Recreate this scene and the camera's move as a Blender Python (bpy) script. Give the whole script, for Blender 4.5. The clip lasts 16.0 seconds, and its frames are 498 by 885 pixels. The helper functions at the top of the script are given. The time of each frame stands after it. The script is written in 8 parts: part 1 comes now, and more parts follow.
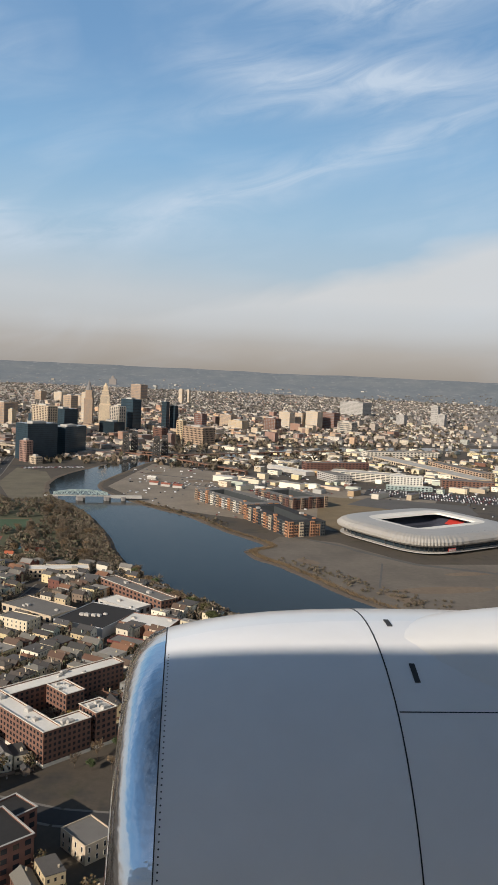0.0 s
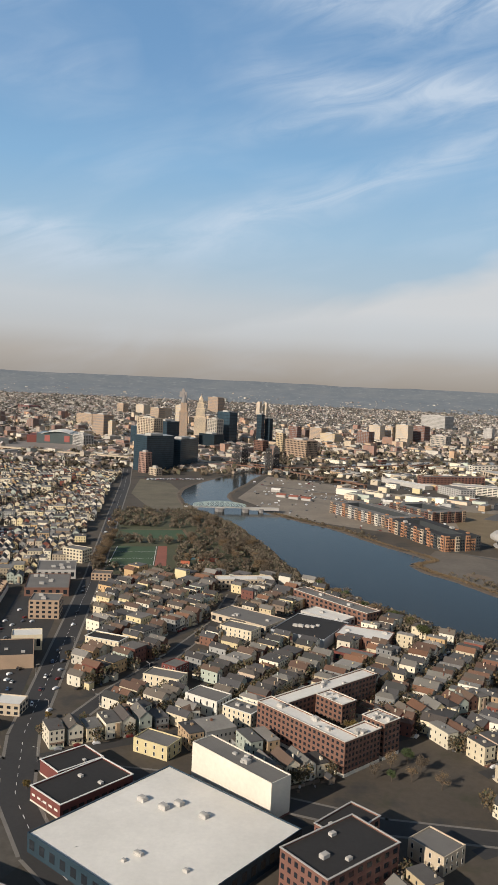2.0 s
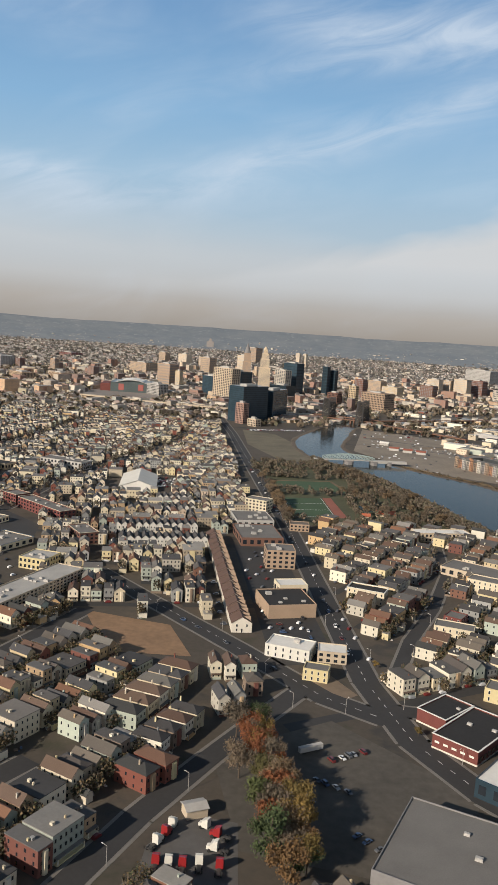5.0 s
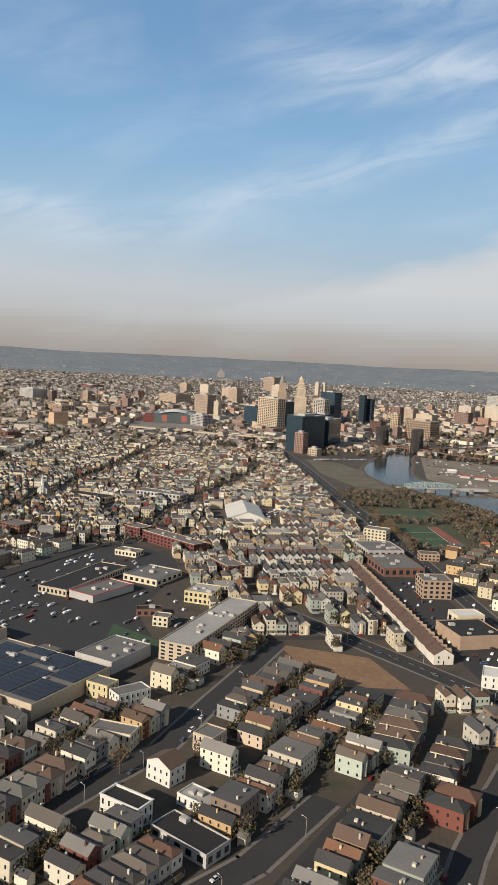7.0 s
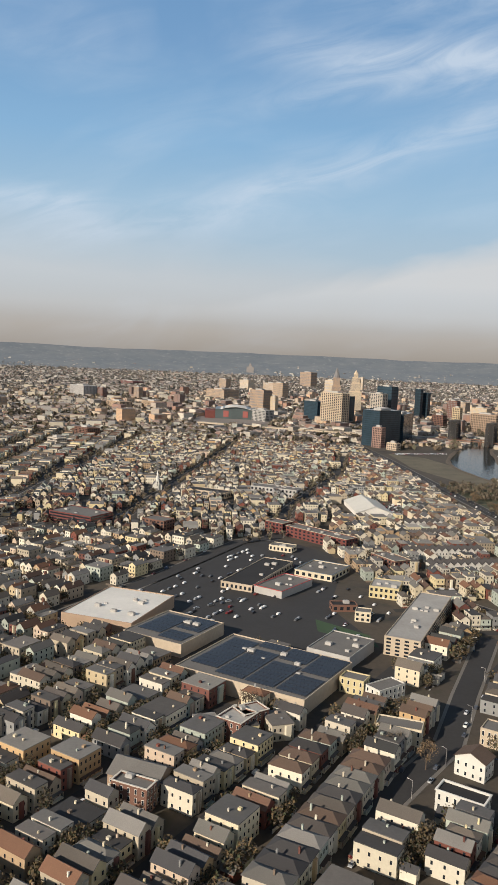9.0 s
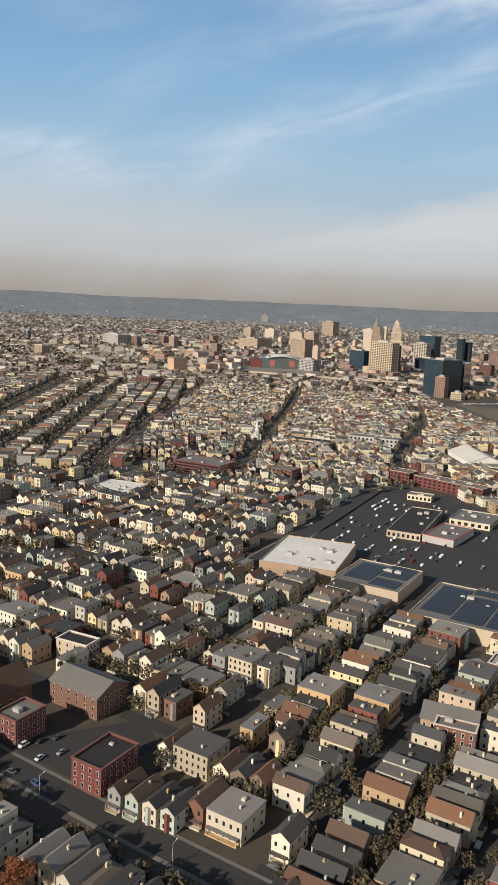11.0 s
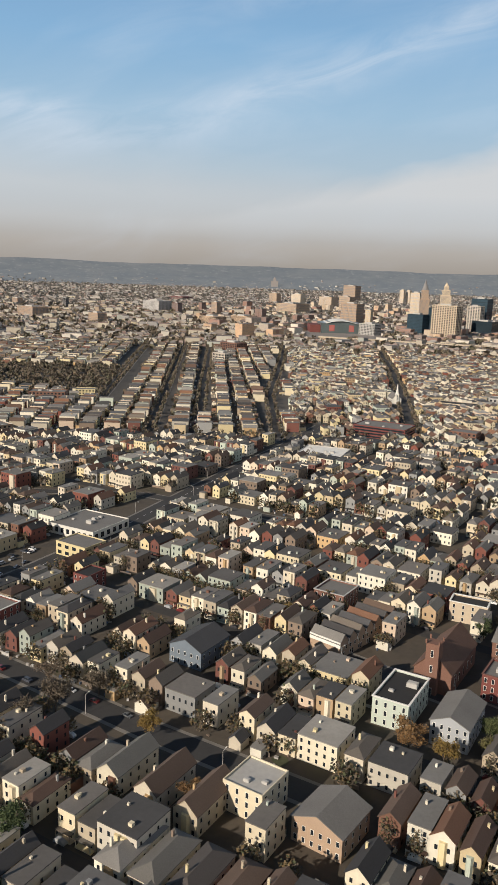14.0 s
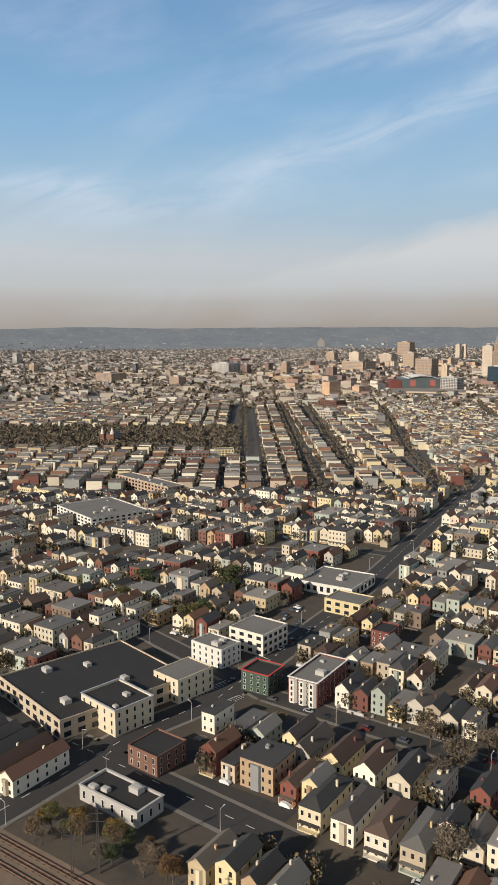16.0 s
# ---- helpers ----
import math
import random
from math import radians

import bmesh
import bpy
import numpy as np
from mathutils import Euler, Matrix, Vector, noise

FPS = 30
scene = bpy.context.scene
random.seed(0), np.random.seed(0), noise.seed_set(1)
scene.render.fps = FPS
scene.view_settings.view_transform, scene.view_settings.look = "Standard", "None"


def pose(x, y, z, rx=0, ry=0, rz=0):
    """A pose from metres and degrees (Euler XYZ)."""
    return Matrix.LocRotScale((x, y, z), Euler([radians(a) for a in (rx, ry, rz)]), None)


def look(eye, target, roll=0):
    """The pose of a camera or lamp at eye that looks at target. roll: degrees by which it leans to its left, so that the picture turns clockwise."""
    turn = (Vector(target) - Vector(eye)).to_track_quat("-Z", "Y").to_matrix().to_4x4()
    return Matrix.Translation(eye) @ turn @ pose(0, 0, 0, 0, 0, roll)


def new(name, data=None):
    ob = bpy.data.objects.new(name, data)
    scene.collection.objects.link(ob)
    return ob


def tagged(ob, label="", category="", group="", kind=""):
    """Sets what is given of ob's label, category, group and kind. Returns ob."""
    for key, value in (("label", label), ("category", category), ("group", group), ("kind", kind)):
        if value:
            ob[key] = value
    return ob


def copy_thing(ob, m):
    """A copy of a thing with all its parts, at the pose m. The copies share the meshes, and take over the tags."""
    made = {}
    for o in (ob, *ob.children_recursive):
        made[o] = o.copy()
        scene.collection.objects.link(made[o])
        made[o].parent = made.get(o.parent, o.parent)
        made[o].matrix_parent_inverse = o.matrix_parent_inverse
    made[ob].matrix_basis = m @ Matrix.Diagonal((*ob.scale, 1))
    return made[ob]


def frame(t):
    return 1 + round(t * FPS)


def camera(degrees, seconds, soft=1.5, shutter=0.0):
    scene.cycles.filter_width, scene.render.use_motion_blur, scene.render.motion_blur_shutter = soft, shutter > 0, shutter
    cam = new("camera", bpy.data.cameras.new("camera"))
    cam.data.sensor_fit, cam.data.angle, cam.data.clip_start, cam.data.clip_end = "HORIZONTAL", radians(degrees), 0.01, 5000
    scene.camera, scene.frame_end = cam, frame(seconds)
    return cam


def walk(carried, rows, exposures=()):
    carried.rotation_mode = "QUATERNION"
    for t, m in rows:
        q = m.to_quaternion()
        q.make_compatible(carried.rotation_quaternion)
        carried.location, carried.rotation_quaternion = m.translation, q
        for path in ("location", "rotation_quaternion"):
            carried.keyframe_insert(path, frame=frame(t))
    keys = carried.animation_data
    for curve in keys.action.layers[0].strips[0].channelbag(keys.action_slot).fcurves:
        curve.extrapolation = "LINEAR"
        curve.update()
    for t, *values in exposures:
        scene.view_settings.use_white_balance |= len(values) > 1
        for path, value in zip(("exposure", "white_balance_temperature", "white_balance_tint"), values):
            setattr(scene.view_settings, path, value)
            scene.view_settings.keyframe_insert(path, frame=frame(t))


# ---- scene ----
# ---- the camera and its flight: t, x, z, yaw, pitch, roll ----
cam = camera(34.27, 16.0, soft=1.5)
FLIGHT = [
    (0.0, 0.00, 118.95, -4.197, -5.088, -2.704), (0.5, -18.15, 118.17, -3.660, -4.767, -2.923),
    (1.0, -36.31, 117.37, -2.620, -4.416, -2.911), (1.5, -54.51, 116.57, -1.077, -4.143, -2.881),
    (2.0, -72.72, 115.77, -0.244, -4.361, -2.775), (2.5, -90.96, 114.95, -0.011, -5.044, -2.817),
    (3.0, -109.22, 114.14, -0.673, -5.880, -2.769), (3.5, -127.50, 113.31, -0.574, -6.422, -3.619),
    (4.0, -145.81, 112.48, 0.115, -6.926, -4.732), (4.2, -153.13, 112.15, 0.234, -7.229, -4.676),
    (6.3, -230.31, 108.59, -0.307, -8.073, -2.495), (6.5, -237.68, 108.25, -0.281, -7.410, -2.568),
    (7.0, -256.12, 107.38, 0.006, -5.792, -2.937), (7.5, -274.59, 106.51, 0.542, -4.844, -2.890),
    (8.0, -293.07, 105.64, 1.105, -4.487, -2.797), (8.5, -311.59, 104.75, 1.129, -4.965, -2.648),
    (8.7, -319.00, 104.40, 1.066, -5.465, -2.444), (10.8, -397.03, 100.62, 1.025, -9.359, -2.627),
    (11.0, -404.49, 100.25, 1.099, -9.740, -2.542), (11.5, -423.13, 99.34, 1.429, -10.404, -2.375),
    (12.0, -441.81, 98.41, 1.376, -11.084, -2.085), (12.5, -460.50, 97.48, 1.189, -11.948, -1.890),
    (13.0, -479.22, 96.55, 0.956, -12.337, -1.834), (13.5, -497.96, 95.60, 0.723, -12.309, -1.811),
    (14.0, -516.72, 94.66, 0.287, -12.079, -1.953), (14.5, -535.51, 93.70, 0.347, -9.457, -2.101),
    (15.0, -554.31, 92.74, 1.435, -5.992, -1.655), (15.5, -573.15, 91.78, 2.068, -6.361, -0.823),
    (16.0, -592.00, 90.81, 2.541, -7.821, 0.214)]
walk(cam, [(t, pose(x, 0.0, z, 90 + pitch, roll, yaw)) for t, x, z, yaw, pitch, roll in FLIGHT])

# ---- sky and sun ----
SUN_AZ, SUN_EL = radians(227), radians(25)          # clockwise from +y
world = bpy.data.worlds.new("sky")
scene.world = world
world.use_nodes = True
WN, WL = world.node_tree.nodes, world.node_tree.links
WN.clear()


def wire(links, sock, value):
    if isinstance(value, (int, float)):
        sock.default_value = value
    elif isinstance(value, tuple):
        sock.default_value = value if len(value) == len(sock.default_value) else (*value, 1)
    else:
        links.new(value, sock)


def math_node(tree, op, *vals, clamp=False):
    n = tree.nodes.new("ShaderNodeMath")
    n.operation, n.use_clamp = op, clamp
    for s, v in zip(n.inputs, vals):
        wire(tree.links, s, v)
    return n.outputs[0]


def mix_node(tree, fac, a, b, blend="MIX"):
    n = tree.nodes.new("ShaderNodeMix")
    n.data_type, n.blend_type = "RGBA", blend
    wire(tree.links, n.inputs[0], fac)
    wire(tree.links, n.inputs[6], a)
    wire(tree.links, n.inputs[7], b)
    return n.outputs[2]


def ramp_node(tree, fac, stops, how="LINEAR"):
    n = tree.nodes.new("ShaderNodeValToRGB")
    n.color_ramp.interpolation = how
    e = n.color_ramp.elements
    while len(e) < len(stops):
        e.new(1.0)
    for k, (p, c) in enumerate(stops):
        e[k].position, e[k].color = p, (*c, 1)
    wire(tree.links, n.inputs[0], fac)
    return n.outputs[0]


def noise_node(tree, vec, scale, detail=4.0, rough=0.55, distort=0.0):
    n = tree.nodes.new("ShaderNodeTexNoise")
    n.inputs["Scale"].default_value, n.inputs["Detail"].default_value = scale, detail
    n.inputs["Roughness"].default_value, n.inputs["Distortion"].default_value = rough, distort
    tree.links.new(vec, n.inputs["Vector"])
    return n.outputs[0]


def build_sky():
    tree = world.node_tree
    M = lambda op, *v, clamp=False: math_node(tree, op, *v, clamp=clamp)
    sky = WN.new("ShaderNodeTexSky")
    sky.sky_type, sky.sun_disc = "NISHITA", False
    sky.sun_elevation, sky.sun_rotation = SUN_EL, SUN_AZ
    sky.air_density, sky.dust_density, sky.ozone_density = 1.0, 1.6, 1.5
    tc = WN.new("ShaderNodeTexCoord")
    sep = WN.new("ShaderNodeSeparateXYZ")
    WL.new(tc.outputs["Generated"], sep.inputs[0])
    az = M("ARCTAN2", sep.outputs[0], sep.outputs[1])            # radians to the right of +y
    el = M("ARCSINE", sep.outputs[2])

    def hill(a0, e0, slope, long, thin):
        """A long soft streak about the point a0, e0: 1 in its middle, 0 outside."""
        da, de = M("SUBTRACT", az, a0), M("SUBTRACT", el, e0)
        n = M("DIVIDE", M("SUBTRACT", de, M("MULTIPLY", da, slope)), thin)
        s = M("DIVIDE", da, long)
        r = M("ADD", M("MULTIPLY", n, n), M("MULTIPLY", s, s))
        return M("POWER", 2.7183, M("MULTIPLY", r, -1.0))

    comb = WN.new("ShaderNodeCombineXYZ")
    WL.new(M("MULTIPLY", M("ADD", az, M("MULTIPLY", el, 0.8)), 2.2), comb.inputs[0])
    WL.new(M("MULTIPLY", M("SUBTRACT", el, M("MULTIPLY", az, 0.28)), 11.0), comb.inputs[1])
    fine = noise_node(tree, comb.outputs[0], 2.6, 7.0, 0.6, 1.1)
    comb2 = WN.new("ShaderNodeCombineXYZ")
    WL.new(M("MULTIPLY", az, 2.4), comb2.inputs[0])
    WL.new(M("MULTIPLY", M("SUBTRACT", el, M("MULTIPLY", az, 0.15)), 5.0), comb2.inputs[1])
    comb2.inputs[2].default_value = 3.7
    broad = noise_node(tree, comb2.outputs[0], 1.9, 4.0, 0.5, 0.6)

    streaks = None
    for k in CIRRUS:
        h = M("MULTIPLY", hill(*k[:5]), k[5])
        streaks = h if streaks is None else M("ADD", streaks, h)
    texture = M("MULTIPLY", M("SUBTRACT", fine, 0.30), 2.6, clamp=True)
    veil = M("MULTIPLY", M("SUBTRACT", broad, 0.45), 1.4, clamp=True)
    veil = M("MULTIPLY", veil, M("MULTIPLY", M("ADD", texture, 0.4), 0.55))
    cloud = M("ADD", M("MULTIPLY", streaks, M("ADD", M("MULTIPLY", texture, 1.05), 0.12)), veil, clamp=True)

    # clear air: deep blue overhead, paler down to a dusty layer at the horizon
    up = M("MULTIPLY", M("ADD", el, 0.06), 1.0 / 0.62)
    air = ramp_node(tree, up, AIR)
    upper = M("MULTIPLY", M("SUBTRACT", el, 0.45), 2.0, clamp=True)
    scaled = mix_node(tree, 1.0, sky.outputs[0], (SKY, SKY, SKY, 1), "MULTIPLY")
    low = mix_node(tree, 0.94, scaled, air)
    clear = mix_node(tree, upper, low, scaled)
    bank = None
    for k in BANKS:
        edge = M("ADD", M("ADD", k[0], M("MULTIPLY", M("SUBTRACT", az, k[4]), k[1])), M("MULTIPLY", M("SUBTRACT", broad, 0.5), k[2]))
        below = M("MULTIPLY", M("SUBTRACT", edge, el), 1.0 / k[3], clamp=True)
        b = M("MULTIPLY", below, k[5])
        bank = b if bank is None else M("MAXIMUM", bank, b)
    fade = M("MULTIPLY", M("SUBTRACT", el, 0.035), 18.0, clamp=True)
    bank = M("MULTIPLY", bank, fade)
    soft = mix_node(tree, bank, clear, (0.64, 0.65, 0.66, 1))
    full = mix_node(tree, M("MULTIPLY", cloud, 0.78), soft, (0.62, 0.71, 0.82, 1))
    bg = WN.new("ShaderNodeBackground")
    WL.new(full, bg.inputs[0])
    bg.inputs[1].default_value = 1.0
    out = WN.new("ShaderNodeOutputWorld")
    WL.new(bg.outputs[0], out.inputs[0])


SKY = 0.022
# azimuth, elevation, slope, half length, half thickness, strength
CIRRUS = [
    (0.04, 0.212, 0.28, 0.19, 0.022, 0.72), (0.27, 0.285, 0.36, 0.15, 0.022, 0.36),
    (0.19, 0.338, -0.03, 0.16, 0.022, 1.0), (0.09, 0.445, -0.22, 0.20, 0.042, 1.0),
    (-0.12, 0.465, 0.34, 0.12, 0.016, 0.9), (0.33, 0.43, 0.12, 0.12, 0.018, 0.85),
    (-0.285, 0.166, 0.03, 0.065, 0.017, 1.0), (-0.14, 0.150, 0.12, 0.20, 0.022, 0.45),
    (0.05, 0.30, 0.10, 0.16, 0.016, 0.35), (-0.9, 0.35, 0.2, 0.5, 0.05, 0.8), (1.2, 0.4, 0.1, 0.6, 0.06, 0.8),
    (2.6, 0.5, 0.2, 0.8, 0.1, 0.8)]
# elevation of the edge, slope, raggedness, softness, azimuth, strength
BANKS = [(0.114, 0.20, 0.08, 0.028, 0.10, 0.92), (0.16, -0.10, 0.06, 0.06, -0.25, 0.5)]
AIR = [(0.0, (0.30, 0.28, 0.265)), (0.097, (0.375, 0.335, 0.295)), (0.138, (0.465, 0.43, 0.395)), (0.185, (0.53, 0.54, 0.545)),
       (0.28, (0.45, 0.57, 0.67)), (0.38, (0.36, 0.545, 0.72)), (0.50, (0.26, 0.47, 0.71)), (0.66, (0.185, 0.36, 0.61)), (1.0, (0.14, 0.28, 0.51))]
build_sky()

sun = new("sun", bpy.data.lights.new("sun", "SUN"))
sun.data.energy, sun.data.angle, sun.data.color = 5.45, radians(0.6), (1.0, 0.885, 0.745)
sun.matrix_world = look((0, 0, 0), (-math.sin(SUN_AZ) * math.cos(SUN_EL), -math.cos(SUN_AZ) * math.cos(SUN_EL), -math.sin(SUN_EL)))
sun.location = (-300, -300, 400)
# ---- materials ----
def paint(name, colours, by="", rough=0.8, metal=0.0, grain=(0.6, 0.12), stain=(0.05, 0.15), bump=0.0, coat=0.0, spread=0.0):
    """A worn surface. colours: one or several; by: 'object' or 'island' picks one of them per piece."""
    m = bpy.data.materials.new(name)
    m.use_nodes = True
    t = m.node_tree
    b = t.nodes["Principled BSDF"]
    geo = t.nodes.new("ShaderNodeNewGeometry")
    if by == "object":
        rnd = t.nodes.new("ShaderNodeObjectInfo").outputs["Random"]
    else:
        rnd = geo.outputs["Random Per Island"]
    if by:
        col = ramp_node(t, rnd, [(k / len(colours), c) for k, c in enumerate(colours)], "CONSTANT")
    else:
        rgb = t.nodes.new("ShaderNodeRGB")
        rgb.outputs[0].default_value = (*colours[0], 1)
        col = rgb.outputs[0]
    pos = geo.outputs["Position"]
    for scale, amount in (grain, stain):
        n = noise_node(t, pos, scale, 4.0, 0.6)
        f = math_node(t, "ADD", math_node(t, "MULTIPLY", math_node(t, "SUBTRACT", n, 0.5), amount * 4), 1.0)
        col = mix_node(t, 1.0, col, f, "MULTIPLY")
    if by and spread:
        frac = math_node(t, "FRACT", math_node(t, "MULTIPLY", rnd, 37.7))
        col = mix_node(t, 1.0, col, math_node(t, "ADD", math_node(t, "MULTIPLY", frac, spread), 1 - spread / 2), "MULTIPLY")
    t.links.new(col, b.inputs["Base Color"])
    b.inputs["Roughness"].default_value, b.inputs["Metallic"].default_value = rough, metal
    b.inputs["Coat Weight"].default_value = coat
    if bump:
        n = noise_node(t, pos, grain[0] * 3, 3.0)
        bn = t.nodes.new("ShaderNodeBump")
        bn.inputs["Strength"].default_value, bn.inputs["Distance"].default_value = bump, 0.1
        t.links.new(n, bn.inputs["Height"])
        t.links.new(bn.outputs[0], b.inputs["Normal"])
    if name.startswith("curtain"):
        b.inputs["Specular IOR Level"].default_value = 0.35
    return m


WALLS = [(0.66, 0.62, 0.53), (0.60, 0.54, 0.42), (0.70, 0.68, 0.63), (0.55, 0.46, 0.32), (0.46, 0.44, 0.41), (0.63, 0.55, 0.36),
         (0.17, 0.085, 0.062), (0.42, 0.36, 0.29), (0.68, 0.65, 0.58), (0.36, 0.41, 0.39), (0.22, 0.17, 0.14), (0.58, 0.53, 0.45),
         (0.38, 0.28, 0.19), (0.30, 0.31, 0.33), (0.64, 0.60, 0.52), (0.52, 0.48, 0.42), (0.61, 0.55, 0.44), (0.19, 0.065, 0.05), (0.45, 0.40, 0.33), (0.70, 0.66, 0.58),
         (0.60, 0.49, 0.41), (0.50, 0.35, 0.20), (0.42, 0.48, 0.45), (0.72, 0.70, 0.65), (0.15, 0.06, 0.05), (0.24, 0.25, 0.27), (0.74, 0.71, 0.64), (0.66, 0.58, 0.38), (0.64, 0.58, 0.46)]
WALLS = [(.99 * a, .945 * b, .84 * c) for a, b, c in WALLS]
ROOFS = [(0.125, 0.082, 0.058), (0.15, 0.125, 0.10), (0.05, 0.05, 0.048), (0.085, 0.072, 0.064), (0.13, 0.085, 0.062), (0.07, 0.068, 0.07), (0.15, 0.14, 0.125), (0.105, 0.062, 0.044),
         (0.18, 0.17, 0.15), (0.06, 0.056, 0.055), (0.115, 0.098, 0.082), (0.19, 0.095, 0.055), (0.23, 0.215, 0.195), (0.045, 0.042, 0.042), (0.15, 0.08, 0.052)]
FLATS = [(0.10, 0.095, 0.09), (0.17, 0.16, 0.145), (0.05, 0.047, 0.045), (0.26, 0.24, 0.21), (0.145, 0.13, 0.115), (0.085, 0.077, 0.07)]
# near, mid and far copies grow lighter, putting haze into wall and roof colour
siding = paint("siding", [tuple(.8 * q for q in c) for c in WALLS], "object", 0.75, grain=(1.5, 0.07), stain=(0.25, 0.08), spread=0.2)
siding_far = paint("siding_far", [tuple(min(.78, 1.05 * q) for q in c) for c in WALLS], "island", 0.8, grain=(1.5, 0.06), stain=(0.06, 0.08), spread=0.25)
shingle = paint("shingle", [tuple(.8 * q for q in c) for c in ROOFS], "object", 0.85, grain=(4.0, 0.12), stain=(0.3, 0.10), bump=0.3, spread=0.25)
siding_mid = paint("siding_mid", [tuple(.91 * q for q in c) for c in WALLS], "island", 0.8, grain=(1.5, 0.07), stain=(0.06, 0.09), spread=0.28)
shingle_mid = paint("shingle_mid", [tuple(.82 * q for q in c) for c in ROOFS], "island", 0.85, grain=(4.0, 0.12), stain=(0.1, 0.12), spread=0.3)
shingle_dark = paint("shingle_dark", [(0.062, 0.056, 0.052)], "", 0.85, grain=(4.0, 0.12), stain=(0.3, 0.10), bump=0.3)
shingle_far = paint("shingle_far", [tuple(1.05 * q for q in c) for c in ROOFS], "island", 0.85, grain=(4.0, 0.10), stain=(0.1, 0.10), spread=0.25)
# far colours pulled towards pale grey, to paint haze into them
WALLS_HAZE = [tuple(.34 * p + .50 * q for p, q in zip((.46, .42, .38), c)) for c in WALLS]
WALLS_HAZIER = [tuple(.62 * p + .30 * q for p, q in zip((.36, .35, .34), c)) for c in WALLS]
ROOFS_HAZE = [(.19, .165, .15), (.23, .19, .165), (.25, .195, .165), (.30, .275, .245), (.16, .135, .122), (.34, .31, .275), (.26, .17, .135)]
siding_haze = paint("siding_haze", WALLS_HAZE, "island", 0.85, grain=(.3, 0.06), stain=(0.03, 0.10), spread=0.3)
siding_hazier = paint("siding_hazier", WALLS_HAZIER, "island", 0.9, grain=(.3, 0.06), stain=(0.01, 0.10), spread=0.3)
roof_haze = paint("roof_hazed", ROOFS_HAZE, "island", 0.9, grain=(.3, 0.06), stain=(0.01, 0.10), spread=0.3)
flat_roof = paint("flat_roof", FLATS, "object", 0.85, grain=(1.2, 0.10), stain=(0.12, 0.16), spread=0.25)
flat_roof_mid = paint("flat_roof_mid", FLATS, "island", 0.85, grain=(1.2, 0.10), stain=(0.1, 0.16), spread=0.3)
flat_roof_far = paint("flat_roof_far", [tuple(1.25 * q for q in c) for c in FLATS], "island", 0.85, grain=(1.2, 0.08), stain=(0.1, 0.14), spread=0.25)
shed_roofs = paint("shed_roofs", [(0.5, 0.47, 0.42), (0.3, 0.28, 0.25), (0.6, 0.57, 0.52), (0.2, 0.19, 0.18), (0.42, 0.36, 0.28), (0.12, 0.11, 0.11)], "island", .8, grain=(.8, .08), stain=(.1, .12))
glass_dark = paint("glass_dark", [(0.02, 0.024, 0.03)], "", 0.12, grain=(0.4, 0.1), stain=(0.1, 0.1))
white_trim = paint("white_trim", [(0.70, 0.675, 0.61)], "", 0.6, grain=(2, 0.05), stain=(0.2, 0.06))
brick = paint("brick", [(0.165, 0.084, 0.058)], "", 0.85, grain=(5.0, 0.14), stain=(0.2, 0.10), bump=0.2)
brick_dark = paint("brick_dark", [(0.16, 0.075, 0.055)], "", 0.85, grain=(5.0, 0.14), stain=(0.2, 0.10), bump=0.2)
brick_red = paint("brick_red", [(0.145, 0.042, 0.034)], "", 0.85, grain=(5.0, 0.12), stain=(0.3, 0.10), bump=0.2)
brick_tan = paint("brick_tan", [(0.36, 0.255, 0.175)], "", 0.85, grain=(5.0, 0.10), stain=(0.2, 0.10), bump=0.2)
stone_tan = paint("stone_tan", [(0.46, 0.375, 0.275)], "", 0.85, grain=(0.8, 0.08), stain=(0.05, 0.10))
stone_pale = paint("stone_pale", [(0.62, 0.57, 0.48)], "", 0.8, grain=(0.8, 0.06), stain=(0.05, 0.10))
tower_pale = paint("tower_pale", [(0.50, 0.40, 0.29)], "", 0.85, grain=(0.5, 0.06), stain=(0.04, 0.12))
tower_white = paint("tower_white", [(0.46, 0.40, 0.33)], "", 0.85, grain=(0.5, 0.06), stain=(0.04, 0.12))
tower_cream = paint("tower_cream", [(0.50, 0.385, 0.245)], "", 0.85, grain=(0.5, 0.06), stain=(0.04, 0.12))
tower_tan = paint("tower_tan", [(0.42, 0.305, 0.205)], "", 0.85, grain=(0.5, 0.06), stain=(0.04, 0.12))
concrete = paint("concrete", [(0.40, 0.38, 0.35)], "", 0.85, grain=(0.7, 0.08), stain=(0.08, 0.12))
concrete_dark = paint("concrete_dark", [(0.20, 0.19, 0.185)], "", 0.85, grain=(0.7, 0.10), stain=(0.08, 0.12))
cream = paint("cream", [(0.58, 0.50, 0.36)], "", 0.75, grain=(1, 0.06), stain=(0.1, 0.08))
yellow = paint("yellow", [(0.54, 0.45, 0.25)], "", 0.75, grain=(1, 0.06), stain=(0.1, 0.08))
white_wall = paint("white_wall", [(0.60, 0.575, 0.51)], "", 0.7, grain=(1, 0.05), stain=(0.1, 0.07))
mint = paint("mint", [(0.43, 0.47, 0.40)], "", 0.75, grain=(1, 0.05), stain=(0.1, 0.07))
grey_wall = paint("grey_wall", [(0.33, 0.34, 0.35)], "", 0.75, grain=(1, 0.06), stain=(0.1, 0.08))
blue_wall = paint("blue_wall", [(0.14, 0.17, 0.20)], "", 0.7, grain=(1.5, 0.06), stain=(0.3, 0.06))
membrane = paint("membrane", [(0.70, 0.67, 0.61)], "", 0.7, grain=(0.8, 0.05), stain=(0.07, 0.10))
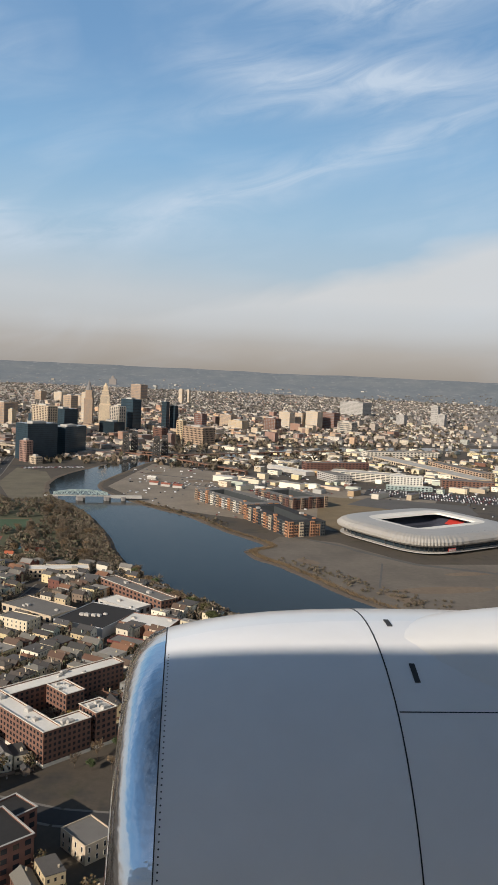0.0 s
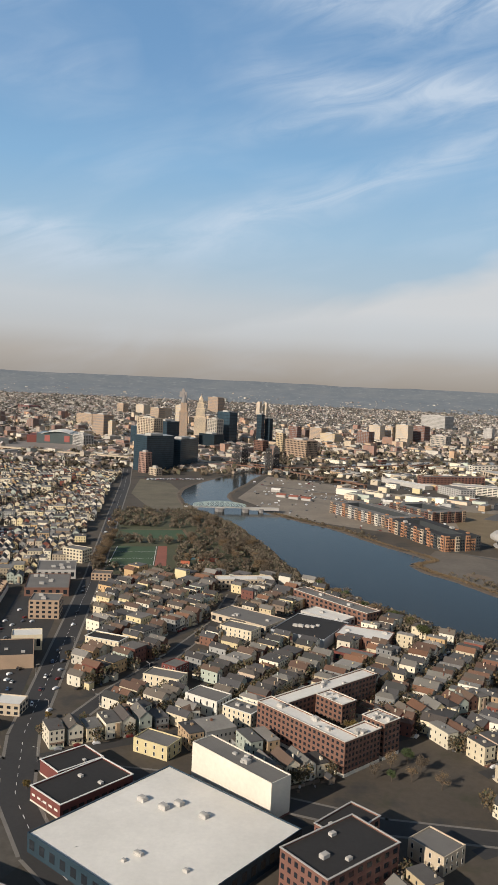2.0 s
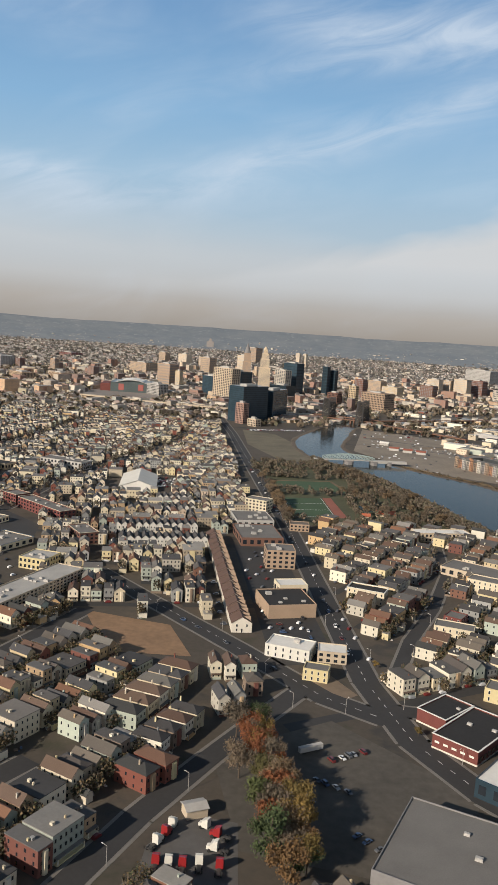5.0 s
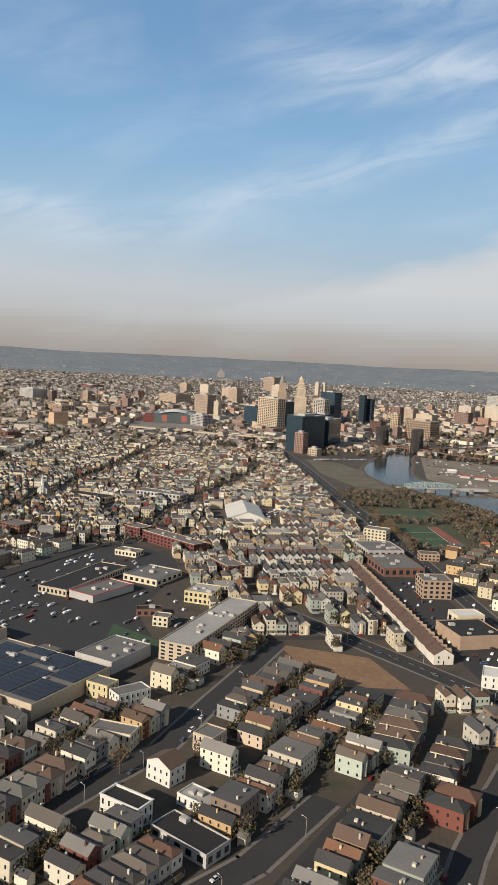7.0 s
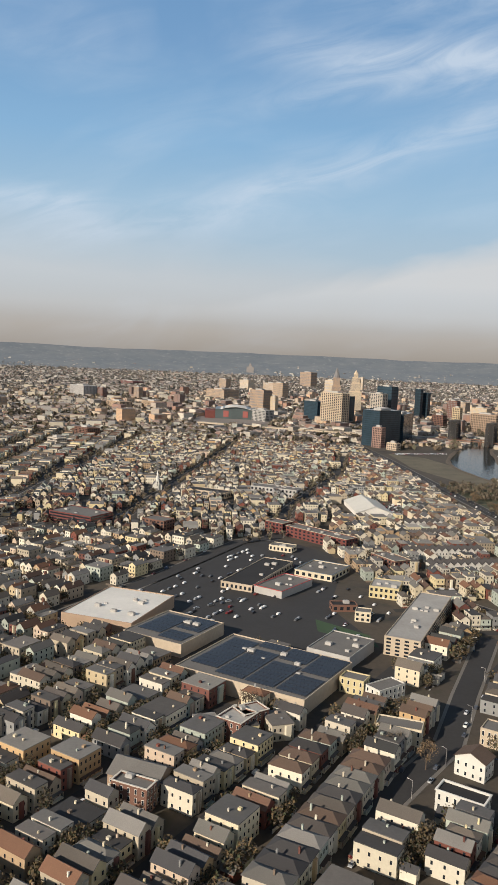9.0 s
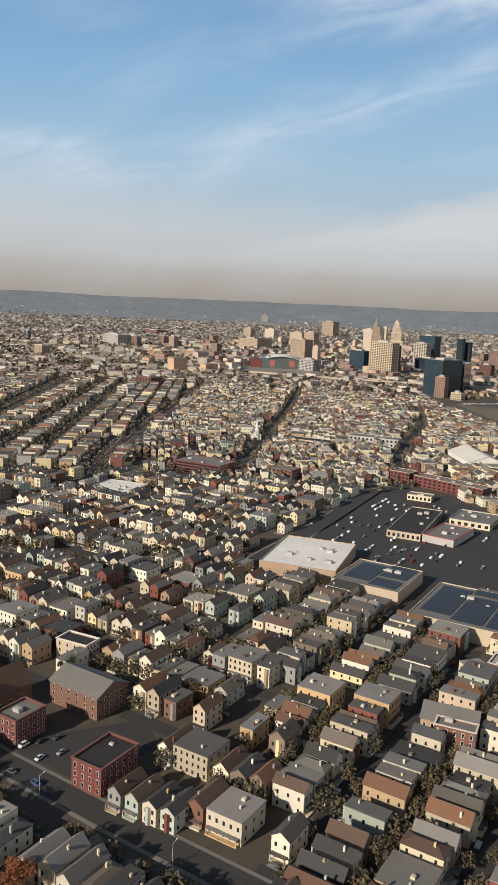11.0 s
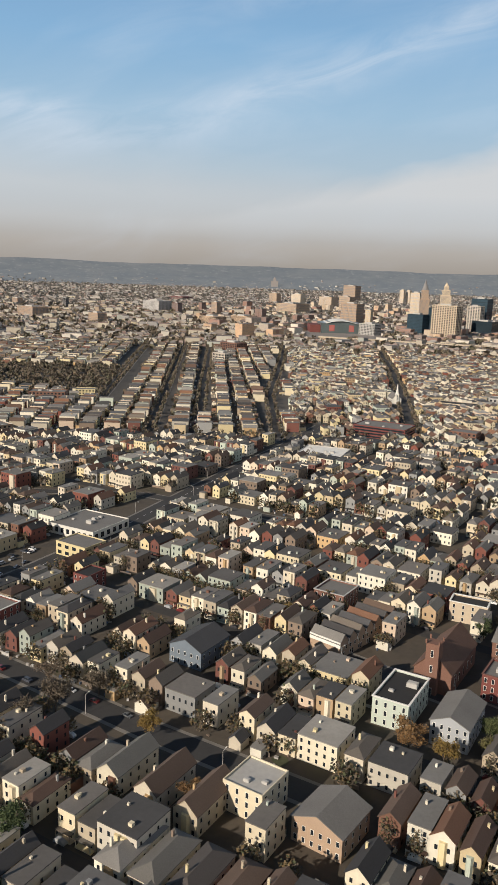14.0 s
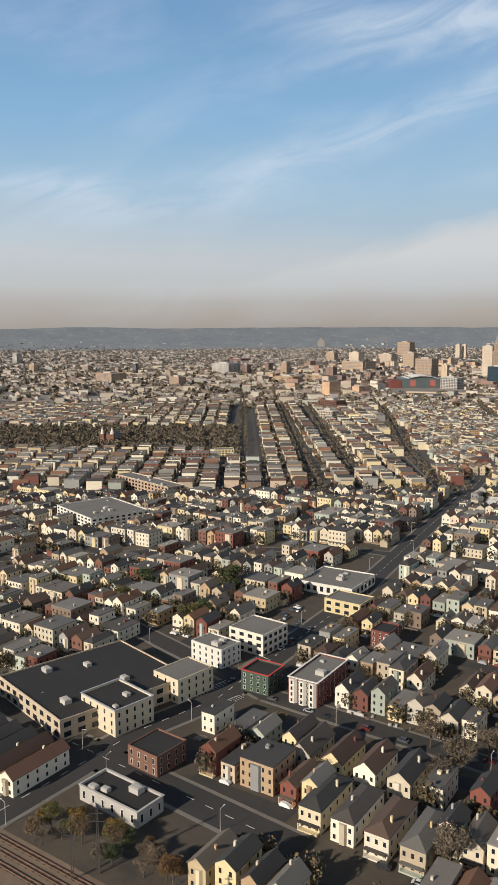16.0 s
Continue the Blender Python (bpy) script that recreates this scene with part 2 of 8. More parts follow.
tar = paint("tar", [(0.021, 0.019, 0.018)], "", 0.9, grain=(1.0, 0.14), stain=(0.1, 0.16))
gravel_roof = paint("gravel_roof", [(0.155, 0.145, 0.132)], "", 0.9, grain=(3.0, 0.12), stain=(0.12, 0.14))
curtain = paint("curtain", [(0.024, 0.036, 0.045)], "", 0.14, grain=(0.3, 0.12), stain=(0.03, 0.25))
curtain_blue = paint("curtain_blue", [(0.03, 0.05, 0.066)], "", 0.16, grain=(0.3, 0.12), stain=(0.03, 0.25))
asphalt = paint("asphalt", [(0.036, 0.034, 0.033)], "", 0.9, grain=(0.8, 0.10), stain=(0.06, 0.14))
asphalt_old = paint("asphalt_old", [(0.095, 0.088, 0.082)], "", 0.9, grain=(0.5, 0.12), stain=(0.05, 0.16))
paving = paint("paving", [(0.17, 0.155, 0.135)], "", 0.9, grain=(1.0, 0.10), stain=(0.1, 0.12))
line_white = paint("line_white", [(0.60, 0.58, 0.55)], "", 0.8, grain=(2, 0.1), stain=(0.3, 0.15))
turf = paint("turf", [(0.045, 0.08, 0.036)], "", 0.9, grain=(0.6, 0.08), stain=(0.05, 0.14))
grass = paint("grass", [(0.07, 0.072, 0.036)], "", 0.95, grain=(0.6, 0.16), stain=(0.05, 0.2))
track_red = paint("track_red", [(0.26, 0.09, 0.06)], "", 0.9, grain=(0.6, 0.08), stain=(0.05, 0.14))
dirt = paint("dirt", [(0.17, 0.125, 0.085)], "", 0.95, grain=(0.4, 0.16), stain=(0.04, 0.22))
reed = paint("reed", [(0.15, 0.105, 0.06)], "", 0.95, grain=(1.0, 0.2), stain=(0.1, 0.2))
bark = paint("bark", [(0.10, 0.075, 0.055)], "", 0.95, grain=(3.0, 0.15), stain=(0.5, 0.1))
leaf_brown = paint("leaf_brown", [(0.15, 0.112, 0.075), (0.16, 0.11, 0.062), (0.125, 0.098, 0.068)], "object", 0.95, grain=(1.2, 0.2), stain=(0.2, 0.1), spread=0.4)
leaf_green = paint("leaf_green", [(0.055, 0.075, 0.028), (0.07, 0.082, 0.028), (0.10, 0.09, 0.032)], "object", 0.95, grain=(1.2, 0.2), stain=(0.2, 0.1), spread=0.4)
leaf_gold = paint("leaf_gold", [(0.20, 0.13, 0.035), (0.165, 0.115, 0.034), (0.15, 0.085, 0.034)], "object", 0.95, grain=(1.2, 0.2), stain=(0.2, 0.1), spread=0.4)
leaf_rust = paint("leaf_rust", [(0.21, 0.075, 0.03)], "", 0.95, grain=(1.2, 0.2), stain=(0.2, 0.1))
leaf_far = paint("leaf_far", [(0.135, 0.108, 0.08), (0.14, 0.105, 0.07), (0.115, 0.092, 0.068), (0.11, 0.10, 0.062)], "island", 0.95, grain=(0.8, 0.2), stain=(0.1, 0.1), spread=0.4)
# leaves of the far woods, paled in colour to imitate haze
leaf_hazed = paint("leaf_hazed", [(0.145, 0.128, 0.112), (0.16, 0.138, 0.118), (0.13, 0.12, 0.108), (0.13, 0.125, 0.105)], "island", 0.95, grain=(0.3, 0.2), stain=(0.02, 0.1), spread=0.4)
leaf_yard = paint("leaf_yard", [(0.095, 0.076, 0.05), (0.115, 0.08, 0.038), (0.055, 0.06, 0.028), (0.09, 0.07, 0.05), (0.13, 0.09, 0.042)], "island", 0.95, grain=(0.8, 0.2), stain=(0.05, 0.25), spread=0.3)
fence_wood = paint("fence_wood", [(0.20, 0.15, 0.11), (0.42, 0.40, 0.37), (0.12, 0.095, 0.075)], "island", 0.9, grain=(2, .12), stain=(.3, .1))
steel = paint("steel", [(0.05, 0.046, 0.043)], "", 0.7, 0.0, grain=(1, 0.12), stain=(0.1, 0.1))
truss_green = paint("truss_green", [(0.30, 0.37, 0.35)], "", 0.6, grain=(1, 0.08), stain=(0.1, 0.1))
rust = paint("rust", [(0.16, 0.085, 0.055)], "", 0.8, grain=(1, 0.14), stain=(0.1, 0.12))
tyre = paint("tyre", [(0.02, 0.02, 0.02)], "", 0.9, grain=(3, 0.1), stain=(0.3, 0.1))
car_paint = paint("car_paint", [(0.62, 0.62, 0.62), (0.03, 0.03, 0.035), (0.28, 0.29, 0.30), (0.55, 0.55, 0.56), (0.06, 0.065, 0.08), (0.13, 0.02, 0.02),
                                (0.72, 0.72, 0.70), (0.11, 0.115, 0.12), (0.05, 0.09, 0.18)], "object", 0.3, 0.0, grain=(2, 0.03), stain=(0.2, 0.03), coat=0.6)
car_far = paint("car_far", [(0.62, 0.62, 0.62), (0.03, 0.03, 0.035), (0.28, 0.29, 0.30), (0.55, 0.55, 0.56), (0.06, 0.065, 0.08), (0.13, 0.02, 0.02),
                            (0.72, 0.72, 0.70), (0.11, 0.115, 0.12)], "island", 0.35, 0.0, grain=(2, 0.03), stain=(0.2, 0.03))
solar = paint("solar", [(0.028, 0.031, 0.038)], "", 0.4, grain=(0.6, 0.1), stain=(0.1, 0.1))
red_sign = paint("red_sign", [(0.45, 0.04, 0.03)], "", 0.5, grain=(1, 0.05), stain=(0.1, 0.05))
orange_box = paint("orange_box", [(0.62, 0.25, 0.05)], "", 0.6, grain=(1, 0.05), stain=(0.1, 0.05))
stadium_shell = paint("stadium_shell", [(0.41, 0.385, 0.35)], "", 0.45, 0.25, grain=(0.5, 0.05), stain=(0.05, 0.06))
seats_dark = paint("seats_dark", [(0.035, 0.04, 0.06)], "", 0.8, grain=(0.6, 0.2), stain=(0.1, 0.2))


def ground_material():
    m = paint("ground_earth", [(0.072, 0.058, 0.043)], "", 0.95, grain=(0.5, 0.14), stain=(0.02, 0.18))
    t = m.node_tree
    b = t.nodes["Principled BSDF"]
    old = b.inputs["Base Color"].links[0].from_socket
    pos = t.nodes.new("ShaderNodeNewGeometry").outputs["Position"]
    n1 = noise_node(t, pos, 0.045, 5.0, 0.6)
    f1 = math_node(t, "MULTIPLY", math_node(t, "SUBTRACT", n1, 0.55), 7.0, clamp=True)
    c = mix_node(t, f1, old, (0.032, 0.031, 0.03, 1))
    n2 = noise_node(t, pos, 0.07, 5.0, 0.6, 0.5)
    f2 = math_node(t, "MULTIPLY", math_node(t, "SUBTRACT", n2, 0.56), 6.0, clamp=True)
    c = mix_node(t, math_node(t, "MULTIPLY", f2, 0.8), c, (0.04, 0.04, 0.021, 1))
    t.links.new(c, b.inputs["Base Color"])
    return m


def water_material():
    m = paint("river_water", [(0.021, 0.024, 0.023)], "", 0.07, grain=(0.1, 0.1), stain=(0.01, 0.15))
    t = m.node_tree
    b = t.nodes["Principled BSDF"]
    pos = t.nodes.new("ShaderNodeNewGeometry").outputs["Position"]
    n = noise_node(t, pos, 0.9, 4.0, 0.6)
    bn = t.nodes.new("ShaderNodeBump")
    bn.inputs["Strength"].default_value, bn.inputs["Distance"].default_value = 0.22, 0.18
    t.links.new(n, bn.inputs["Height"])
    t.links.new(bn.outputs[0], b.inputs["Normal"])
    b.inputs["Specular IOR Level"].default_value = 0.055
    return m


ground_earth, river_water = ground_material(), water_material()


# ---- building kit ----
class Geo:
    """Collects faces; place() sets where the next ones stand."""

    def __init__(self):
        self.v, self.f, self.mi = [], [], []
        self.place(0, 0)

    def place(self, x, y, z=0.0, deg=0.0):
        self.o = (x, y, z, math.cos(radians(deg)), math.sin(radians(deg)))
        return self

    def add(self, pts, faces, mi=0):
        n = len(self.v)
        tx, ty, tz, c, s = self.o
        self.v.extend([(tx + c * x - s * y, ty + s * x + c * y, tz + z) for x, y, z in pts])
        self.f.extend([tuple(n + i for i in q) for q in faces])
        self.mi.extend([mi] * len(faces))

    def box(self, x0, y0, z0, x1, y1, z1, mi=0):
        self.add([(x0, y0, z0), (x1, y0, z0), (x1, y1, z0), (x0, y1, z0), (x0, y0, z1), (x1, y0, z1), (x1, y1, z1), (x0, y1, z1)],
                 [(0, 1, 5, 4), (1, 2, 6, 5), (2, 3, 7, 6), (3, 0, 4, 7), (4, 5, 6, 7), (3, 2, 1, 0)], mi)

    def prism(self, pts, z0, z1, mi=0):
        n = len(pts)
        self.add([(x, y, z0) for x, y in pts] + [(x, y, z1) for x, y in pts],
                 [(k, (k + 1) % n, n + (k + 1) % n, n + k) for k in range(n)] + [tuple(range(n, 2 * n)), tuple(range(n - 1, -1, -1))], mi)

    def sheet(self, pts, z, mi=0):
        self.add([(x, y, z) for x, y in pts], [tuple(range(len(pts)))], mi)

    def gable(self, w, d, he, hr, mi=0, z0=0.0):
        """A house body with its gables to the front (-y) and the back."""
        a, b = w / 2, d / 2
        self.add([(-a, -b, z0), (a, -b, z0), (a, b, z0), (-a, b, z0), (-a, -b, he), (a, -b, he), (a, b, he), (-a, b, he), (0, -b, hr), (0, b, hr)],
                 [(0, 1, 5, 8, 4), (2, 3, 7, 9, 6), (1, 2, 6, 5), (3, 0, 4, 7), (4, 8, 9, 7), (8, 5, 6, 9)], mi)

    def pitched(self, w, d, he, hr, over=0.25, th=0.14, mi=0):
        """Two roof slopes with an overhang and thickness, ridge along y."""
        a, b = w / 2, d / 2 + over
        k = (hr - he) / a
        e = he - over * k
        x = a + over
        self.add([(-x, -b, e + .02), (0, -b, hr + .02), (x, -b, e + .02), (-x, b, e + .02), (0, b, hr + .02), (x, b, e + .02),
                  (-x, -b, e + th), (0, -b, hr + th), (x, -b, e + th), (-x, b, e + th), (0, b, hr + th), (x, b, e + th)],
                 [(6, 7, 10, 9), (7, 8, 11, 10), (0, 1, 7, 6), (1, 2, 8, 7), (4, 3, 9, 10), (5, 4, 10, 11), (3, 0, 6, 9), (2, 5, 11, 8),
                  (1, 0, 3, 4), (2, 1, 4, 5)], mi)

    def hip(self, w, d, he, hr, over=0.25, mi=0):
        a, b = w / 2 + over, d / 2 + over
        r = max(b - a, 0.0)
        q = max(a - b, 0.0)
        self.add([(-a, -b, he), (a, -b, he), (a, b, he), (-a, b, he), (-a, -b, he + .12), (a, -b, he + .12), (a, b, he + .12), (-a, b, he + .12),
                  (-q, -r, hr), (q, r, hr)],
                 [(0, 1, 5, 4), (1, 2, 6, 5), (2, 3, 7, 6), (3, 0, 4, 7), (3, 2, 1, 0)] +
                 ([(4, 5, 8), (5, 6, 9, 8), (6, 7, 9), (7, 4, 8, 9)] if r >= q else [(4, 5, 9, 8), (5, 6, 9), (6, 7, 8, 9), (7, 4, 8)]), mi)

    def cone(self, x, y, z0, z1, r0, r1, n=10, mi=0):
        c = [(math.cos(6.28318 * k / n), math.sin(6.28318 * k / n)) for k in range(n)]
        self.add([(x + r0 * a, y + r0 * b, z0) for a, b in c] + [(x + r1 * a, y + r1 * b, z1) for a, b in c],
                 [(k, (k + 1) % n, n + (k + 1) % n, n + k) for k in range(n)] + [tuple(range(n, 2 * n)), tuple(range(n - 1, -1, -1))], mi)

    def bar(self, p, q, r, mi=0):
        """A square bar from p to q."""
        p, q = Vector(p), Vector(q)
        d = (q - p).normalized()
        u = d.cross(Vector((0, 0, 1)) if abs(d.z) < 0.9 else Vector((1, 0, 0))).normalized() * r
        w = d.cross(u).normalized() * r
        c = [u + w, w - u, -u - w, u - w]
        self.add([tuple(p + k) for k in c] + [tuple(q + k) for k in c],
                 [(0, 1, 5, 4), (1, 2, 6, 5), (2, 3, 7, 6), (3, 0, 4, 7), (4, 5, 6, 7), (3, 2, 1, 0)], mi)

    def mesh(self, name, *mats):
        me = bpy.data.meshes.new(name)
        me.from_pydata(self.v, [], self.f)
        for m in mats:
            me.materials.append(m)
        if len(mats) > 1:
            me.polygons.foreach_set("material_index", self.mi)
        me.update()
        return me


def thing(name, label, category, x=0, y=0, z=0, deg=0, group=""):
    ob = new(name)
    ob.empty_display_size = 0.5
    ob.matrix_basis = pose(x, y, z, 0, 0, deg)
    return tagged(ob, label, category, group)


def part(name, shape, material, parent, label="", at=None):
    """One mesh object under a thing or a part; shape is a Geo or a mesh that is shared."""
    me = shape.mesh(name, *(material if isinstance(material, tuple) else (material,))) if isinstance(shape, Geo) else shape
    ob = new(name, me)
    ob.parent = parent
    if at is not None:
        ob.matrix_basis = at
    if label:
        ob["label"] = label
    return ob


def setting(name, shape, material, label, category="", kind="structure"):
    me = shape.mesh(name, *(material if isinstance(material, tuple) else (material,)))
    return tagged(new(name, me), label, category or name.replace("_", " "), "", kind)


def inside(p, poly):
    x, y = p
    hit = False
    for k in range(len(poly)):
        (x0, y0), (x1, y1) = poly[k - 1], poly[k]
        if (y0 > y) != (y1 > y) and x < (x1 - x0) * (y - y0) / (y1 - y0) + x0:
            hit = not hit
    return hit
# ---- land and water ----
RIVER = [(24, 386), (0, 410), (-21, 441), (-42, 498), (-52, 546), (-77, 631), (-118, 710), (-132, 772), (-135, 812), (-129, 865), (-97, 965), (-66, 1030),
         (-40, 1085), (20, 1125), (140, 1235), (300, 1330), (620, 1420), (620, 1370), (300, 1275), (150, 1190), (56, 1085), (-12, 1050),
         (-46, 985), (-62, 910), (-79, 832), (-81, 792), (-72, 758), (-42, 703), (-19, 672), (9, 638), (32, 590), (60, 543), (45, 524), (49, 504),
         (62, 485), (78, 453), (101, 409), (150, 355), (230, 300), (420, 200), (400, 120), (200, 215), (90, 300)]


def curve_points(pts, n=4):
    """The closed outline, rounded."""
    out = []
    for k in range(len(pts)):
        p0, p1, p2, p3 = (Vector((*pts[(k + j) % len(pts)], 0)) for j in (-1, 0, 1, 2))
        for s in range(n):
            t = s / n
            q = 0.5 * ((2 * p1) + (p2 - p0) * t + (2 * p0 - 5 * p1 + 4 * p2 - p3) * t * t + (3 * p1 - p0 - 3 * p2 + p3) * t ** 3)
            out.append((q.x, q.y))
    return out


BANK = curve_points(RIVER)
g = Geo()
R = 9000.0
g.sheet([(R * math.cos(k * math.pi / 24), R * math.sin(k * math.pi / 24)) for k in range(48)], 0.0)
setting("ground", g, ground_earth, "bare brown and grey city ground with worn grass patches", "ground")
# far ground sheet lightened to fill dark gaps the way haze does
g = Geo()
g.sheet([(-1500, 1020), (-300, 1020), (-280, 1400), (1100, 1500), (2600, 4240), (-3600, 4240)], 0.012)
setting("suburban_ground", g, paint("suburban_ground", [(0.225, 0.198, 0.175)], "", 0.95, grain=(0.02, 0.12), stain=(0.004, 0.2)), "grey-brown ground of the far suburbs, paled to imitate haze", "ground")
g = Geo()
g.sheet([(-1100, 430), (-420, 430), (-300, 470), (-262, 640), (-300, 1018), (-1400, 1018)], 0.01)
setting("district_ground", g, paint("district_ground", [(0.068, 0.060, 0.052)], "", 0.95, grain=(0.3, 0.14), stain=(0.03, 0.2)), "grey-brown yards and paving between the row houses", "ground")
g = Geo()
g.sheet(BANK, 0.06)
setting("water", g, river_water, "dark slate-blue river water with faint ripples", "water")

# banks: a low stony slope along the water, reed-brown on the outer shore
g = Geo()
for k in range(len(BANK)):
    (x0, y0), (x1, y1) = BANK[k - 1], BANK[k]
    d = Vector((x1 - x0, y1 - y0))
    if d.length < 0.05:
        continue
    nx, ny = d.y / d.length, -d.x / d.length
    h = 0.35 + 0.2 * noise.noise((x0 * .05, y0 * .05, 0))
    e = 1 + 1.2 * noise.noise((x0 * .09, y0 * .09, 4))
    rows = ((-0.5 - e * .6, 0.0), (0.3, h), (1.6 + e * .5, h * 0.8), (3.4 + e, 0.01))
    pts = [(x0 + nx * o, y0 + ny * o, z) for o, z in rows] + [(x1 + nx * o, y1 + ny * o, z) for o, z in rows]
    g.add(pts, [(j, j + 4, j + 5, j + 1) for j in range(3)], 0)
setting("river_bank", g, paint("bank_mud", [(0.115, 0.088, 0.062)], "", 0.95, grain=(0.5, 0.2), stain=(0.07, 0.25)), "low stony earth bank along the river", "bank")

dirt_dark = paint("dirt_dark", [(0.078, 0.068, 0.055)], "", 0.95, grain=(0.4, 0.18), stain=(0.05, 0.22))
# distant church stone with haze mixed into the base colour
hazy_stone = paint("hazy_stone", [(0.25, 0.225, 0.21)], "", 0.9, grain=(.1, .05), stain=(.02, .05))
# distant ridge; its haze is painted in as a faint blue-grey glow
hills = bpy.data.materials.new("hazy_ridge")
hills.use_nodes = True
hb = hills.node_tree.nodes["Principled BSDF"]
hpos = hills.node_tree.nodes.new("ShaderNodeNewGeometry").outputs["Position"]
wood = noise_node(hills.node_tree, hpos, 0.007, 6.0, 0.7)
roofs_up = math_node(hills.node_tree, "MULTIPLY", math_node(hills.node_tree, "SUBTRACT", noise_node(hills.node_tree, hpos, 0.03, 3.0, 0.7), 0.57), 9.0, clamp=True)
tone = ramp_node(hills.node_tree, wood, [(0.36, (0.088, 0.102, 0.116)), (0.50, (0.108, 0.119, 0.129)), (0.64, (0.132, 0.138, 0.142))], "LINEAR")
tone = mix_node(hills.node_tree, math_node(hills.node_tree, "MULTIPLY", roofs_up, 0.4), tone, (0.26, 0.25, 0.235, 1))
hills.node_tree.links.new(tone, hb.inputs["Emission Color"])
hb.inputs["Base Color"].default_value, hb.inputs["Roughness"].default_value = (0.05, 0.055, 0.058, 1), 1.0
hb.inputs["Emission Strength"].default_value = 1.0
g = Geo()
N = 220
for k in range(N + 1):
    ang = radians(-75 + 150 * k / N)
    h = 113 + 9 * noise.noise((k * 0.1, 7.1, 0)) + 4 * noise.noise((k * 0.5, 3.3, 5))
    x, y = math.sin(ang), math.cos(ang)
    g.add([(x * r - 300, y * r, z) for r, z in ((4250, -1), (4580, 56 + 5 * noise.noise((k * .3, 1.7, 2))), (4800, h), (4950, -1))], [])
g.f = [(4 * k + j, 4 * k + 4 + j, 4 * k + 5 + j, 4 * k + 1 + j) for k in range(N) for j in range(3)]
g.mi = [0] * len(g.f)


def slope(x, y):
    """Height of the rising ground at the foot of the ridge."""
    r = math.hypot(x + 300, y)
    return 0.0 if r < 4252 else max(0.0, (r - 4252) / 328 * 56 - 2)


setting("backdrop", g, hills, "long low wooded ridge, glowing blue-grey to imitate haze", "hills")


def strip(G, pts, width, z, mi=0):
    """A band of the given width along a line of points."""
    for (x0, y0), (x1, y1) in zip(pts, pts[1:]):
        d = Vector((x1 - x0, y1 - y0))
        d.normalize()
        ox, oy = -d.y * width / 2, d.x * width / 2
        ex, ey = d.x * width * 0.15, d.y * width * 0.15
        G.sheet([(x0 + ox - ex, y0 + oy - ey), (x0 - ox - ex, y0 - oy - ey), (x1 - ox + ex, y1 - oy + ey), (x1 + ox + ex, y1 + oy + ey)], z, mi)


KEEP = [RIVER]


def reserve(pts, margin=0.0):
    cx, cy = sum(p[0] for p in pts) / len(pts), sum(p[1] for p in pts) / len(pts)
    grown = []
    for x, y in pts:
        d = max(math.hypot(x - cx, y - cy), 0.1)
        grown.append((x + (x - cx) / d * margin, y + (y - cy) / d * margin))
    KEEP.append(grown)


def corridor(pts, width):
    for (x0, y0), (x1, y1) in zip(pts, pts[1:]):
        d = Vector((x1 - x0, y1 - y0))
        d.normalize()
        ox, oy = -d.y * width / 2, d.x * width / 2
        KEEP.append([(x0 + ox, y0 + oy), (x0 - ox, y0 - oy), (x1 - ox, y1 - oy), (x1 + ox, y1 + oy)])


ROADS = [  # points, width
    ([(-104, 172), (-117, 187), (-130, 212), (-138, 250), (-146, 350), (-155, 461), (-175, 649), (-196, 860), (-215, 1010)], 9),
    ([(-245, 352), (-218, 318), (-181, 273), (-153, 237), (-136, 225)], 9),
    ([(-126, 259), (-116, 289), (-99, 327), (-82, 376), (-74, 430)], 5),
    ([(-138, 232), (-90, 226), (-30, 205), (10, 200)], 7),
    ([(-655, 128), (-625, 174), (-609, 190), (-574, 257), (-524, 374), (-494, 439), (-470, 500)], 8),
    ([(-690, 215), (-640, 168), (-612, 148), (-590, 132)], 8),
    ([(-406, 303), (-372, 370), (-339, 443), (-319, 457), (-311, 536), (-289, 621), (-262, 700), (-240, 860)], 8),
    ([(-299, 178), (-288, 194), (-275, 212), (-262, 246), (-240, 300)], 7),
    ([(-280, 130), (-268, 146), (-250, 163), (-232, 190)], 7),
    ([(-216, 138), (-201.4, 170), (-186.6, 197), (-172.5, 221), (-160, 241)], 6.5),
    ([(-500, 195), (-458, 161), (-429, 142), (-400, 124)], 6),
    ([(-640, 240), (-596, 193), (-560, 169), (-535, 152), (-500, 131)], 6),
    ([(-574, 460), (-577, 527), (-590, 800), (-604, 1111), (-612, 1400)], 5.5),
    ([(-622, 560), (-627, 660), (-650, 1111), (-664, 1400)], 5.5),
    ([(-500, 460), (-501, 602), (-485, 831), (-470, 1100)], 6),
    ([(-418, 470), (-399, 614), (-377, 791), (-350, 1080)], 8),
    ([(-548, 506), (-555, 689), (-566, 1000)], 6),
    ([(-760, 470), (-690, 440), (-600, 452), (-500, 450), (-420, 468)], 8),
    ([(-720, 300), (-640, 330), (-560, 330), (-500, 300), (-440, 300)], 5),
]
g = Geo()
for k, (pts, w) in enumerate(ROADS):
    for j in range(len(pts) - 1):
        strip(g, pts[j:j + 2], w, 0.05 + 0.006 * k + 0.003 * (j % 2))
    corridor(pts, w + 2.5)
setting("road", g, asphalt, "dark worn asphalt city streets", "road")
g = Geo()
